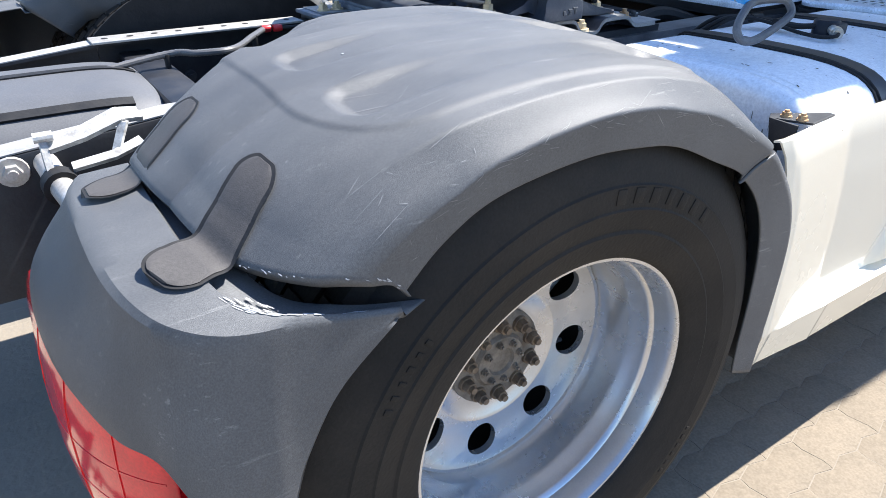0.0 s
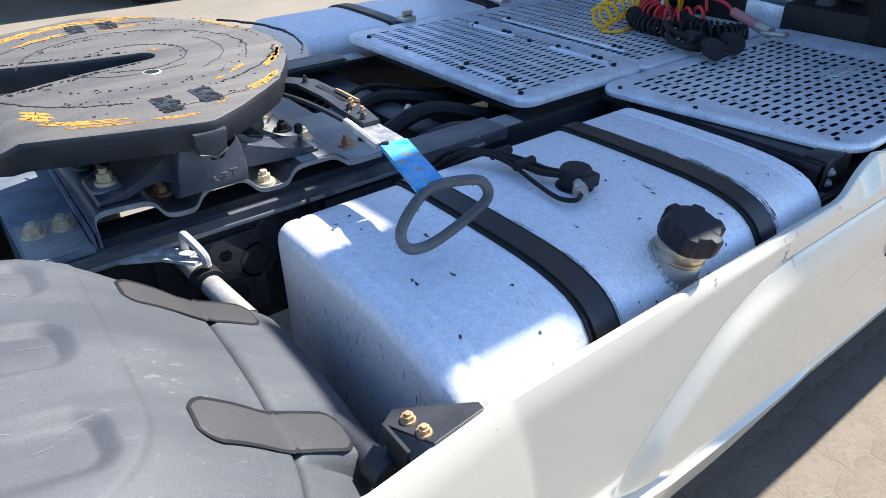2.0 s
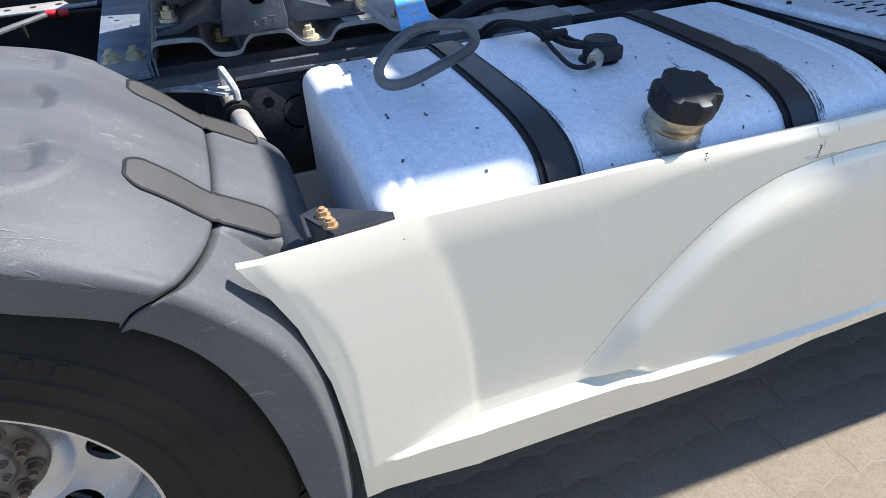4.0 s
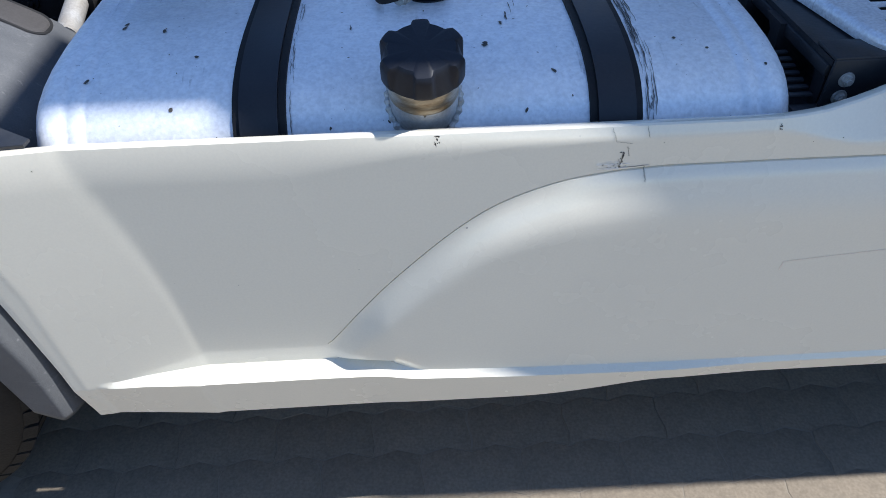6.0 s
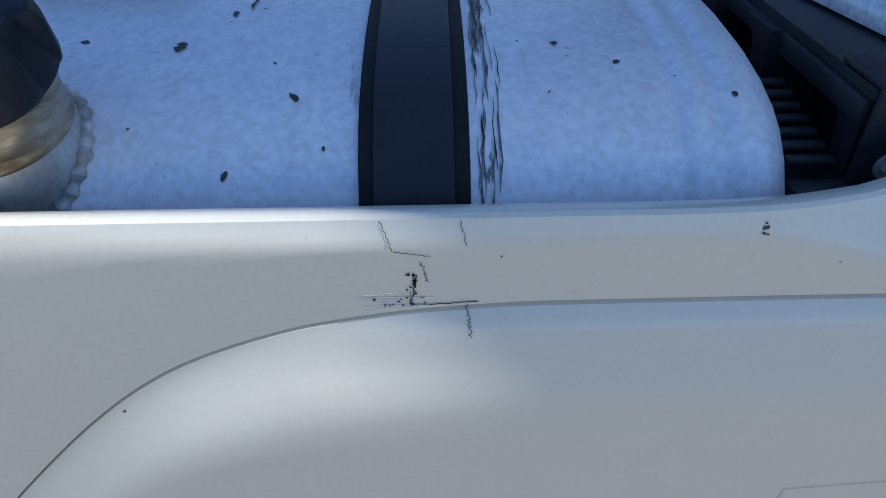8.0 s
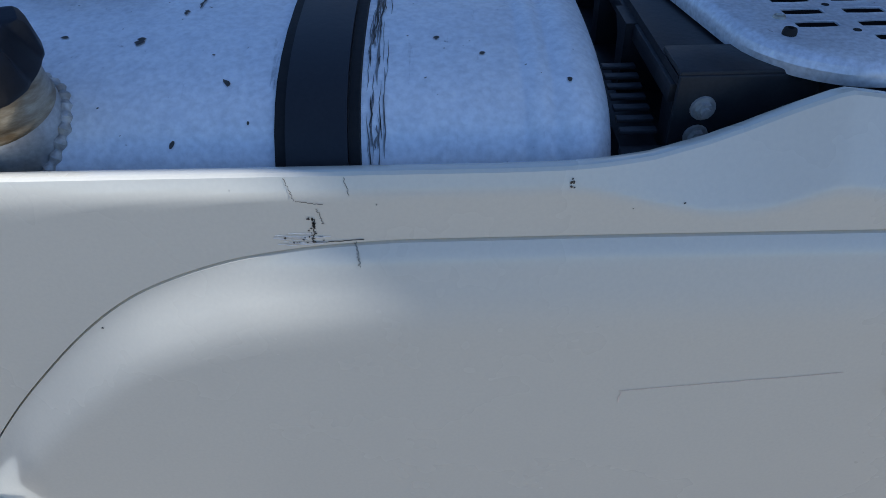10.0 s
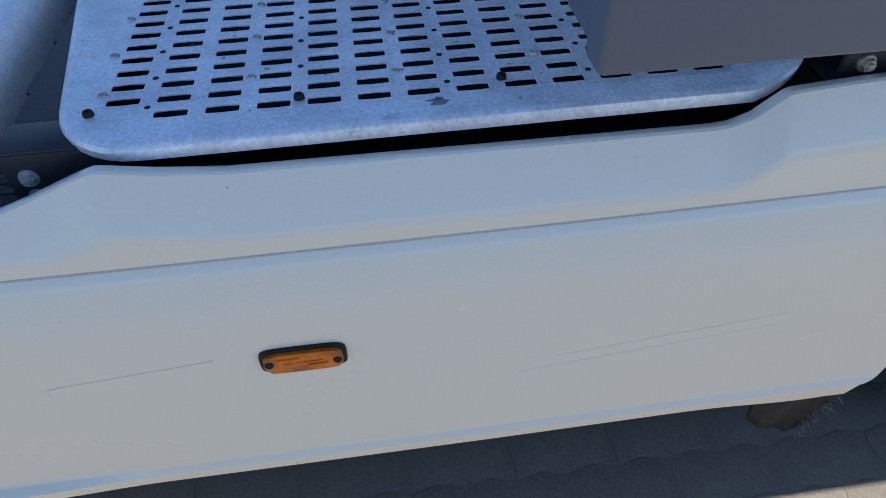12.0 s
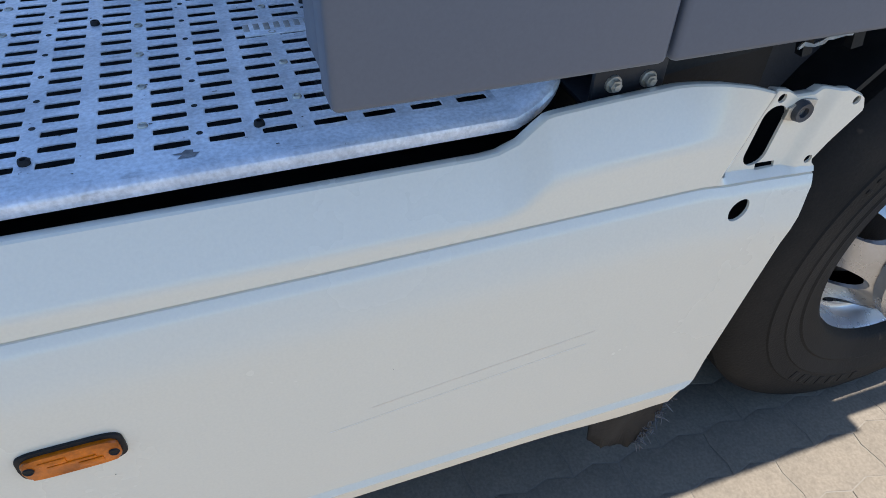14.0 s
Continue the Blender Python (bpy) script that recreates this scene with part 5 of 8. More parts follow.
# ---- fifth wheel coupling ----
def build_coupling():
    top, thick, ramp = 1.131, 0.058, 0.318
    # half outline: throat, horn, outer edge with a blunt corner, front
    half = arc(0.63, 0.0, 0.036, 0, 90, 6)
    half += [(0.50, 0.056), (0.42, 0.080), (0.34, 0.108), (0.285, 0.125), (0.246, 0.148), (0.229, 0.185), (0.222, 0.224), (0.226, 0.285), (0.248, 0.350), (0.290, 0.398), (0.372, 0.428), (0.455, 0.460), (0.541, 0.489), (0.600, 0.507), (0.617, 0.507), (0.640, 0.495), (0.688, 0.464), (0.765, 0.402), (0.817, 0.355), (0.865, 0.28), (0.91, 0.20), (0.945, 0.10), (0.955, 0.0)]
    bm = bmesh.new()
    for s in (-1, 1):
        pts = [(x, s * y) for x, y in half]
        upper = [bm.verts.new((x, y, top)) for x, y in pts]
        edge = [bm.verts.new((x, y, top - 0.012)) for x, y in pts]
        lower = [bm.verts.new((0.6 + (x - 0.6) * 0.985, y * 0.975 if i > 8 else y, top - thick)) for i, (x, y) in enumerate(pts)]
        bm.faces.new(upper)
        bm.faces.new(lower)
        for a, b in ((upper, edge), (edge, lower)):
            for i in range(len(pts) - 1):
                bm.faces.new((a[i], a[i + 1], b[i + 1], b[i]))
    bmesh.ops.remove_doubles(bm, verts=bm.verts, dist=0.0005)
    bmesh.ops.bisect_plane(bm, geom=bm.verts[:] + bm.edges[:] + bm.faces[:], plane_co=(ramp, 0, 0), plane_no=(1, 0, 0))
    for v in bm.verts:
        v.co.z -= 0.046 * min(1.0, max(0.0, (ramp - v.co.x) / 0.096)) * (1.0 if v.co.z > top - 0.03 else 0.45)
    bmesh.ops.recalc_face_normals(bm, faces=bm.faces)
    es = [e for e in bm.edges if all(v.co.z > top - 0.075 for v in e.verts) and not all(abs(v.co.y) < 0.001 for v in e.verts) and len(e.link_faces) == 2 and e.calc_face_angle(0) > 0.9]
    bmesh.ops.bevel(bm, geom=es, offset=0.005, segments=2, affect="EDGES", profile=0.5)
    for f in bm.faces:
        f.normal_update()
    plate = part("fifth_wheel", bm, [M["grease"], M["castiron"]], truck, "greasy worn steel fifth wheel plate with a throat slot", 30)
    for f in plate.data.polygons:
        f.material_index = 0 if abs(f.normal.z) > 0.6 and f.center.z > top - 0.06 else 1
    # grooves worn into the top, filled with old grease
    for k0, (r, a0, a1, w, sq) in enumerate(((0.335, -156, -106, 0.0075, 1.0), (0.115, -130, 95, 0.005, 1.0), (0.245, 60, 165, 0.005, 1.1), (0.255, -35, 70, 0.005, 1.0), (0.315, -72, -20, 0.006, 1.0), (0.16, -160, -60, 0.004, 0.9), (0.33, 100, 150, 0.005, 1.0), (0.385, -30, 40, 0.004, 1.0), (0.40, -95, -60, 0.003, 1.0), (0.20, -60, 30, 0.003, 1.0), (0.37, 62, 100, 0.004, 1.0))):
        n = 90
        pts, ws = [], []
        for i in range(n + 1):
            a = radians(a0 + (a1 - a0) * i / n)
            rr = r + 0.006 * noise.noise((i * 0.13, k0 * 3.7, 2.0)) + 0.002 * noise.noise((i * 0.7, k0 * 1.7, 5.0))
            pts.append((0.62 + rr * math.cos(a), rr * sq * math.sin(a), top - 0.0022))
            ws.append(max(0.0008, w * (0.45 + 1.3 * noise.noise((i * 0.55, k0 * 5.1, 9.0)))))
        bm = bmesh.new()
        ribbon(bm, pts, (0, 0, 1), ws, 0.006)
        part("grease_groove", bm, M["rubber"] if k0 in (0, 4) else M["castiron"], plate, "crumbly black grease in a worn groove")
    # crumbs of old grease beside the grooves and along the throat
    rng = random.Random(19)
    bm = bmesh.new()
    def crumb(x, y, q):
        box(bm, (-q * rng.uniform(0.6, 2.2), -q, 0.0), (q, q * rng.uniform(0.5, 1.6), q * 0.5), 0.0, Matrix.Translation((x, y, top + 0.0002)) @ Matrix.Rotation(rng.uniform(0, 6), 4, "Z"))
    for k in range(420):
        a, r = rng.uniform(-math.pi, math.pi), rng.choice((0.115, 0.245, 0.255, 0.315, 0.335, 0.385)) + rng.gauss(0, 0.004)
        x, y = 0.62 + r * math.cos(a), r * math.sin(a)
        if x < 0.40 or math.hypot(x - 0.60, y) > 0.455 or abs(y) < 0.085 and x < 0.67:
            continue
        crumb(x, y, rng.uniform(0.0006, 0.0022))
    for k in range(150):
        x = rng.uniform(0.34, 0.62)
        crumb(x, rng.choice((-1, 1)) * (0.040 + 0.26 * (0.63 - x) + abs(rng.gauss(0, 0.005)) + 0.006), rng.uniform(0.0008, 0.003))
    # clods in the grease pockets
    pockets = ((0.575, -0.374, 2), (0.655, -0.363, 3), (0.575, 0.374, -2), (0.655, 0.363, -3))
    for cx, cy, rot in pockets:
        for k in range(70):
            crumb(cx + rng.uniform(-0.020, 0.020), cy + rng.uniform(-0.046, 0.046), rng.uniform(0.001, 0.0042))
    crumbs = part("grease_residue", bm, M["rubber"], plate, smooth=0)
    crumbs["kind"] = "stuff"
    for cx, cy, rot in pockets:
        bm = bmesh.new()
        box(bm, (-0.020, -0.047, -0.004), (0.020, 0.047, 0.0010), 0.0005, Matrix.Translation((cx, cy, top)) @ Matrix.Rotation(radians(rot), 4, "Z"))
        part("grease_pocket", bm, M["castiron"], plate, "pocket of clotted grease")
    bm = bmesh.new()
    lathe(bm, [(0.0, 0.0009), (0.015, 0.0009), (0.016, 0.0)], (0.617, -0.144, top), "z", 20)
    part("grease_hole", bm, M["rubber"], plate)
    bm = bmesh.new()
    lathe(bm, [(0.0155, 0.0012), (0.0185, 0.0016), (0.021, 0.0)], (0.617, -0.144, top), "z", 20)
    part("hole_rim", bm, M["steelworn"], plate)
    # smears of yellow grease, streaked along the sweep of the trailer
    rng = random.Random(7)
    for k0, (pts, w) in enumerate((([(0.34, -0.262), (0.362, -0.285), (0.390, -0.318)], 0.036), ([(0.36, -0.335), (0.42, -0.375), (0.50, -0.415)], 0.016), ([(0.39, -0.385), (0.44, -0.408), (0.52, -0.445)], 0.006), ([(0.53, -0.44), (0.57, -0.452), (0.61, -0.457)], 0.010), ([(0.33, 0.29), (0.40, 0.36), (0.50, 0.42), (0.60, 0.44), (0.72, 0.40)], 0.036), ([(0.41, 0.27), (0.47, 0.31), (0.56, 0.345)], 0.022),
                                   ([(0.62, 0.31), (0.68, 0.325), (0.73, 0.32)], 0.014), ([(0.62, 0.455), (0.72, 0.43), (0.80, 0.36)], 0.016), ([(0.815, -0.27), (0.885, -0.19), (0.93, -0.11)], 0.024), ([(0.73, -0.385), (0.79, -0.35), (0.84, -0.30)], 0.026), ([(0.70, -0.275), (0.735, -0.275)], 0.010), ([(0.75, -0.25), (0.80, -0.21)], 0.012), ([(0.92, 0.10), (0.90, 0.20), (0.87, 0.27)], 0.014), ([(0.645, -0.425), (0.69, -0.412)], 0.008), ([(0.665, 0.045), (0.69, 0.03)], 0.007))):
        for fine in range(3):
            bm = bmesh.new()
            off = (fine - 1) * w * 0.42
            line = [(p.x + 0.004 * noise.noise((k * 0.5, k0 * 3.1 + fine, 1.0)) + off * 0.35, p.y + off + 0.004 * noise.noise((k * 0.5, k0 * 3.1 + fine, 7.0)), top - 0.0012 - 0.046 * min(1.0, max(0.0, (ramp - p.x) / 0.096))) for k, p in enumerate(spline([(x, y, 0.0) for x, y in pts], 14))]
            cut = slice(rng.randrange(0, 4), len(line) - rng.randrange(0, 5))
            ws = [max(0.0006, w * 0.55 * (0.55 + 1.1 * noise.noise((k * 0.9, k0 * 5.3 + fine * 2.2, 3.1)))) * math.sin(math.pi * (k + 0.5) / (len(line[cut]) + 0.2)) ** 0.5 for k in range(len(line[cut]))]
            ribbon(bm, line[cut], (0, 0, 1), ws, 0.004)
            part("grease_smear", bm, M["yellow_grease"], plate, "smear of yellow grease")
    # pivot lugs under the plate, and cast saddles that carry them
    for s in (-1, 1):
        bm = bmesh.new()
        prism(bm, [(0.572, 1.085), (0.579, 1.071), (0.606, 1.061), (0.628, 1.073), (0.634, 1.100), (0.634, 1.112), (0.572, 1.112)], "y", s * 0.430, s * 0.511, 0.004)
        part("pivot_lug", bm, M["castiron"], plate, "cast pivot lug with a worn edge", 30)
        bm = bmesh.new()
        prism(bm, [(0.574, 1.0705), (0.606, 1.0595), (0.630, 1.072), (0.630, 1.0755), (0.606, 1.064), (0.576, 1.075)], "y", s * 0.440, s * 0.5135, 0.0015)
        part("wear_pad", bm, M["conduit"], plate, "pale worn edge of the pivot pad")
        bm = bmesh.new()
        prism(bm, [(0.530, 0.983), (0.672, 0.983), (0.674, 1.012), (0.668, 1.060), (0.660, 1.084), (0.654, 1.080), (0.650, 1.058), (0.630, 1.036), (0.604, 1.036), (0.588, 1.056), (0.582, 1.100), (0.552, 1.100), (0.546, 1.030), (0.538, 1.005)], "y", s * 0.345, s * 0.476, 0.007)
        b = part("bearing_bracket", bm, M["castblue"], plate, "blue-black cast bearing saddle", 30)
        bm = bmesh.new()
        prism(bm, [(0.400, 0.992), (0.460, 0.992), (0.466, 1.004), (0.484, 1.013), (0.516, 1.016), (0.536, 1.008), (0.544, 0.990), (0.562, 0.990), (0.560, 1.078), (0.535, 1.052), (0.50, 1.030), (0.455, 1.008), (0.420, 1.004), (0.404, 1.002)], "y", s * 0.30, s * 0.435, 0.005)
        part("bracket_arm", bm, M["castblue"], b, "arched rear arm of the saddle", 30)
        bm = bmesh.new()
        prism(bm, [(0.662, 0.985), (0.70, 0.981), (0.79, 0.975), (0.858, 0.974), (0.858, 0.984), (0.80, 0.990), (0.74, 1.010), (0.70, 1.034), (0.664, 1.046)], "y", s * 0.325, s * 0.415, 0.004)
        part("bracket_arm", bm, M["castblue"], b, "tapering front arm of the saddle", 30)
        bm = bmesh.new()
        for xa, wa, za, zb in ((0.600, 0.006, 0.998, 1.010), (0.606, 0.006, 0.997, 1.003), (0.617, 0.013, 1.009, 1.014), (0.617, 0.013, 0.998, 1.003), (0.622, 0.005, 1.003, 1.010), (0.634, 0.016, 1.012, 1.017), (0.640, 0.005, 1.000, 1.012)):
            box(bm, (xa, s * 0.4755, za), (xa + wa, s * 0.4785, zb), 0.0008)
        part("cast_mark", bm, M["conduit"], b, "worn raised casting mark")
        # thick washer pad and its bolt on the rear arm
        bm = bmesh.new()
        prism(bm, [(x, s * y) for x, y in rounded(0.402, 0.335, 0.468, 0.405, 0.020)], "z", 0.994, 1.008, 0.003)
        part("washer_pad", bm, M["crossgrey"], b, "thick steel washer pad", 30)
        bm = bmesh.new()
        hexbolt(bm, (0.434, s * 0.370, 1.008), (0, 0, 1), 0.0145, 0.021, 1.45)
        part("mounting_bolt", bm, M["zincyel"], b, "yellow zinc bolt")
        bm = bmesh.new()
        hexbolt(bm, (0.424, s * 0.225, 0.992), (0, 0, 1), 0.016, 0.016, 1.4)
        hexbolt(bm, (0.452, s * 0.265, 0.992), (0, 0, 1), 0.014, 0.016, 1.4)
        part("mounting_bolt", bm, M["castiron"], b)
    # corrugated mounting plate with rounded folds
    bend = spline([(0.384, 0.0, 0.936), (0.386, 0.0, 0.975), (0.396, 0.0, 0.989), (0.43, 0.0, 0.990), (0.478, 0.0, 0.986), (0.494, 0.0, 0.976), (0.506, 0.0, 0.957), (0.522, 0.0, 0.948), (0.556, 0.0, 0.946), (0.569, 0.0, 0.952), (0.580, 0.0, 0.968), (0.598, 0.0, 0.980), (0.63, 0.0, 0.981), (0.666, 0.0, 0.978), (0.682, 0.0, 0.965), (0.694, 0.0, 0.950), (0.714, 0.0, 0.942), (0.75, 0.0, 0.941), (0.765, 0.0, 0.947), (0.778, 0.0, 0.963), (0.795, 0.0, 0.971), (0.84, 0.0, 0.972), (0.874, 0.0, 0.970), (0.894, 0.0, 0.958), (0.910, 0.0, 0.946), (0.94, 0.0, 0.943), (0.998, 0.0, 0.943)], 3)
    wave = [(p.x, p.z) for p in bend]
    def corrugated(y0, y1, low, high):
        b = bmesh.new()
        rows = []
        for y in (y0, y1):
            rows.append([[b.verts.new((x, y, z + high)) for x, z in wave], [b.verts.new((x, y, z - low)) for x, z in wave]])
        (a0, a1), (b0, b1) = rows
        for i in range(len(wave) - 1):
            b.faces.new((a0[i], a0[i + 1], b0[i + 1], b0[i]))
            b.faces.new((a1[i], b1[i], b1[i + 1], a1[i + 1]))
            b.faces.new((a0[i], a1[i], a1[i + 1], a0[i + 1]))
            b.faces.new((b0[i], b0[i + 1], b1[i + 1], b1[i]))
        for i in (0, len(wave) - 1):
            b.faces.new((a0[i], b0[i], b1[i], a1[i]))
        bmesh.ops.recalc_face_normals(b, faces=b.faces)
        return b
    mount = part("mounting_plate", corrugated(-0.447, 0.447, 0.011, 0.0), M["castblue"], truck, "corrugated worn black mounting plate for the coupling", 30)
    for s in (-1, 1):
        part("plate_edge", corrugated(s * 0.4475, s * 0.451, 0.0095, 0.0004), M["dusty"], mount, "edge of the plate worn to pale steel", 30)
        for x, y, z, m in ((0.721, 0.425, 0.942, "zincyel"), (0.530, 0.35, 0.947, "rusty"), (0.956, 0.365, 0.943, "rusty"), (1.004, 0.360, 0.931, "castiron"), (0.853, 0.140, 0.972, "zincyel"), (0.851, 0.252, 0.972, "rubber"), (0.861, 0.338, 0.976, "zincyel")):
            bm = bmesh.new()
            hexbolt(bm, (x, s * y, z), (0, 0, 1), 0.0145, 0.019, 1.55)
            part("mounting_bolt", bm, M[m], mount, "yellow zinc bolt" if m == "zincyel" else "")
        for y in (0.140, 0.338):
            bm = bmesh.new()
            lathe(bm, [(0.0, 0.019), (0.008, 0.019), (0.0095, 0.016), (0.0095, 0.0)], (0.851, s * y, 0.994), "z", 10)
            part("bolt_end", bm, M["rubber"], mount, "dirty end of a threaded bolt")
        # angle iron between plate and rail, its lower lip rubbed pale
        bm = bmesh.new()
        prism(bm, [(s * 0.365, 0.902), (s * 0.455, 0.902), (s * 0.455, 0.884), (s * 0.463, 0.884), (s * 0.463, 0.914), (s * 0.365, 0.914)], "x", 0.26, 1.38, 0.003)
        part("mounting_angle", bm, M["wornblack"], mount, "worn black angle iron", smooth=20)
        bm = bmesh.new()
        for xa, xb in ((0.27, 0.44), (0.455, 0.52), (0.54, 0.79), (0.80, 0.835), (0.86, 1.10), (1.14, 1.30)):
            box(bm, (xa, min(s * 0.4632, s * 0.4645), 0.885), (xb, max(s * 0.4632, s * 0.4645), 0.8945), 0.0004)
        part("rubbed_lip", bm, M["dusty"], mount, "lip of the angle iron rubbed to pale steel")
        bm = bmesh.new()
        prism(bm, [(s * 0.372, 0.9142), (s * 0.442, 0.9142), (s * 0.442, 0.932), (s * 0.372, 0.932)], "x", 0.385, 1.03, 0.003)
        part("packing_bar", bm, M["frame"], mount, "black packing bar under the plate", smooth=20)
        # dusty tops of the plate's front folds, their sunlight put into a pale colour
        bm = bmesh.new()
        box(bm, (0.800, s * 0.247 - 0.197, 0.9712), (0.876, s * 0.247 + 0.197, 0.9735), 0.001)
        box(bm, (0.915, s * 0.287 - 0.157, 0.9425), (1.030, s * 0.287 + 0.157, 0.9445), 0.001)
        part("wear_plate", bm, M["dusty"], mount, "dusty steel fold top paled to look sunlit")
    # release handle: slotted bar under a lower bar, painted length and a bent loop
    bm = bmesh.new()
    ribbon(bm, [(0.845, -0.14, 1.062), (0.872, -0.24, 1.084), (0.897, -0.31, 1.091), (0.899, -0.42, 1.092), (0.893, -0.53, 1.088), (0.890, -0.595, 1.084)], (0, 0.1, 1), [0.046, 0.046, 0.050, 0.048, 0.046, 0.034], 0.008)
    bar = part("release_handle", bm, M["castiron"], plate, "steel release handle with a hand loop", 20)
    bm = bmesh.new()
    ribbon(bm, [(0.886, -0.46, 1.076), (0.884, -0.57, 1.075), (0.880, -0.685, 1.073)], (0, 0.1, 1), [0.040, 0.048, 0.052], 0.008)
    part("lower_bar", bm, M["grime"], bar, "worn grey lower bar of the handle", 20)
    bm = bmesh.new()
    ribbon(bm, [(0.880, -0.685, 1.0735), (0.842, -0.853, 1.060)], (0, 0.1, 1), 0.055, 0.010)
    part("painted_length", bm, M["blue"], bar, "chipped bright blue paint", 20)
    bm = bmesh.new()
    loop = spline([(0.846, -0.850, 1.058), (0.900, -0.872, 1.063), (0.928, -0.885, 1.055), (0.925, -0.90, 1.03), (0.86, -0.905, 1.005), (0.80, -0.90, 0.985), (0.765, -0.89, 0.987), (0.762, -0.875, 1.01), (0.795, -0.862, 1.04)], 5, True)
    tube(bm, loop, 0.0095, 10, True)
    part("hand_loop", bm, M["wornblack"], bar, "bent round bar loop")
    # spring beside the bar, drawn as close coils
    bm = bmesh.new()
    a, b = Vector((0.862, -0.540, 1.078)), Vector((0.850, -0.680, 1.074))
    tube(bm, [a.lerp(b, k / 44) for k in range(45)], [0.0085 if k % 2 else 0.0066 for k in range(45)], 8)
    part("return_spring", bm, M["steelworn"], bar, "grey steel return spring")
    bm = bmesh.new()
    tube(bm, [(0.862, -0.545, 1.078), (0.872, -0.535, 1.088), (0.878, -0.53, 1.092)], 0.003, 6)
    tube(bm, [(0.850, -0.676, 1.074), (0.858, -0.684, 1.080), (0.866, -0.69, 1.081)], 0.003, 6)
    tube(bm, spline([(0.842, -0.20, 1.060), (0.852, -0.36, 1.076), (0.858, -0.48, 1.080), (0.861, -0.545, 1.078)], 5), 0.0055, 8)
    part("spring_hook", bm, M["castiron"], bar)
    bm = bmesh.new()
    ribbon(bm, [(0.904, -0.355, 1.0967), (0.905, -0.475, 1.0950)], (0, 0.1, 1), 0.015, 0.0015)
    part("slot", bm, M["rubber"], bar, "dark slot in the bar")
    bm = bmesh.new()
    ribbon(bm, [(0.916, -0.415, 1.099), (0.917, -0.500, 1.098)], (0.4, 0.1, 1), 0.012, 0.006)
    part("latch", bm, M["rusty"], bar, "rust-stained sliding latch")
    for x, y, r, m in ((0.893, -0.315, 0.006, "castiron"), (0.900, -0.500, 0.008, "rusty"), (0.884, -0.520, 0.007, "castiron"), (0.898, -0.548, 0.007, "rusty"), (0.882, -0.575, 0.006, "castiron")):
        bm = bmesh.new()
        hexbolt(bm, (x, y, 1.094 - 0.07 * max(0, -0.45 - y)), (0, 0, 1), r, 0.011, 1.5)
        part("link_bolt", bm, M[m], bar)
    # flat cross plate behind the coupling with an upright angle along its front
    bm = bmesh.new()
    prism(bm, [(0.262, -0.455), (0.372, -0.455), (0.372, 0.455), (0.240, 0.455)], "z", 0.917, 0.929, 0.002)
    cp = part("cross_plate", bm, M["crossgrey"], truck, "flat dusty steel cross plate on the rails")
    for s in (-1, 1):
        # paler colour on the plate's ends in place of light falling there
        bm = bmesh.new()
        prism(bm, [(0.266, s * 0.452), (0.369, s * 0.452), (0.369, s * 0.29), (0.265, s * 0.29)], "z", 0.9292, 0.9325, 0.001)
        part("pad", bm, M["dusty"], cp, "dusty pad paled as if lit, at the end of the cross plate")
        for x, y in ((0.293, 0.345), (0.343, 0.345)):
            bm = bmesh.new()
            hexbolt(bm, (x, s * y, 0.932), (0, 0, 1), 0.0165, 0.018, 1.35)
            part("plate_bolt", bm, M["zincyel"], cp, "yellow zinc bolt")
    for x, y in ((0.275, 0.06), (0.292, 0.02)):
        bm = bmesh.new()
        lathe(bm, [(0.0, 0.0006), (0.006, 0.0006), (0.007, 0.0)], (x, y, 0.929), "z", 12)
        part("plate_hole", bm, M["rubber"], cp)
    bm = bmesh.new()
    for x, z in ((0.3725, 0.948), (0.3815, 0.956)):
        prism(bm, [(x, 0.915), (x + 0.006, 0.915), (x + 0.006, z), (x, z)], "y", -0.442, 0.442, 0.0015)
    part("cross_angle", bm, M["crossgrey"], cp, "upright double angle iron across the frame", 20)


build_coupling()


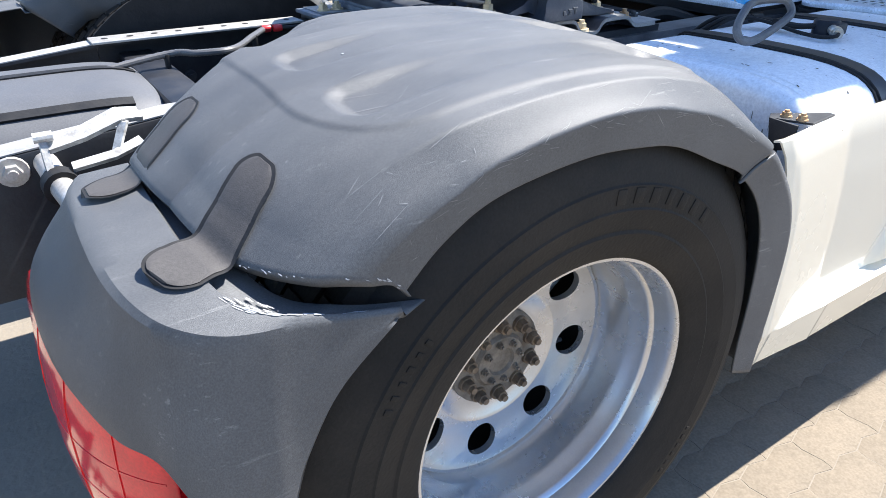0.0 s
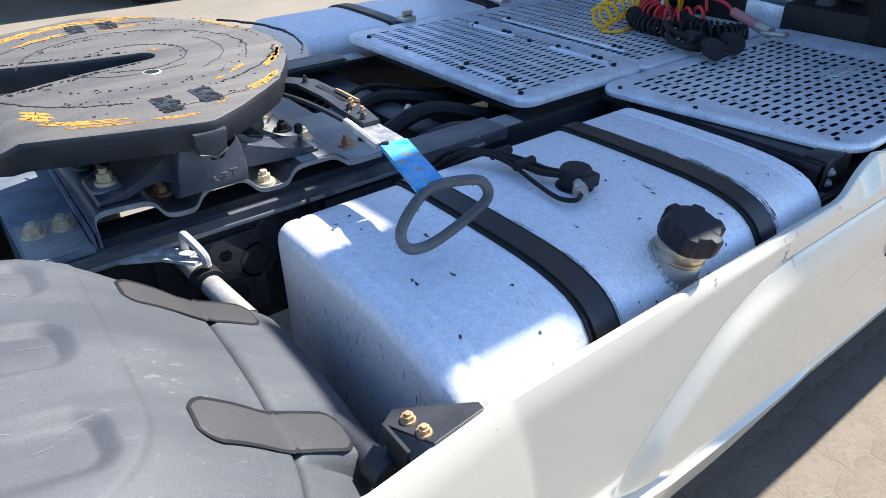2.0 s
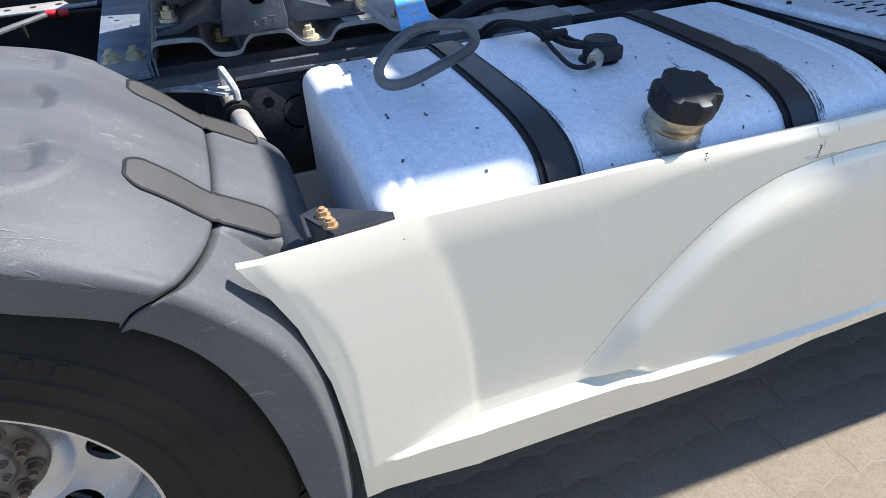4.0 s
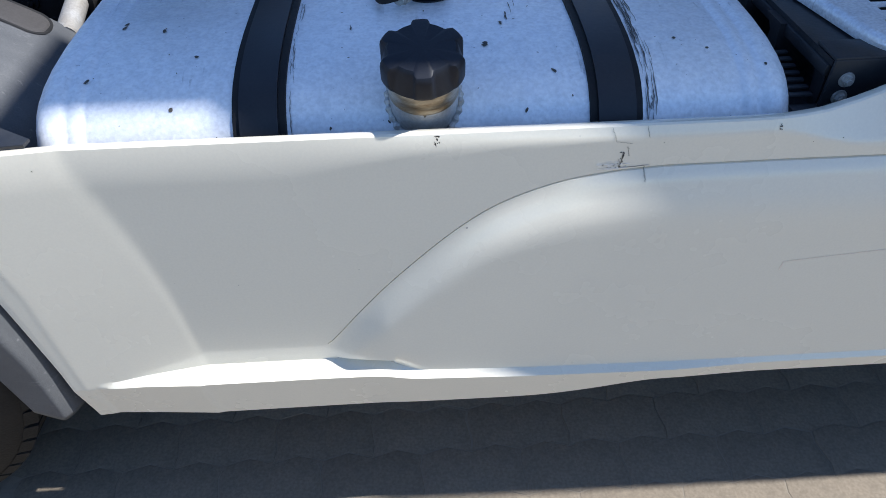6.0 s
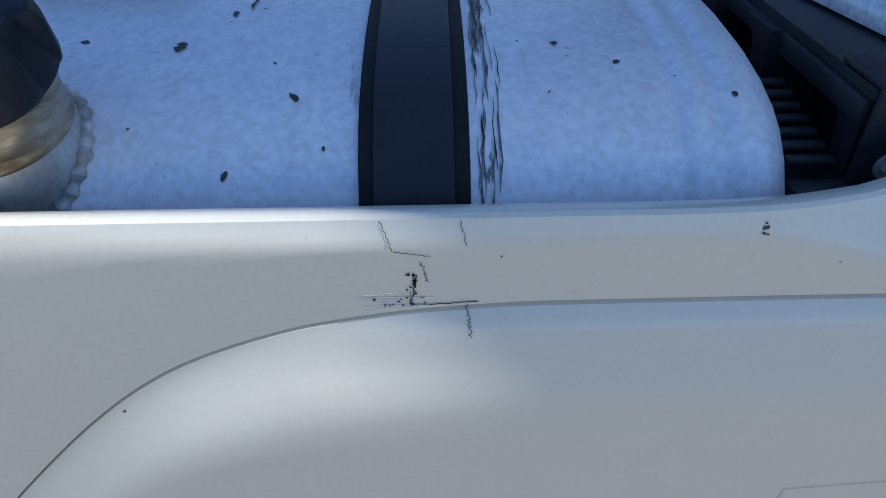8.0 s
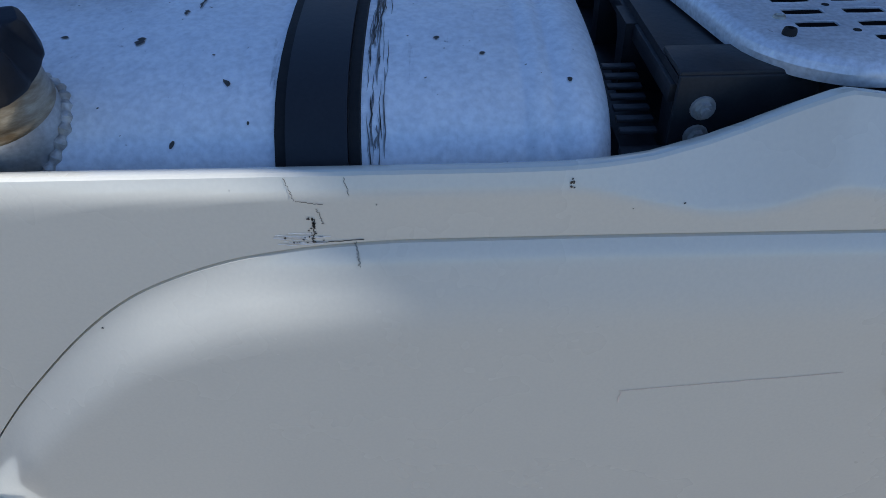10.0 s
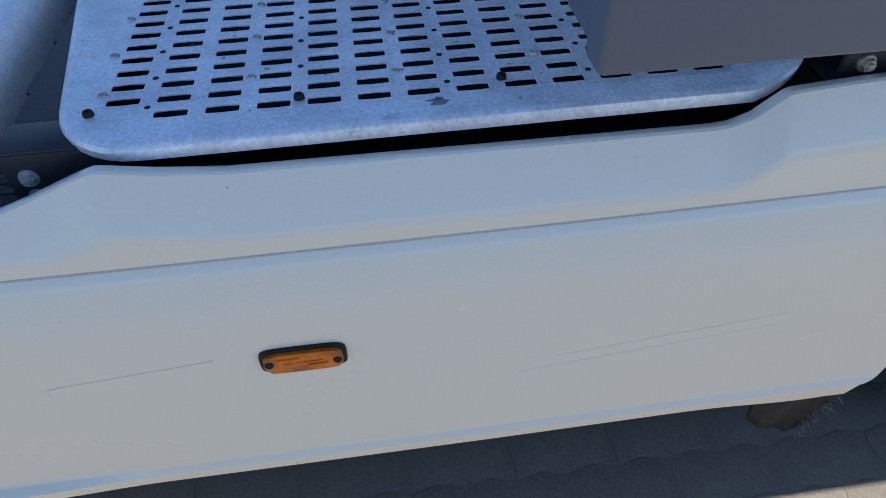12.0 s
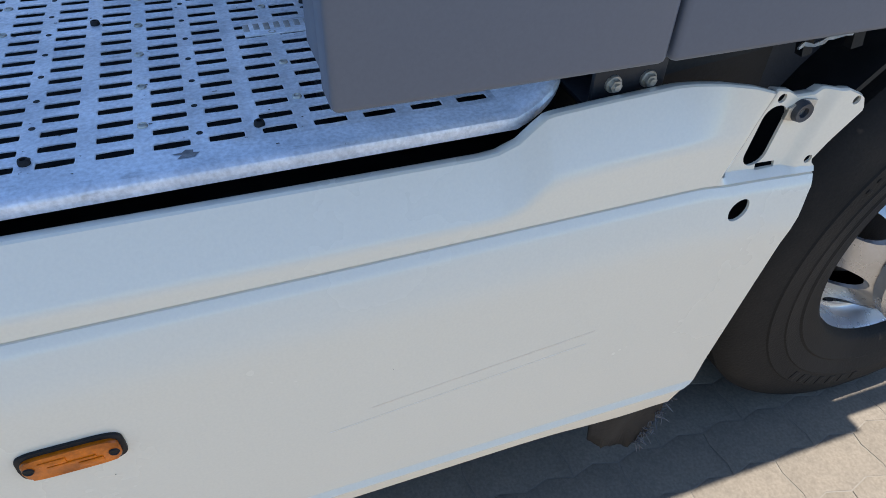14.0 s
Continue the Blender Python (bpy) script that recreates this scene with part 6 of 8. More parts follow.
# ---- catwalk ----
def slotted_plate(x0, x1, y0, y1, z, corner, px, py, sl, sw, skip=None, lip=0.03, grid=None, slant=None):
    """A tread plate with rows of pressed slots cut through, and a rolled edge. grid: the field of slots (x0, x1, y0, y1); slant: how far the
    rear edge lies from x0 at y."""
    verts, faces = [], []
    slant = slant or (lambda y: 0.0)
    def v(x, y, zz):
        verts.append((x, y, zz))
        return len(verts) - 1
    ix0, ix1, iy0, iy1 = grid
    rows, cols = round((iy1 - iy0) / py), round((ix1 - ix0) / px)
    left = lambda y: x0 + slant(y) + 0.030
    for r in range(rows):
        ya, yb = iy0 + r * py, iy0 + (r + 1) * py
        first = True
        for c in range(cols):
            a, b = ix0 + c * px, ix0 + (c + 1) * px
            if a < max(left(ya), left(yb)):
                continue
            if first:
                faces.append([v(left(ya), ya, z), v(a, ya, z), v(a, yb, z), v(left(yb), yb, z)])
                first = False
            cx, cy = (a + b) / 2, (ya + yb) / 2
            if skip and skip(cx, cy):
                faces.append([v(a, ya, z), v(b, ya, z), v(b, yb, z), v(a, yb, z)])
                continue
            o = [v(a, ya, z), v(cx, ya, z), v(b, ya, z), v(b, cy, z), v(b, yb, z), v(cx, yb, z), v(a, yb, z), v(a, cy, z)]
            def hole(grow, zz):
                hx, hy = sl / 2 + grow, sw / 2 + grow
                return [v(cx + p * hx, cy + q * hy, zz) for p, q in ((-0.97, -0.86), (0, -1), (0.97, -0.86), (1, 0), (0.97, 0.86), (0, 1), (-0.97, 0.86), (-1, 0))]
            rings = [o, hole(0.0034, z), hole(0.0012, z + 0.0006), hole(0.0, z + 0.0002), hole(0.0, z - 0.0012)]
            for m, n in zip(rings, rings[1:]):
                for k in range(8):
                    faces.append([m[k], m[(k + 1) % 8], n[(k + 1) % 8], n[k]])
    # plain margin with rounded corners and rolled edge
    xm, ym = (x0 + x1) / 2, (y0 + y1) / 2
    outer = []
    for x, y in rounded(x0, y0, x1, y1, corner, 8):
        outer.append((x + slant(y) * (1.0 if x < xm else 0.0), y))
    inner = [(min(max(x, left(min(max(y, iy0), iy1))), ix1), min(max(y, iy0), iy1)) for x, y in outer]
    def grown(p, d):
        return (p[0] + d * (p[0] - xm) / (x1 - x0) * 2, p[1] + d * (p[1] - ym) / (y1 - y0) * 2)
    rings = [(inner, z), (outer, z), ([grown(p, 0.004) for p in outer], z - 0.0010), ([grown(p, 0.008) for p in outer], z - 0.0045), ([grown(p, 0.010) for p in outer], z - 0.010), ([grown(p, 0.009) for p in outer], z - lip)]
    idx = [[v(p[0], p[1], zz) for p in ring] for ring, zz in rings]
    n = len(outer)
    for a, b in zip(idx, idx[1:]):
        for k in range(n):
            faces.append([b[k], b[(k + 1) % n], a[(k + 1) % n], a[k]])
    return verts, faces


def welded(vs, fs):
    """Joins vertices that share a place."""
    seen, keep, index = {}, [], []
    for v in vs:
        k = tuple(round(c, 5) for c in v)
        if k not in seen:
            seen[k] = len(keep)
            keep.append(v)
        index.append(seen[k])
    faces = []
    for f in fs:
        g = [index[i] for i in f]
        g = [a for a, b in zip(g, g[1:] + g[:1]) if a != b]
        if len(g) > 2:
            faces.append(g)
    return keep, faces


def build_catwalk():
    rear = lambda y: -0.095 * (y + 1.05) / 0.58
    vs, fs = slotted_plate(1.845, 2.685, -1.118, -0.445, 0.945, 0.080, 0.0558, 0.0300, 0.0370, 0.0135, lambda cx, cy: cx < 1.925 and cy < -1.045, 0.020, (1.7663, 2.6033, -1.089, -0.489), rear)
    # the end against the cab is bent up
    vs = [(x, y, z + 0.024 * min(1.0, max(0.0, (x - 2.608) / 0.060))) for x, y, z in vs]
    near = finish("catwalk_plate", *welded(vs, fs), M["walkway"], truck, "slotted aluminium catwalk plate over the frame", 30)
    vs, fs = slotted_plate(1.47, 1.98, -0.42, 0.50, 0.956, 0.05, 0.0558, 0.0252, 0.035, 0.0132, None, 0.025, (1.5022, 1.9486, -0.366, 0.4404))
    mid = finish("catwalk_plate", *welded(vs, fs), M["walkway"], truck, "slotted aluminium catwalk plate in the middle", 30)
    vs, fs = slotted_plate(1.985, 2.72, -0.42, 0.50, 0.950, 0.04, 0.0558, 0.0252, 0.035, 0.0132, None, 0.025, (2.0172, 2.6868, -0.366, 0.4404))
    front = finish("catwalk_plate", *welded(vs, fs), M["walkway"], truck, "slotted aluminium catwalk plate near the cab", 30)
    # every tread face looks up
    for ob in (near, mid, front):
        bm = bmesh.new()
        bm.from_mesh(ob.data)
        bmesh.ops.reverse_faces(bm, faces=[f for f in bm.faces if f.normal.z < -0.3])
        bm.to_mesh(ob.data)
        bm.free()
    # added black sheets in place of the shade seen through the slots
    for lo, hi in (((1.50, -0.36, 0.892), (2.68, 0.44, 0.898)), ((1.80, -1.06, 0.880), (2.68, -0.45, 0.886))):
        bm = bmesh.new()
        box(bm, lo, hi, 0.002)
        part("under_tray", bm, M["rubber"], near if lo[1] < -1 else mid, "added black sheet standing in for shade below the slots")
    # raised lip against the cab
    for pts, owner in (([(-0.30, 0.940), (-0.30, 1.030), (-0.33, 1.038), (-0.44, 1.032), (-0.52, 1.010), (-0.62, 0.978), (-0.80, 0.966), (-1.02, 0.958), (-1.02, 0.940)], near), ([(0.50, 0.940), (0.50, 1.010), (0.47, 1.025), (0.10, 1.020), (0.06, 1.000), (0.02, 0.940)], mid)):
        bm = bmesh.new()
        prism(bm, pts, "x", 2.722, 2.734, 0.003)
        part("upstand", bm, M["walkway"], owner, "bent-up aluminium edge", 40)
    rng = random.Random(2)
    for x, y in ((1.873, -1.064), (2.101, -1.066), (2.332, -1.061), (1.80, -0.73), (2.158, -0.74), (2.44, -0.74), (1.775, -0.50), (2.158, -0.51), (2.44, -0.52)):
        bm = bmesh.new()
        lathe(bm, [(0.0, 0.003), (0.0024, 0.003), (0.0030, 0.0058), (0.0052, 0.0052), (0.0060, 0.0030), (0.0062, 0.0)], (x, y, 0.945), "z", 14)
        part("screw", bm, M["rubber"], near, "black socket screw")
    for k in range(5):
        for r in range(6):
            x, y = 1.878 + 0.1674 * k + rng.uniform(-0.002, 0.002), -1.028 + 0.090 * r + rng.uniform(-0.002, 0.002)
            if x > 2.62 or y > -0.47 or x < 1.845 + rear(y) + 0.02:
                continue
            bm = bmesh.new()
            lathe(bm, [(0.0, 0.0010), (0.0030, 0.0008), (0.0036, 0.0022), (0.0052, 0.0018), (0.0060, 0.0)], (x, y + (0.015 if k % 2 else 0.0), 0.945), "z", 12)
            part("rivet", bm, M["steel"], near, "flush steel rivet")
    for k in range(5):
        for r in range(10):
            x, y = 1.934 + 0.1674 * k, -1.044 + 0.060 * r
            if x > 2.62 or y > -0.47:
                continue
            bm = bmesh.new()
            lathe(bm, [(0.0, 0.0), (0.0034, 0.0), (0.0040, -0.0008)], (x + rng.uniform(-0.001, 0.001), y - 0.0145, 0.9454), "z", 10)
            part("drain_hole", bm, M["rubber"], near, "small round drain hole")
    # dried mud and tar on the plate
    for k in range(60):
        x, y, r = rng.uniform(1.90, 2.60), rng.uniform(-1.110, -0.60), rng.choice((0.0008, 0.001, 0.0012, 0.0016, 0.002))
        if k == 0:
            x, y, r = 2.255, -1.096, 0.009
        bm = bmesh.new()
        q = [rng.uniform(0.45, 1.3) for _ in range(11)]
        bm.faces.new([bm.verts.new((x + 1.5 * r * f * math.cos(2 * math.pi * i / 11), y + 0.8 * r * f * math.sin(2 * math.pi * i / 11), 0.9456)) for i, f in enumerate(q)])
        part("mud_spot", bm, M["grime"] if k == 0 else M["tar"], near, smooth=0)
    # pressed maker's field with unreadable marks
    bm = bmesh.new()
    box(bm, (2.345, -0.838, 0.9445), (2.475, -0.796, 0.9468), 0.0006)
    field = part("embossed_field", bm, M["walkway"], near, "embossed field with worn marks")
    for k in range(9):
        bm = bmesh.new()
        box(bm, (2.345 + k * 0.0138, -0.824 + 0.003 * (k % 2), 0.9455), (2.353 + k * 0.0138, -0.802, 0.9474), 0.0006)
        part("mark_bar", bm, M["steelworn"], field)
    for x, y in ((1.50, -0.38), (1.50, 0.40), (1.52, -0.10), (1.52, 0.20), (1.90, -0.37), (1.90, 0.0), (1.90, 0.30), (1.93, -0.15)):
        bm = bmesh.new()
        lathe(bm, [(0.0, 0.007), (0.006, 0.007), (0.008, 0.004), (0.009, 0.0)], (x, y, 0.956), "z", 12)
        part("rivet", bm, M["rubber"], mid)
    for x, y0, y1 in ((1.905, -0.34, -0.10), (1.905, 0.08, 0.32), (1.545, -0.34, -0.06), (2.05, -0.30, 0.30)):
        bm = bmesh.new()
        box(bm, (x - 0.012, y0, 0.954), (x + 0.012, y1, 0.964), 0.005)
        rib = part("pressed_rib", bm, M["walkway"], mid, "pressed rib in the plate")
        for y in (y0 + 0.03, y0 + 0.055, y1 - 0.03):
            bm = bmesh.new()
            lathe(bm, [(0.0, 0.009), (0.006, 0.009), (0.009, 0.006), (0.010, 0.0)], (x, y, 0.962), "z", 10)
            part("rivet", bm, M["rubber"], rib)
    # bearer beams below, with bolts on the end plate
    for x, y0 in ((1.775, -1.092), (2.42, -0.98)):
        bm = bmesh.new()
        prism(bm, [(x, 0.922), (x + 0.090, 0.922), (x + 0.090, 0.914), (x + 0.053, 0.914), (x + 0.053, 0.800), (x + 0.090, 0.800), (x + 0.090, 0.792), (x - 0.020, 0.792), (x - 0.020, 0.800), (x + 0.045, 0.800), (x + 0.045, 0.914), (x, 0.914)], "y", y0, -0.44)
        part("bearer", bm, M["frame"], near, "black steel channel bearer with ribs", 30)
        # cast ribs that leave rounded windows in the open side
        for k in range(5):
            y = y0 + 0.012 + k * 0.125
            bm = bmesh.new()
            prism(bm, [(y, 0.80), (y + 0.050, 0.80), (y + 0.030, 0.825), (y + 0.022, 0.86), (y + 0.028, 0.895), (y + 0.050, 0.914), (y - 0.0, 0.914), (y - 0.004, 0.86)], "x", x + 0.004 - (0.016 if k else 0), x + 0.046)
            part("bearer_rib", bm, M["frame"], near, "dusty black rib of the bearer", 30)
        for lo, hi in (((x - 0.004, y0 + 0.004, 0.895), (x + 0.010, -0.44, 0.9135)), ((x - 0.014, y0 + 0.010, 0.798), (x + 0.006, -0.44, 0.812))):
            bm = bmesh.new()
            box(bm, lo, hi, 0.003)
            part("bearer_edge", bm, M["frame"], near, "worn black edge bar")
        if x > 2:
            continue
        # bent end cap with two bolts
        bm = bmesh.new()
        box(bm, (x - 0.001, y0 - 0.008, 0.790), (x + 0.120, y0 - 0.001, 0.926), 0.003)
        box(bm, (x - 0.001, y0 - 0.006, 0.9225), (x + 0.120, y0 + 0.050, 0.929), 0.003)
        part("end_cap", bm, M["frame"], near, "black bent end plate", 30)
        for bx, z in ((1.799, 0.896), (1.7985, 0.8685)):
            bm = bmesh.new()
            hexbolt(bm, (bx, y0 - 0.0085, z), (0, -1, 0), 0.0078, 0.007)
            part("bearer_bolt", bm, M["steelworn"], near, "dusty zinc bolt")
    # grating and a dark bracket between tank and bearer
    for k in range(7):
        bm = bmesh.new()
        box(bm, (1.736, -1.085 + 0.016 * k, 0.862 + 0.003 * k), (1.770, -1.076 + 0.016 * k, 0.866 + 0.003 * k), 0.001)
        part("grille_bar", bm, M["castiron"], near, "dark grille bar")
    bm = bmesh.new()
    box(bm, (1.735, -1.115, 0.846), (1.782, -1.088, 0.853), 0.002)
    part("support", bm, M["castiron"], near, "dark support under the grille")
    bm = bmesh.new()
    box(bm, (1.74, -1.12, 0.55), (2.72, -0.46, 0.84), 0.02)
    part("battery_box", bm, M["frame"], truck, "black box below the catwalk")


build_catwalk()


# ---- cab ----
def build_cab():
    for x0, x1, top in ((2.387, 2.7305, 1.62), (2.7355, 4.55, 1.28)):
        bm = bmesh.new()
        box(bm, (x0, -1.209, 1.029), (x1, -1.162, top), 0.008, seg=3)
        # the rear edge turns in as a flange
        if top > 1.5:
            box(bm, (x0 + 0.003, -1.164, 1.042), (x0 + 0.022, -1.085, top), 0.004)
        part("cab_side_panel", bm, M["cabgrey"], truck, "dark grey plastic panel behind the cab door", 40)
    bm = bmesh.new()
    box(bm, (2.387, 1.162, 1.029), (2.7305, 1.209, 1.62), 0.008)
    part("cab_side_panel", bm, M["cabgrey"], truck, "dark grey plastic panel behind the far cab door")
    for s in (-1, 1):
        bm = bmesh.new()
        prism(bm, [(2.40, 1.623), (2.83, 1.623), (2.83, 3.42), (2.44, 3.42)], "y", s * 1.035, s * 1.075, 0.010)
        part("cab_side_deflector", bm, M["cabgrey"], truck, "upright grey air deflector behind the cab", 30)
    bm = bmesh.new()
    prism(bm, [(2.86, 1.30), (4.55, 1.30), (4.60, 2.0), (4.15, 3.1), (3.7, 3.74), (2.92, 3.76), (2.86, 3.74)], "y", -1.10, 1.10, 0.03)
    cab = part("cab", bm, M["paint"], truck, "white high-roof sleeper cab")
    # unseen cab sides, outline set by where sun must reach skirt and tank
    for s in (-1, 1):
        bm = bmesh.new()
        prism(bm, [(s * 1.095, 1.304), (s * 1.252, 1.304), (s * 1.252, 2.44), (s * 1.236, 2.55), (s * 1.193, 2.89), (s * 1.182, 3.34), (s * 1.166, 3.50), (s * 1.130, 3.60), (s * 1.095, 3.70)], "x", 2.866, 4.50, 0.008)
        part("cab_flank", bm, M["paint"], cab, "unseen white cab side, its shoulder shaped to cast the shadow edge")
    # unseen blocks on the roof, added to keep sun off part of the tank
    for s in (-1, 1):
        bm = bmesh.new()
        prism(bm, [(2.90, 3.70), (3.60, 3.70), (3.50, 3.86), (2.96, 4.06), (2.88, 4.06)], "y", s * 0.76, s * 1.128, 0.010)
        part("roof_fairing", bm, M["paint"], cab, "unseen white roof block added to shade the tank")
    bm = bmesh.new()
    box(bm, (2.90, -1.0, 0.70), (4.45, 1.0, 1.30), 0.03)
    part("engine", bm, M["cabunder"], truck, "dark engine and gearbox below the cab")
    bm = bmesh.new()
    box(bm, (2.705, -1.045, 0.80), (3.05, -0.45, 1.05), 0.01)
    mount = part("cab_mount", bm, M["rubber"], truck, "black cab mounting bracket")
    # front wheel arch
    for s in (-1, 1):
        bm = bmesh.new()
        outer = arc(3.60, 0.49, 0.575, 10, 165, 24)
        inn = arc(3.60, 0.49, 0.565, 165, 10, 24)
        prism(bm, outer + inn, "y", s * 0.72, s * 1.10)
        part("wheel_arch", bm, M["rubber"], truck, "black plastic front wheel arch liner")
    return cab, mount


cab, cab_mount = build_cab()


# ---- far box truck ----
def far_wheel(t, x, y, dual):
    cz = 0.40
    bm = bmesh.new()
    lathe(bm, [(0.205, 0.05), (0.215, 0.02), (0.240, 0.006), (0.30, 0.0), (0.355, 0.006), (0.385, 0.028), (0.398, 0.05), (0.398, 0.20), (0.38, 0.225), (0.21, 0.23)], (x, y, cz), "y", 48)
    if dual:
        lathe(bm, [(0.21, 0.27), (0.36, 0.268), (0.398, 0.30), (0.398, 0.47), (0.21, 0.48)], (x, y, cz), "y", 40)
    w = part("wheel", bm, M["tyre"], t, "black truck tyre with a silver rim", 40)
    bm = bmesh.new()
    s = 0.10 if dual else -0.01
    lathe(bm, [(0.222, 0.012), (0.218, 0.004), (0.208, 0.010), (0.200, 0.05), (0.195, max(s, 0.05) - 0.01)], (x, y, cz), "y", 40)
    disc_cells(bm, 8, 0.024, 0.160, 0.125, 0.195, lambda r: max(s, 0.05) - 0.01 + (s - max(s, 0.05)) * sstep((0.195 - r) / 0.05), y, x, cz, 16)
    lathe(bm, [(0.125, s - 0.01), (0.085, s - 0.01), (0.080, s - 0.04), (0.070, s - 0.055), (0.0, s - 0.055)], (x, y, cz), "y", 28)
    part("rim", bm, M["rim"], w, "silver steel rim", 40)
    bm = bmesh.new()
    lathe(bm, [(0.088, s - 0.012), (0.084, s - 0.045), (0.072, s - 0.060), (0.0, s - 0.062)], (x, y, cz), "y", 24)
    part("hub_cap", bm, M["rubber"], w, "black hub cap")
    for k in range(8):
        a = 2 * math.pi * (k + 0.5) / 8
        bm = bmesh.new()
        hexbolt(bm, (x + 0.105 * math.cos(a), y + s - 0.012, cz + 0.105 * math.sin(a)), (0, -1, 0), 0.014, 0.02)
        part("wheel_nut", bm, M["hub"], w)


def build_far_truck():
    t = thing("box_truck", "white box truck parked across the yard", "truck")
    Y = 6.45
    bm = bmesh.new()
    box(bm, (-0.95, Y, 0.93), (5.75, Y + 2.4, 3.4), 0.02)
    body = part("box_body", bm, M["box"], t, "white cargo box")
    bm = bmesh.new()
    box(bm, (-0.97, Y - 0.012, 0.885), (5.77, Y + 2.41, 0.932), 0.006)
    part("floor_rail", bm, M["steel"], body, "grey aluminium floor rail")
    for x in (-0.2, 0.35, 0.9, 1.5, 3.1, 3.8, 4.5, 5.2):
        bm = bmesh.new()
        box(bm, (x - 0.03, Y + 0.05, 0.80), (x + 0.03, Y + 2.3, 0.884), 0.004)
        part("floor_bearer", bm, M["frame"], body)
    for s in (0.65, 1.45):
        bm = bmesh.new()
        box(bm, (-0.85, Y + s, 0.60), (6.9, Y + s + 0.07, 0.80), 0.008)
        part("frame_rail", bm, M["frame"], t, "black frame rail")
    # tail lift and rear corner
    bm = bmesh.new()
    box(bm, (-0.90, Y + 0.25, 0.40), (-0.55, Y + 2.1, 0.62), 0.02)
    box(bm, (0.35, Y + 0.10, 0.38), (0.78, Y + 0.55, 0.70), 0.02)
    tube(bm, [(-0.75, Y + 0.4, 0.70), (0.30, Y + 0.4, 0.40)], 0.05, 12)
    part("tail_lift", bm, M["frame"], t, "black folding tail lift")
    for x, m in ((-0.62, "redlens"), (-0.40, "amber"), (0.55, "amber"), (4.60, "amber"), (5.4, "amber")):
        bm = bmesh.new()
        box(bm, (x - 0.05, Y - 0.01, 0.80), (x + 0.05, Y + 0.03, 0.865), 0.008)
        part("marker_lamp", bm, M[m], t, "small marker lamp")
    # side guard rails
    for z in (0.45, 0.66):
        bm = bmesh.new()
        box(bm, (3.15, Y + 0.02, z), (5.75, Y + 0.05, z + 0.10), 0.006)
        part("side_rail", bm, M["frame"], t, "black underrun rail")
    for x in (3.3, 4.4, 5.6):
        bm = bmesh.new()
        box(bm, (x - 0.03, Y + 0.05, 0.45), (x + 0.03, Y + 0.10, 0.88), 0.004)
        part("rail_post", bm, M["frame"], t)
    bm = bmesh.new()
    tube(bm, [(3.15, Y + 0.42, 0.50), (3.95, Y + 0.42, 0.50)], 0.20, 20)
    part("air_tank", bm, M["frame"], t, "black cylindrical tank")
    bm = bmesh.new()
    box(bm, (4.25, Y + 0.20, 0.40), (5.5, Y + 0.62, 0.80), 0.04)
    part("fuel_tank", bm, M["castiron"], t, "dark fuel tank")
    # guards
    for x in (2.40, 6.62):
        bm = bmesh.new()
        prism(bm, arc(x, 0.40, 0.505, 5, 175, 20) + arc(x, 0.40, 0.485, 175, 5, 20), "y", Y + 0.0, Y + 0.55)
        part("wheel_guard", bm, M["cabunder"], t, "dark plastic wheel guard", 30)
    far_wheel(t, 2.40, Y + 0.02, True)
    far_wheel(t, 6.62, Y + 0.06, False)
    for x, y in ((2.40, Y + 2.1), (6.62, Y + 2.1)):
        bm = bmesh.new()
        lathe(bm, [(0.0, 0.0), (0.38, 0.0), (0.398, 0.03), (0.398, 0.24), (0.0, 0.26)], (x, y, 0.40), "y", 32)
        part("wheel", bm, M["tyre"], t, "black truck tyre")
    bm = bmesh.new()
    tube(bm, [(2.40, Y + 0.4, 0.42), (2.40, Y + 2.0, 0.42)], 0.07, 12)
    part("axle", bm, M["frame"], t)
    bm = bmesh.new()
    tube(bm, [(6.62, Y + 0.3, 0.42), (6.62, Y + 2.0, 0.42)], 0.05, 12)
    part("axle", bm, M["frame"], t)
    bm = bmesh.new()
    prism(bm, [(5.95, 0.62), (6.05, 0.95), (7.25, 0.95), (7.60, 0.55), (7.75, 0.55), (7.75, 1.6), (7.45, 2.7), (5.95, 2.75)], "y", Y + 0.05, Y + 2.3, 0.03)
    part("cab", bm, M["box"], t, "white cab")
    return t


far_truck = build_far_truck()


# ---- small parts round the tank and guards ----
def build_bracket():
    bm = bmesh.new()
    prism(bm, [(0.564, -1.112), (0.589, -1.098), (0.690, -1.160), (0.688, -1.174), (0.598, -1.182)], "z", 0.896, 0.901, 0.001)
    prism(bm, [(-1.112, 0.901), (-1.172, 0.899), (-1.166, 0.848), (-1.125, 0.838)], "x", 0.562, 0.568, 0.001)
    b = part("skirt_bracket", bm, M["frame"], skirt, "small black steel bracket with two rusty bolts", 20)
    for x, y in ((0.594, -1.128), (0.598, -1.159)):
        bm = bmesh.new()
        hexbolt(bm, (x, y, 0.901), (0, 0, 1), 0.0088, 0.009, 1.3)
        part("bracket_bolt", bm, M["rusty"], b, "rusty hexagon bolt")
    bm = bmesh.new()
    tube(bm, [(0.535, -1.02, 0.835), (0.548, -1.10, 0.832), (0.552, -1.135, 0.830)], 0.022, 14)
    tube(bm, [(0.549, -1.105, 0.832), (0.5525, -1.139, 0.830)], 0.025, 14)
    part("stay_tube", bm, M["castiron"], b, "black stay tube with an end cap")


build_bracket()


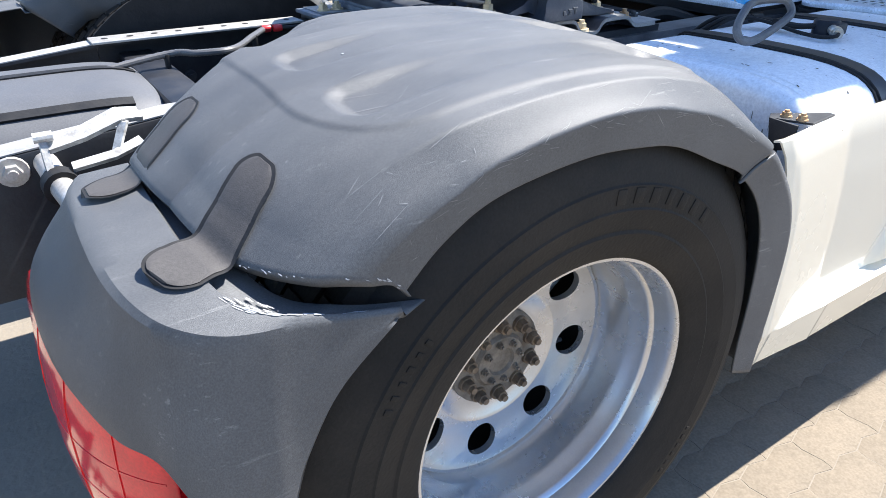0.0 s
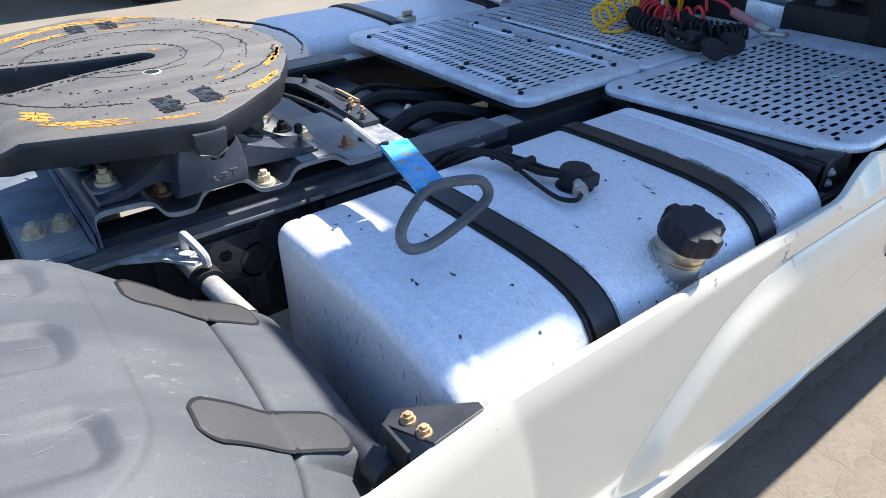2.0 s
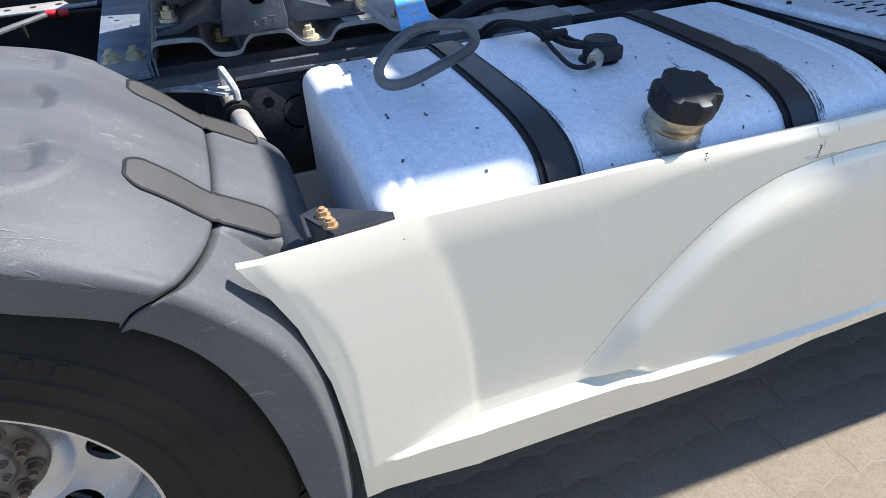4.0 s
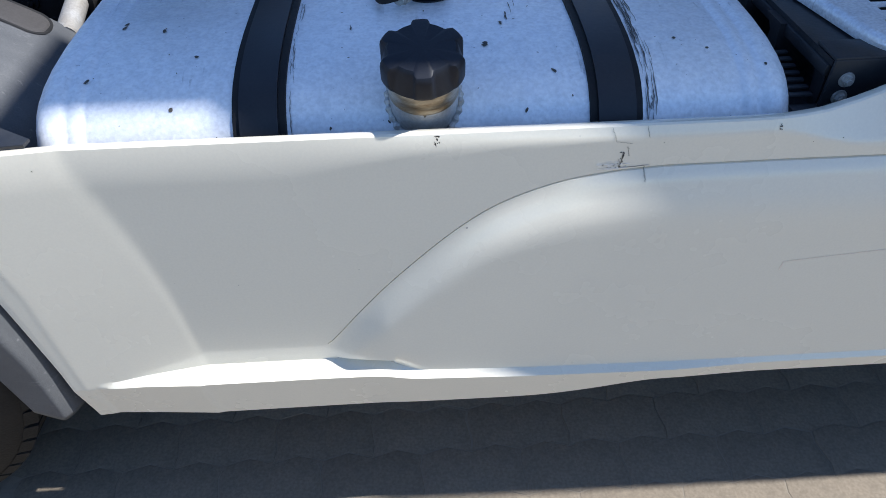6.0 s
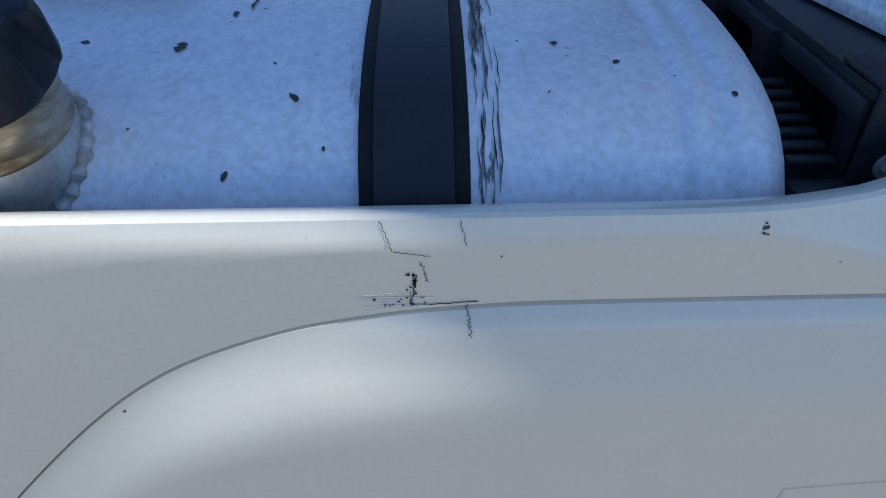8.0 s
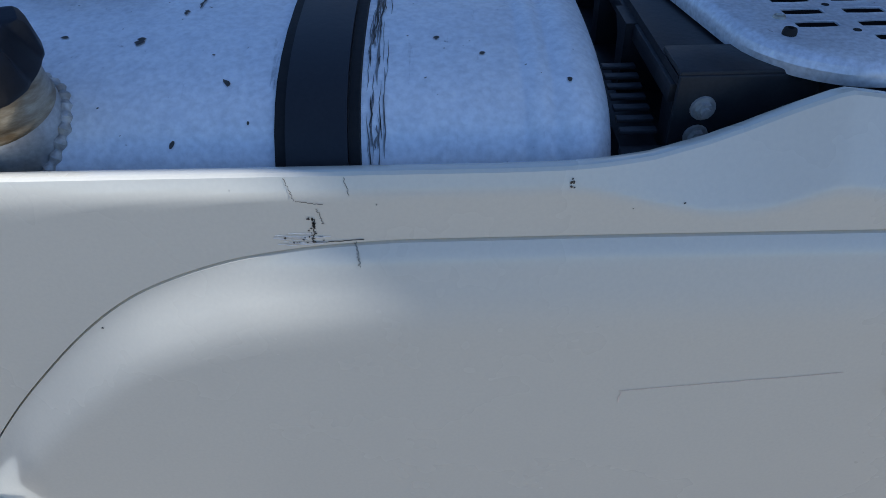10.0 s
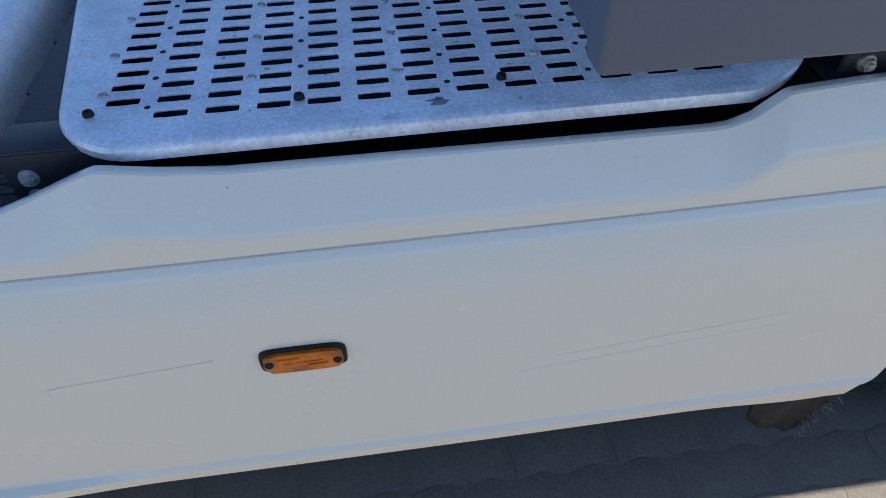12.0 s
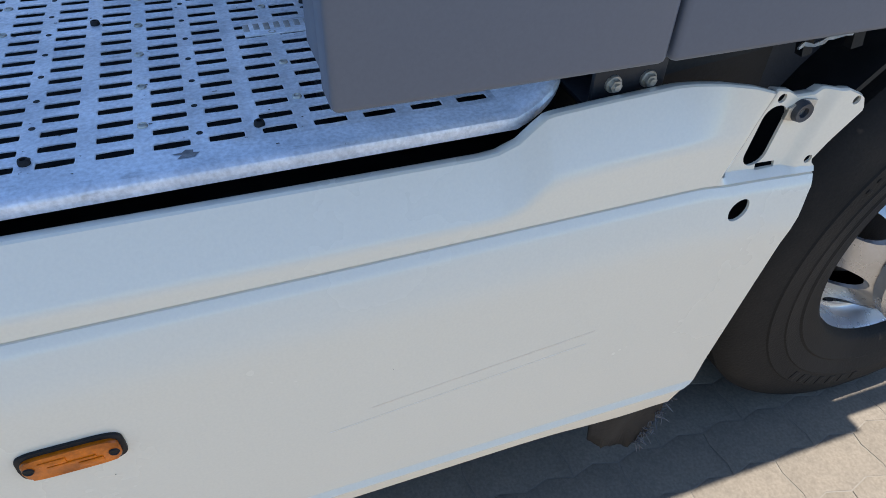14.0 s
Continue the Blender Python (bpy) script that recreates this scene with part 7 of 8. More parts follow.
def build_sender():
    bm = bmesh.new()
    lathe(bm, [(0.040, -0.010), (0.040, 0.003), (0.033, 0.005), (0.033, 0.040), (0.030, 0.044), (0.0, 0.044)], (1.222, -0.838, 0.938), "z", 28)
    box(bm, (1.195, -0.882, 0.946), (1.250, -0.845, 0.976), 0.006)
    s = part("level_sender", bm, M["cap"], tank, "black level sender with cable plugs", 40)
    bm = bmesh.new()
    tube(bm, [(1.20, -0.868, 0.962), (1.172, -0.900, 0.958)], 0.013, 14)
    tube(bm, [(1.186, -0.884, 0.960), (1.178, -0.893, 0.959)], 0.0155, 14)
    part("plug", bm, M["steel"], s, "grey ribbed plug collar")
    for off, r in ((0.0, 0.0075), (0.022, 0.006), (-0.016, 0.005)):
        bm = bmesh.new()
        pts = [(1.200 + off, -0.835, 0.968), (1.185 + off, -0.775, 0.958), (1.172 + off, -0.715, 0.962), (1.150 + off * 0.5, -0.655, 0.968), (1.115, -0.600 + off, 0.960), (1.09, -0.545 + off, 0.915), (1.06, -0.50, 0.86)]
        if off < 0:
            pts = [(1.172, -0.900, 0.958), (1.150, -0.905, 0.956), (1.140, -0.870, 0.950), (1.148, -0.800, 0.952)] + pts[2:]
        tube(bm, spline(pts, 6), r, 8)
        part("cable", bm, M["rubber"], s)
    for y in (-0.735, -0.66):
        bm = bmesh.new()
        tube(bm, [(1.150, y, 0.966), (1.205, y + 0.005, 0.964)], 0.011, 10)
        part("cable_clip", bm, M["rubber"], s)


build_sender()


def dark_spots():
    """Chips, tar spots and weld marks on the tank top."""
    rng = random.Random(21)
    for k in range(150):
        x, q = rng.uniform(0.72, 1.71), rng.uniform(0, 1)
        if any(abs(x - s) < 0.06 for s in (0.980, 1.470)):
            continue
        p, nrm = tank_skin(x, q * 0.88)
        r = rng.choice((0.0006, 0.0007, 0.0008, 0.0009, 0.0010, 0.0012, 0.0012, 0.0015, 0.002, 0.0028, 0.004))
        side = Vector((1, 0, 0))
        up = nrm.cross(side)
        bm = bmesh.new()
        st = rng.uniform(0.7, 2.4)
        tw = rng.uniform(0, 3)
        r *= 0.72
        vs = []
        for i in range(8):
            a = 2 * math.pi * i / 8
            u, v = r * math.cos(a) * rng.uniform(0.6, 1.2) * st, r * math.sin(a) * rng.uniform(0.6, 1.2)
            u, v = u * math.cos(tw) - v * math.sin(tw), u * math.sin(tw) + v * math.cos(tw)
            vs.append(bm.verts.new(p + side * u + up * v + nrm * 0.0009))
        bm.faces.new(vs)
        part("tar_spot", bm, M["tar"], tank, smooth=0)


dark_spots()


def tank_scrapes():
    """Dark scraped streaks and grime that follow the tank's curve beside the straps and at its ends."""
    rng = random.Random(31)
    def at(x, q):
        p, n = tank_skin(x, q * 0.92)
        return p + n * 0.0012, n
    def streak(x, q, lq, wx, material, nm):
        k = 5
        left, right = [], []
        for i in range(k + 1):
            p, _ = at(x + rng.uniform(-0.0012, 0.0012), q + lq * (i / k - 0.5))
            w = wx * rng.uniform(0.25, 1.0) * (0.2 if i in (0, k) else 1)
            left.append(p - Vector((w, 0, 0)))
            right.append(p + Vector((w, 0, 0)))
        bm = bmesh.new()
        bm.faces.new([bm.verts.new(p) for p in left + right[::-1]])
        part(nm, bm, material, tank, smooth=0)
    for k in range(60):
        streak(1.5100 + abs(rng.gauss(0, 0.007)), rng.uniform(0.30, 0.90), rng.uniform(0.02, 0.14), rng.uniform(0.0004, 0.0015), M["grime"] if rng.random() < 0.6 else M["tar"], "scrape")
    for k in range(16):
        streak(1.0190 + abs(rng.gauss(0, 0.004)), rng.uniform(0.30, 0.90), rng.uniform(0.02, 0.10), rng.uniform(0.0003, 0.0010), M["grime"], "scrape")
    for x, q, l, w in ((1.335, 0.52, 0.05, 0.0022), (1.345, 0.47, 0.07, 0.0007), (1.352, 0.44, 0.05, 0.0005), (1.325, 0.56, 0.02, 0.003), (1.296, 0.66, 0.022, 0.0055), (1.10, 0.55, 0.03, 0.0015), (0.86, 0.30, 0.03, 0.004), (0.82, 0.52, 0.03, 0.003)):
        streak(x, q, l, w, M["tar"], "tar_spot")
    # runs of grime down the rear end
    for k in range(70):
        y, z0 = rng.uniform(-1.12, -0.66), rng.uniform(0.60, 0.89)
        top = 0.925 if y > -0.95 else 0.725 + math.sqrt(max(0.0, 0.19 ** 2 - (y + 0.96) ** 2))
        z0 = min(z0, top - 0.04)
        w, l = rng.uniform(0.0006, 0.0018), rng.uniform(0.003, 0.013)
        bm = bmesh.new()
        bm.faces.new([bm.verts.new((0.6632, y + a * w * rng.uniform(0.5, 1), z0 + b * l)) for a, b in ((-1, 0.8), (-0.4, 1), (0.6, 0.9), (1, 0.1), (0.5, -0.9), (-0.2, -1), (-0.9, -0.2))])
        part("grime_run", bm, M["grime"], tank, smooth=0)


tank_scrapes()


def build_guard_stays(s, label):
    x = 0.525 * s if s > 0 else -0.625
    z = 0.850
    bm = bmesh.new()
    tube(bm, [(x - 0.01, -0.43, z), (x, -0.56, z - 0.004), (x + 0.02, -0.70, z - 0.02)], 0.021, 18)
    st = part("guard_stay", bm, M["steelworn"], truck, label, 40)
    bm = bmesh.new()
    tube(bm, [(x, -0.545, z - 0.004), (x + 0.002, -0.575, z - 0.006)], 0.031, 18)
    part("clamp", bm, M["rubber"], st, "black rubber clamp ring")
    bm = bmesh.new()
    if s > 0:
        for dx in (0.0, 0.030):
            ribbon(bm, [(x - 0.15, -0.415, z + 0.030), (x - 0.05, -0.47 - dx, z + 0.040), (x - 0.008, -0.535 - dx, z + 0.045)], (0, 0.2, 1), [0.05, 0.030, 0.022], 0.006)
        tube(bm, spline([(x - 0.012, -0.50, z + 0.035), (x - 0.012, -0.505, z + 0.075), (x - 0.010, -0.53, z + 0.082), (x + 0.004, -0.56, z + 0.055), (x + 0.006, -0.565, z + 0.03)], 5), 0.008, 8)
    else:
        ribbon(bm, [(-0.468, -0.505, 0.932), (-0.505, -0.515, 0.938), (-0.570, -0.525, 0.918), (-0.628, -0.53, 0.905)], (0, -0.5, 1), [0.030, 0.034, 0.030, 0.022], 0.010)
        ribbon(bm, [(-0.480, -0.55, 0.896), (-0.530, -0.56, 0.882), (-0.600, -0.555, 0.872)], (0, -0.5, 1), [0.020, 0.018, 0.018], 0.008)
        ribbon(bm, [(-0.500, -0.53, 0.930), (-0.525, -0.55, 0.885)], (-0.6, -0.6, 0), [0.016, 0.014], 0.008)
        ribbon(bm, [(-0.632, -0.52, 0.930), (-0.634, -0.54, 0.865)], (-1, 0, 0.2), [0.018, 0.030], 0.012)
        tube(bm, [(-0.645, -0.53, 0.925), (-0.615, -0.53, 0.925)], 0.009, 10)
    part("stay_arm", bm, M["corroded"], st, "corroded whitish metal arm", 20)


build_guard_stays(1, "pale steel tube that carries the mudguard")
build_guard_stays(-1, "pale steel tube that carries the mudguard's rear end")


def build_tail_lamp():
    line = spline([(-0.705, -0.67, 0.0), (-0.705, -0.80, 0.0), (-0.702, -0.92, 0.0), (-0.690, -1.00, 0.0), (-0.664, -1.07, 0.0), (-0.632, -1.12, 0.0), (-0.604, -1.15, 0.0)], 6)
    outward = []
    for k, p in enumerate(line):
        d = line[min(k + 1, len(line) - 1)] - line[max(k - 1, 0)]
        outward.append(Vector((d.y, -d.x, 0)).normalized())
    outward = [o if o.x < 0 else -o for o in outward]

    def shell(nm, section, material, owner_part, label, k0=0, k1=None):
        bm = bmesh.new()
        idx = range(k0, k1 or len(line))
        rings = []
        for k in idx:
            end = 0.82 if k in (idx[0], idx[-1]) else 0.95 if k in (idx[0] + 1, idx[-1] - 1) else 1.0
            rings.append([bm.verts.new(line[k] + outward[k] * (o * end) + Vector((0, 0, 0.605 + (z - 0.605) * end))) for o, z in section])
        n = len(section)
        for a, b in zip(rings, rings[1:]):
            for i in range(n):
                bm.faces.new((a[i], a[(i + 1) % n], b[(i + 1) % n], b[i]))
        bm.faces.new(rings[0])
        bm.faces.new(rings[-1][::-1])
        return part(nm, bm, material, owner_part, label, 40)
    lens = [(-0.035, 0.780), (-0.008, 0.782), (0.002, 0.776), (0.009, 0.760), (0.017, 0.725), (0.022, 0.680), (0.0245, 0.630), (0.0235, 0.570), (0.019, 0.535), (0.008, 0.513), (-0.035, 0.510)]
    lamp = shell("tail_lamp", lens, M["redlens"], truck, "glossy red tail lamp below the mudguard")
    shell("lamp_housing", [(-0.060, 0.796), (-0.030, 0.796), (-0.030, 0.495), (-0.060, 0.495)], M["rubber"], lamp, "black lamp housing")
    for z in (0.672, 0.604, 0.552):
        bm = bmesh.new()
        o = float(np.interp(z, [0.535, 0.570, 0.630, 0.680, 0.725], [0.019, 0.0235, 0.0245, 0.022, 0.017]))
        ribbon(bm, [p + q * (o - 0.0002) + Vector((0, 0, z)) for p, q in zip(line[2:-2], outward[2:-2])], outward[2:-2], 0.0035, 0.0016)
        part("lens_ridge", bm, M["redlens"], lamp)
    for k in (9, 18, 26):
        bm = bmesh.new()
        ribbon(bm, [line[k] + outward[k] * (o + 0.0004) + Vector((0, 0, z)) for o, z in lens[2:9]], outward[k], 0.003, 0.0016)
        part("lens_divider", bm, M["redlens"], lamp)
    bm = bmesh.new()
    ribbon(bm, [line[k] + outward[k] * 0.0262 + Vector((0, 0, 0.590)) for k in range(29, 35)], [outward[k] for k in range(29, 35)], 0.075, 0.004)
    part("side_reflector", bm, M["reflector"], lamp, "dull orange-red side reflector")
    # tab with a bolt at the guard's lower corner
    q = Matrix.Translation((-0.615, -1.205, 0.640)) @ Matrix.Rotation(radians(52), 4, "Z")
    bm = bmesh.new()
    prism(bm, arc(0.0, 0.0, 0.026, 0, 180, 8) + [(-0.030, -0.09), (0.030, -0.09)], "y", -0.006, 0.010, 0.002)
    bm.transform(q @ Matrix.Rotation(radians(90), 4, "Z") @ Matrix.Rotation(radians(0), 4, "X"))
    tab = part("fixing_tab", bm, M["plastic"], guard, "plastic fixing tab")
    bm = bmesh.new()
    d = q.to_3x3() @ Vector((-1, 0, 0))
    hexbolt(bm, Vector((-0.615, -1.205, 0.640)) + d * 0.008, d, 0.0095, 0.008, 1.3)
    part("tab_bolt", bm, M["rusty"], tab, "rusty bolt")


build_tail_lamp()


def build_frame_clutter():
    # corrugated conduit with red couplings inside the rear frame
    bm = bmesh.new()
    pts = spline([(-0.60, 0.10, 0.86), (-0.28, 0.14, 0.895), (-0.20, 0.09, 0.90), (-0.10, 0.09, 0.90), (0.01, 0.25, 0.895), (0.075, 0.335, 0.895)], 20)
    tube(bm, pts, [0.0085 + 0.0012 * (i % 2) for i in range(len(pts))], 10)
    c = part("conduit", bm, M["conduit"], frame_part, "grey corrugated cable conduit")
    for x, y in ((0.09, 0.345), (0.125, 0.338)):
        bm = bmesh.new()
        lathe(bm, [(0.0, -0.014), (0.010, -0.014), (0.0115, -0.008), (0.0115, 0.008), (0.010, 0.014), (0.0, 0.014)], (x, y, 0.895), "x", 14)
        part("coupling", bm, M["red"], c, "red plastic coupling")
    bm = bmesh.new()
    tube(bm, spline([(0.135, 0.335, 0.895), (0.27, 0.29, 0.895), (0.5, 0.28, 0.85), (0.9, 0.25, 0.80)], 8), 0.006, 8)
    part("air_pipe", bm, M["rubber"], c)
    for x, y, z in ((-0.27, 0.14, 0.885), (-0.11, 0.095, 0.89), (0.02, 0.262, 0.885)):
        bm = bmesh.new()
        box(bm, (x - 0.006, y - 0.012, z - 0.03), (x + 0.006, y + 0.012, z + 0.012), 0.003)
        part("cable_clip", bm, M["rubber"], c)
    # hoses and pipes between the rails ahead of the coupling
    rng = random.Random(9)
    for k in range(9):
        y = -0.28 + 0.07 * k
        z = 0.845 + rng.uniform(-0.06, 0.03)
        bm = bmesh.new()
        tube(bm, spline([(0.98, y + rng.uniform(-0.05, 0.05), z - 0.05), (1.15, y, z), (1.32, y + rng.uniform(-0.06, 0.06), z + rng.uniform(0, 0.06)), (1.55, y + rng.uniform(-0.05, 0.05), z - 0.02), (1.9, y, z - 0.05)], 8), rng.choice((0.008, 0.011, 0.018, 0.024)), 8)
        part("hose", bm, M["rubber"] if k % 3 else M["castiron"], frame_part, "black rubber hose")
    bm = bmesh.new()
    tube(bm, [(1.28, -0.14, 0.885), (1.31, -0.11, 0.885)], 0.011, 10)
    part("cable_joint", bm, M["steel"], frame_part, "pale cable joint")
    # web brackets with round castings
    for x, z, r in ((0.60, 0.72, 0.045), (0.80, 0.735, 0.03), (0.50, 0.70, 0.028)):
        bm = bmesh.new()
        lathe(bm, [(r, 0.0), (r, -0.018), (r * 0.72, -0.020), (r * 0.66, -0.006), (0.0, -0.006)], (x, -0.441, z), "y", 24)
        part("casting", bm, M["castiron"], frame_part, "round cast fitting on the rail")
    for x0, x1, z0, z1 in ((0.46, 0.68, 0.66, 0.86), (0.84, 1.02, 0.68, 0.87)):
        bm = bmesh.new()
        box(bm, (x0, -0.452, z0), (x1, -0.4405, z1), 0.004)
        part("gusset", bm, M["castiron"], frame_part, "bolted gusset plate")
    # holed flange strip on the far rail
    bm = bmesh.new()
    box(bm, (-0.42, 0.345, 0.9015), (0.22, 0.44, 0.908), 0.001)
    strip = part("flange_strip", bm, M["steelworn"], frame_part, "pale steel strip with a row of holes")
    for k in range(9):
        bm = bmesh.new()
        lathe(bm, [(0.0, 0.0), (0.009, 0.0), (0.010, -0.001)], (-0.38 + k * 0.07, 0.395, 0.9092), "z", 12)
        part("strip_hole", bm, M["rubber"], strip)
    bm = bmesh.new()
    hexbolt(bm, (-0.69, -0.441, 0.845), (0, -1, 0), 0.017, 0.016, 1.7)
    part("rail_bolt", bm, M["steelworn"], frame_part, "pale steel bolt with a washer")
    for x, z in ((-0.62, 0.80), (-0.58, 0.72), (-0.86, 0.82), (-0.82, 0.72), (-0.45, 0.78), (-0.30, 0.82), (-0.15, 0.76)):
        for y, d in ((-0.441, -1), (0.431, -1)):
            bm = bmesh.new()
            hexbolt(bm, (x, y, z), (0, d, 0), 0.014, 0.012)
            part("rail_bolt", bm, M["castiron"], frame_part)


build_frame_clutter()


def build_frame_cover():
    """A domed plastic cover between the rails behind the axle."""
    def at(u, v, lift=0.0):
        x = -1.05 + 0.74 * u
        y = -0.20 + 0.57 * v
        e = 1 - (2 * u - 1) ** 6
        z = 0.785 + 0.105 * max(0.0, 1 - (2 * v - 1) ** 4) ** 0.8 * max(0.02, e) ** 0.5 + lift
        return (x, y, z)
    n = 28
    verts = [at(i / n, j / n) for i in range(n + 1) for j in range(n + 1)]
    faces = [(i * (n + 1) + j, i * (n + 1) + j + 1, (i + 1) * (n + 1) + j + 1, (i + 1) * (n + 1) + j) for i in range(n) for j in range(n)]
    c = finish("frame_cover", verts, faces, M["covergrey"], truck, "domed grey plastic cover between the rails", 40)
    so = c.modifiers.new("shell", "SOLIDIFY")
    so.thickness = 0.006
    bm = bmesh.new()
    ribbon(bm, [at(i / n, 0.56, 0.001) for i in range(1, n - 1)], (0, 0, 1), 0.032, 0.006)
    ribbon(bm, [at(i / n, 0.12, 0.001) for i in range(1, n - 3)], (0, -0.4, 1), 0.028, 0.006)
    part("groove", bm, M["rubber"], c, "dark groove")


build_frame_cover()


# ---- coiled lines on the catwalk ----
def coil(pts, radius, turns, r, n=14):
    """A spiral of that many turns round a smooth line."""
    line = spline(pts, 24)
    total = len(line) - 1
    out, up = [], None
    steps = turns * n
    for k in range(steps + 1):
        f = k / steps * total
        i = min(int(f), total - 1)
        p = line[i].lerp(line[i + 1], f - i)
        d = (line[i + 1] - line[i]).normalized()
        if up is None:
            up = d.orthogonal().normalized()
        up = (up - d * up.dot(d)).normalized()
        side = d.cross(up)
        a = 2 * math.pi * k / n
        rad = radius if isinstance(radius, (int, float)) else radius[0] + (radius[1] - radius[0]) * k / steps
        out.append(p + up * rad * math.cos(a) + side * rad * math.sin(a))
    bm = bmesh.new()
    tube(bm, out, r, 7)
    return bm


def build_lines():
    t = thing("coiled_air_line", "red coiled air line heaped on the catwalk", "hose", group="coiled lines")
    part("coil", coil([(2.74, 0.36, 1.55), (2.73, 0.29, 1.28), (2.70, 0.17, 1.10), (2.62, 0.06, 1.005), (2.52, -0.02, 0.995)], 0.034, 13, 0.0058), M["red"], t)
    part("coil", coil([(2.52, -0.02, 0.995), (2.44, -0.10, 0.99), (2.42, -0.20, 0.993), (2.50, -0.28, 1.00)], 0.036, 9, 0.0058), M["red"], t)
    bm = bmesh.new()
    tube(bm, spline([(2.50, -0.28, 1.02), (2.56, -0.24, 1.05), (2.58, -0.30, 1.04), (2.555, -0.36, 1.015)], 6), 0.0058, 8)
    part("tail", bm, M["red"], t)
    bm = bmesh.new()
    tube(bm, [(2.565, -0.345, 1.020), (2.535, -0.465, 0.995)], [0.016, 0.018], 12)
    part("grip", bm, M["pink"], t, "faded pink rubber grip")
    bm = bmesh.new()
    tube(bm, [(2.535, -0.465, 0.995), (2.520, -0.520, 0.985)], 0.020, 14)
    tube(bm, spline([(2.50, -0.50, 0.985), (2.49, -0.545, 0.99), (2.515, -0.575, 0.99), (2.545, -0.56, 0.985)], 5), 0.009, 8)
    part("palm_coupling", bm, M["steel"], t, "bare metal palm coupling")
    t = thing("coiled_air_line", "yellow coiled air line heaped on the catwalk", "hose", group="coiled lines")
    part("coil", coil([(2.76, -0.24, 1.55), (2.75, -0.14, 1.30), (2.72, -0.08, 1.17), (2.70, -0.06, 1.08), (2.69, -0.07, 1.01)], (0.036, 0.050), 12, 0.0058), M["yellow"], t)
    part("coil", coil([(2.69, -0.07, 1.01), (2.60, 0.02, 1.012), (2.46, 0.03, 1.010), (2.34, 0.01, 1.000), (2.20, -0.04, 0.995)], (0.054, 0.038), 9, 0.0062), M["yellow"], t)
    bm = bmesh.new()
    tube(bm, spline([(2.24, -0.05, 0.965), (2.20, -0.07, 0.958), (2.24, -0.11, 0.957), (2.32, -0.10, 0.957)], 6), 0.0058, 8)
    part("tail", bm, M["yellow"], t)
    t = thing("coiled_cable", "black coiled electric cable with plugs on the catwalk", "cable", group="coiled lines")
    part("coil", coil([(2.76, -0.02, 1.60), (2.75, -0.03, 1.32), (2.70, 0.0, 1.12), (2.58, 0.0, 1.02), (2.48, -0.05, 0.985)], 0.022, 26, 0.0062, 12), M["rubber"], t)
    part("coil", coil([(2.40, -0.04, 0.985), (2.32, -0.13, 0.985), (2.30, -0.26, 0.985), (2.38, -0.40, 0.985), (2.46, -0.46, 0.985)], 0.025, 22, 0.0066, 12), M["rubber"], t)
    part("coil", coil([(2.46, -0.20, 0.985), (2.40, -0.32, 0.986), (2.44, -0.45, 0.986)], 0.025, 13, 0.0066, 12), M["rubber"], t)
    bm = bmesh.new()
    tube(bm, spline([(2.33, -0.33, 0.975), (2.24, -0.32, 0.99), (2.19, -0.36, 0.985), (2.20, -0.42, 0.972), (2.24, -0.45, 0.975)], 6), 0.011, 8)
    tube(bm, spline([(2.40, -0.30, 0.975), (2.29, -0.27, 1.01), (2.23, -0.33, 1.005), (2.25, -0.40, 0.985), (2.28, -0.42, 0.98)], 6), 0.010, 8)
    part("cable", bm, M["rubber"], t)
    for a, b in (((2.28, -0.36, 0.985), (2.235, -0.44, 0.983)), ((2.25, -0.44, 0.983), (2.19, -0.535, 0.983)), ((2.36, -0.45, 0.982), (2.30, -0.53, 0.982))):
        a, b = Vector(a), Vector(b)
        bm = bmesh.new()
        tube(bm, [a, a.lerp(b, 0.3), a.lerp(b, 0.31), a.lerp(b, 0.55), a.lerp(b, 0.56), b], [0.019, 0.021, 0.026, 0.026, 0.030, 0.030], 14)
        part("plug", bm, M["cap"], t, "black plastic trailer plug")


build_lines()


# ---- back of the cab ----
MOUNT_X = (2.730, 2.777)

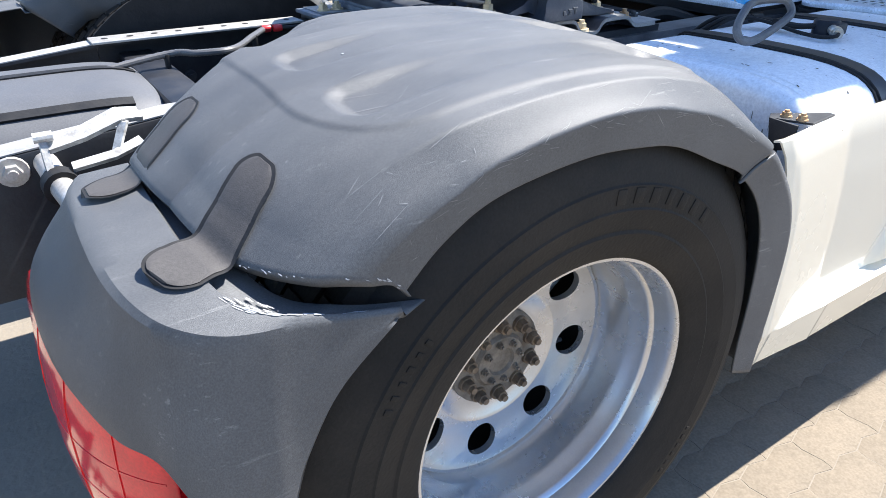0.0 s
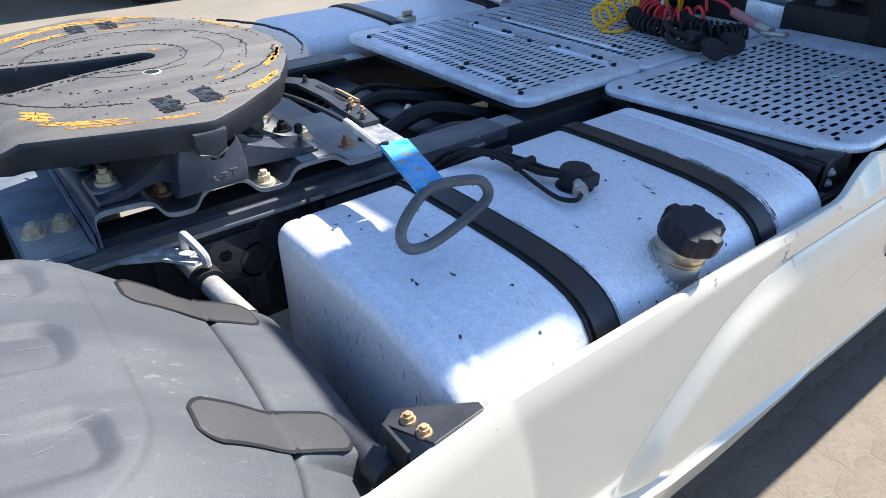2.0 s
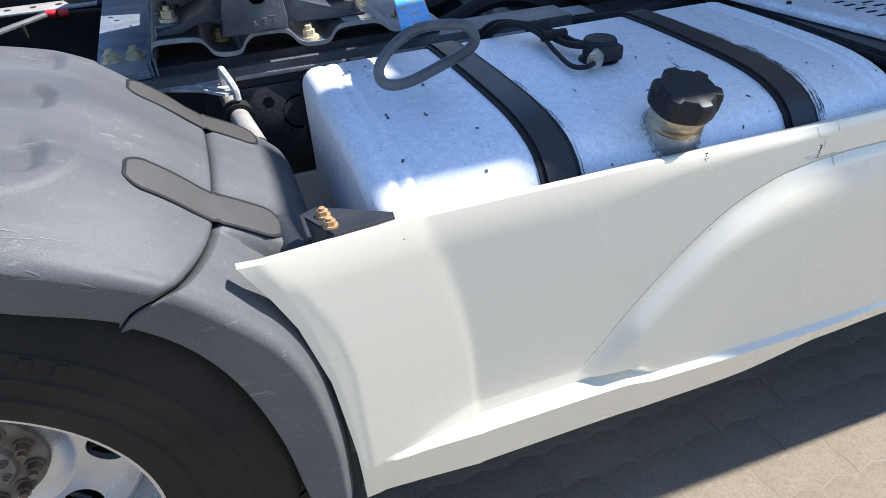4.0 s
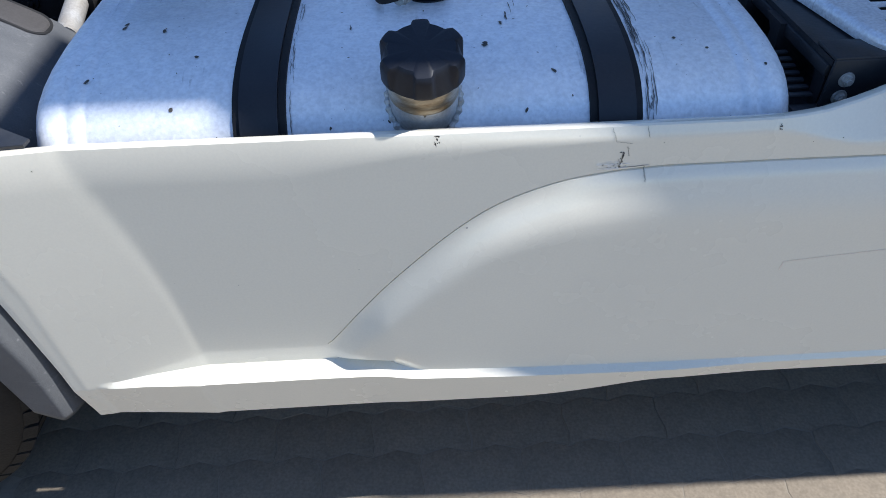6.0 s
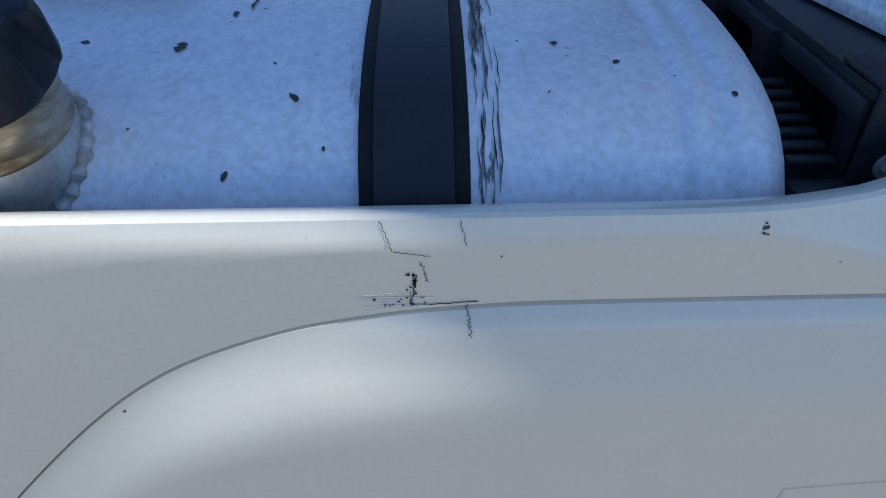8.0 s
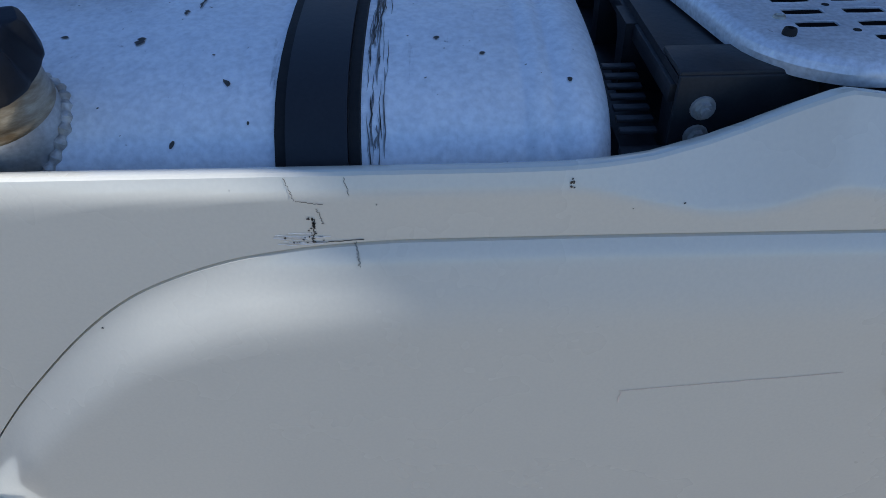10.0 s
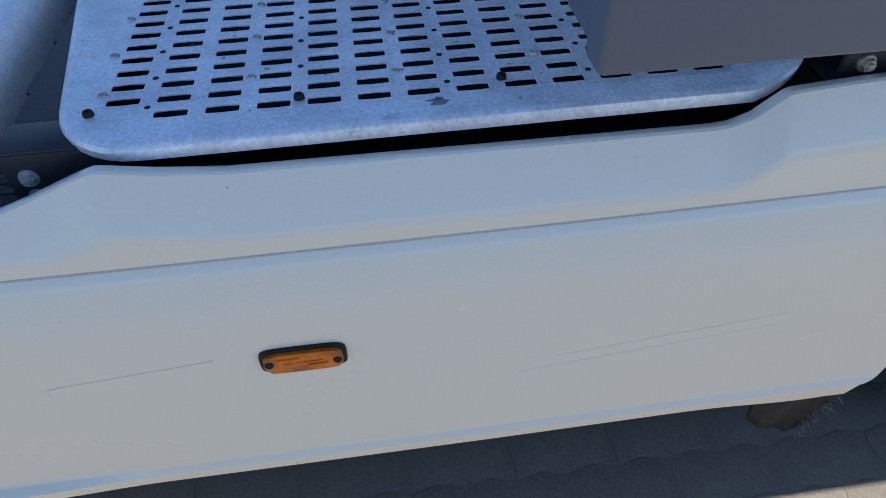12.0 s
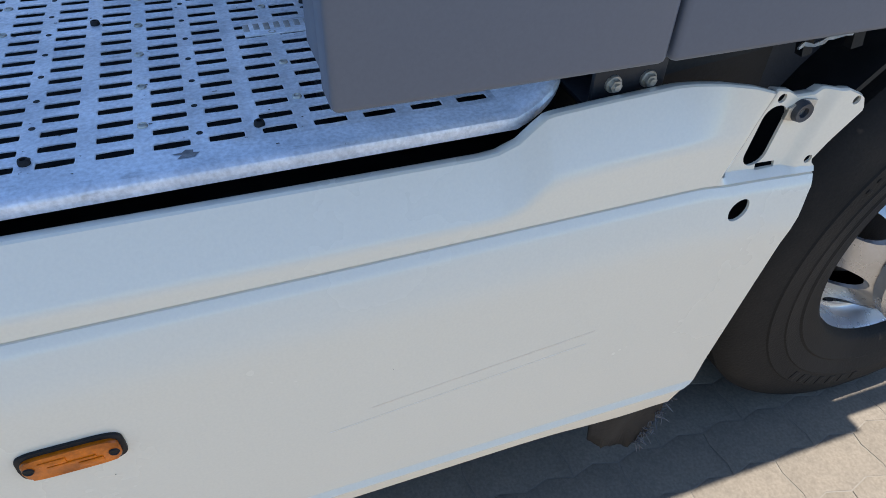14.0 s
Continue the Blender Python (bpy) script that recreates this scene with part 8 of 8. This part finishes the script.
def build_cab_back():
    bm = bmesh.new()
    box(bm, (2.70, 0.60, 0.90), (2.90, 1.16, 1.60), 0.015)
    side = part("air_box", bm, M["cabunder"], truck, "dark bolted box behind the cab")
    bm = bmesh.new()
    box(bm, (2.690, 0.78, 0.95), (2.699, 1.12, 1.58), 0.004)
    part("cover", bm, M["cabunder"], side)
    for y in (0.83, 1.07):
        for z in (1.02, 1.22, 1.42):
            bm = bmesh.new()
            hexbolt(bm, (2.690, y, z), (-1, 0, 0), 0.010, 0.008)
            part("cover_bolt", bm, M["steel"], side)
    # suspension cross beam with bolted end brackets
    bm = bmesh.new()
    prism(bm, [(0.46, 1.22), (0.30, 1.27), (0.05, 1.20), (-0.12, 1.22), (-0.30, 1.30), (-0.42, 1.14), (-0.42, 1.02), (-0.30, 1.00), (-0.24, 1.06), (-0.10, 1.12), (0.10, 1.10), (0.30, 1.06), (0.36, 1.00), (0.46, 1.02)], "x", 2.80, 2.88, 0.008)
    beam = part("cab_beam", bm, M["crossgrey"], truck, "blue-grey cab suspension beam with bolted brackets", 20)
    bm = bmesh.new()
    box(bm, (2.82, -0.30, 1.26), (2.90, 0.35, 1.48), 0.02)
    part("beam_top", bm, M["crossgrey"], beam)
    for y0, y1 in ((0.34, 0.48), (-0.46, -0.30)):
        bm = bmesh.new()
        box(bm, (2.785, y0, 1.02), (2.799, y1, 1.20), 0.004)
        b = part("end_bracket", bm, M["crossgrey"], beam)
        for y in (y0 + 0.035, y1 - 0.035):
            for z in (1.06, 1.15):
                bm = bmesh.new()
                hexbolt(bm, (2.785, y, z), (-1, 0, 0), 0.016, 0.014)
                part("beam_bolt", bm, M["steelworn"], beam, "pale steel bolt")
        bm = bmesh.new()
        ribbon(bm, [(2.82, (y0 + y1) / 2, 1.03), (2.84, (y0 + y1) / 2 - 0.03, 0.86)], (-1, 0, 0), 0.10, 0.02)
        part("beam_leg", bm, M["crossgrey"], beam)
    # dampers and air bellows
    for y, r, z0, z1, m in ((0.56, 0.038, 0.92, 1.6, "castiron"), (-0.56, 0.036, 0.92, 1.6, "castiron")):
        bm = bmesh.new()
        lathe(bm, [(0.0, z0), (r * 0.7, z0), (r * 0.7, z0 + 0.10), (r * 1.15, z0 + 0.11), (r * 1.15, z0 + 0.14), (r, z0 + 0.15), (r, z0 + 0.38), (r * 1.25, z0 + 0.39), (r * 1.25, z0 + 0.42), (r * 0.8, z0 + 0.43), (r * 0.8, z1)], (2.79, y, 0), "z", 24)
        part("damper", bm, M[m], truck, "black cab damper")
    bm = bmesh.new()
    prof = [(0.0, 0.93), (0.10, 0.93), (0.128, 0.98), (0.130, 1.20), (0.112, 1.215)]
    for k in range(9):
        prof += [(0.125, 1.225 + k * 0.035), (0.112, 1.2425 + k * 0.035)]
    lathe(bm, prof + [(0.0, 1.56)], (2.82, -0.80, 0), "z", 36)
    part("air_cleaner", bm, M["rubber"], truck, "ribbed black rubber bellows")
    bm = bmesh.new()
    box(bm, (2.72, -0.60, 1.27), (2.74, -0.50, 1.40), 0.006)
    part("valve_plate", bm, M["paint"], truck, "small white plate")
    # hoses in the dark
    rng = random.Random(3)
    for k in range(12):
        y = rng.uniform(-0.6, 0.7)
        bm = bmesh.new()
        tube(bm, spline([(2.83, y, 0.85), (2.80 + rng.uniform(-0.04, 0.03), y + rng.uniform(-0.1, 0.1), 1.0), (2.82, y + rng.uniform(-0.15, 0.15), 1.2), (2.85, y + rng.uniform(-0.2, 0.2), 1.6)], 8), rng.choice((0.010, 0.014, 0.020)), 8)
        part("hose", bm, M["rubber"], truck, "black hose behind the cab")
    # far-side flap
    bm = bmesh.new()
    box(bm, (2.86, 1.30, 0.93), (2.88, 1.72, 1.75), 0.008)
    fl = part("side_flap", bm, M["glassblue"], truck, "dark blue side panel beyond the cab")
    for y in (1.31, 1.705):
        bm = bmesh.new()
        box(bm, (2.852, y - 0.012, 0.93), (2.886, y + 0.012, 1.75), 0.004)
        part("flap_frame", bm, M["frame"], fl)
    bm = bmesh.new()
    box(bm, (2.845, 1.31, 0.93), (2.86, 1.71, 1.00), 0.004)
    part("flap_rail", bm, M["crossgrey"], fl)
    # near-side bracket above the skirt
    bm = bmesh.new()
    box(bm, (2.704, -1.127, 0.930), (2.802, -1.119, 0.992), 0.003)
    box(bm, (2.704, -1.121, 0.930), (2.802, -1.040, 0.938), 0.003)
    part("mount_plate", bm, M["frame"], cab_mount, "black bolted steel plate", 30)
    for x in MOUNT_X:
        bm = bmesh.new()
        hexbolt(bm, (x, -1.128, 0.9665), (0, -1, 0), 0.0082, 0.0075, 1.35)
        part("mount_bolt", bm, M["steel"], cab_mount, "zinc bolt")
    # perforated carrier strip that runs on to the wheel arch
    bm = bmesh.new()
    ribbon(bm, [(2.80, -1.105, 0.985), (2.90, -1.100, 0.992), (2.99, -1.095, 0.998)], (0, -1, 0.15), 0.060, 0.004)
    part("carrier_strip", bm, M["rubber"], cab_mount, "black perforated steel strip", 20)
    for k in range(4):
        bm = bmesh.new()
        lathe(bm, [(0.0, -0.001), (0.0035, -0.001), (0.0045, 0.002)], (2.835 + k * 0.030, -1.108 + k * 0.0008, 0.996 + k * 0.002), "y", 10)
        part("strip_hole", bm, M["steelworn"] if k % 2 else M["rubber"], cab_mount)
    # ribs and a torn edge of the arch liner
    for k, (x, w) in enumerate(((3.03, 0.016), (3.12, 0.020), (3.21, 0.016))):
        bm = bmesh.new()
        ribbon(bm, spline([(x, -1.06, 1.03), (x + 0.035, -1.065, 0.98), (x + 0.045, -1.07, 0.93)], 5), (0, -1, 0), w, 0.014)
        part("liner_rib", bm, M["rubber"], cab_mount, "raised rib of the black liner")
    bm = bmesh.new()
    ribbon(bm, [(3.045 + 0.012 * k, -1.085 + 0.004 * math.sin(k * 1.7), 0.948 + 0.0018 * k + 0.002 * math.sin(k * 2.3)) for k in range(9)], (0, -1, 0.4), [0.003, 0.006, 0.004, 0.006, 0.005, 0.006, 0.004, 0.005, 0.002], 0.003)
    part("torn_edge", bm, M["steelworn"], cab_mount, "pale torn edge of the liner", 0)
    # clamps on the far tank straps and plates
    for x, y in ((1.75, 0.52), (2.25, 0.52)):
        bm = bmesh.new()
        box(bm, (x - 0.03, y - 0.02, 0.955), (x + 0.03, y + 0.03, 0.975), 0.005)
        tube(bm, [(x - 0.02, y, 0.985), (x + 0.02, y, 0.985)], 0.010, 10)
        part("strap_clamp", bm, M["steel"], far_tank, "bright strap clamp")


build_cab_back()


# ---- paving stones ----
def build_pavers():
    """Interlocking zigzag blocks beside the truck, a little uneven, bedded in sand."""
    w, h, amp, gap = 0.225, 0.1125, 0.008, 0.0014
    def tri(q):
        q = q % 1.0
        return 4 * q - 1 if q < 0.5 else 3 - 4 * q
    outline = []
    n = 8
    for k in range(n):
        outline.append((k / n * w, amp * tri(2 * k / n)))
    for k in range(4):
        outline.append((w + amp * 0.6 * tri(k / 4 + 0.25) - amp * 0.0, k / 4 * h + amp * tri(2.0)))
    for k in range(n):
        outline.append(((1 - k / n) * w, h + amp * tri(2 * (1 - k / n))))
    for k in range(4):
        outline.append((amp * 0.6 * tri((1 - k / 4) + 0.25), (1 - k / 4) * h + amp * tri(0)))
    cx, cy = w / 2, h / 2
    def ring(d, z):
        out = []
        for x, y in outline:
            out.append((cx + (x - cx) * (1 - 2 * d / w), cy + (y - cy) * (1 - 2 * d / h), z))
        return out
    rings = [ring(gap, -0.02), ring(gap, 0.0019), ring(gap + 0.004, 0.0025)]
    m = len(outline)
    verts = [v for r in rings for v in r]
    faces = [[a * m + i, a * m + (i + 1) % m, (a + 1) * m + (i + 1) % m, (a + 1) * m + i] for a in range(2) for i in range(m)] + [[2 * m + i for i in range(m)]]
    me = bpy.data.meshes.new("paving_stone")
    me.from_pydata(verts, [], faces)
    me.materials.append(M["paver"])
    bm = bmesh.new()
    bm.from_mesh(me)
    bmesh.ops.recalc_face_normals(bm, faces=bm.faces)
    bm.to_mesh(me)
    bm.free()
    shade(me, 30)
    rng = random.Random(12)
    rows = 11
    for r in range(rows):
        y = -2.02 + r * h
        for c in range(21 if r > 2 else 19):
            x = 0.15 + c * w + (r % 2) * w / 2
            ob = new("paving_stone", me)
            ob.matrix_world = Matrix.Translation((x, y, rng.uniform(-0.0016, -0.0006))) @ Euler((rng.uniform(-0.004, 0.004), rng.uniform(-0.003, 0.003), 0)).to_matrix().to_4x4()
            ob.parent = ground


build_pavers()
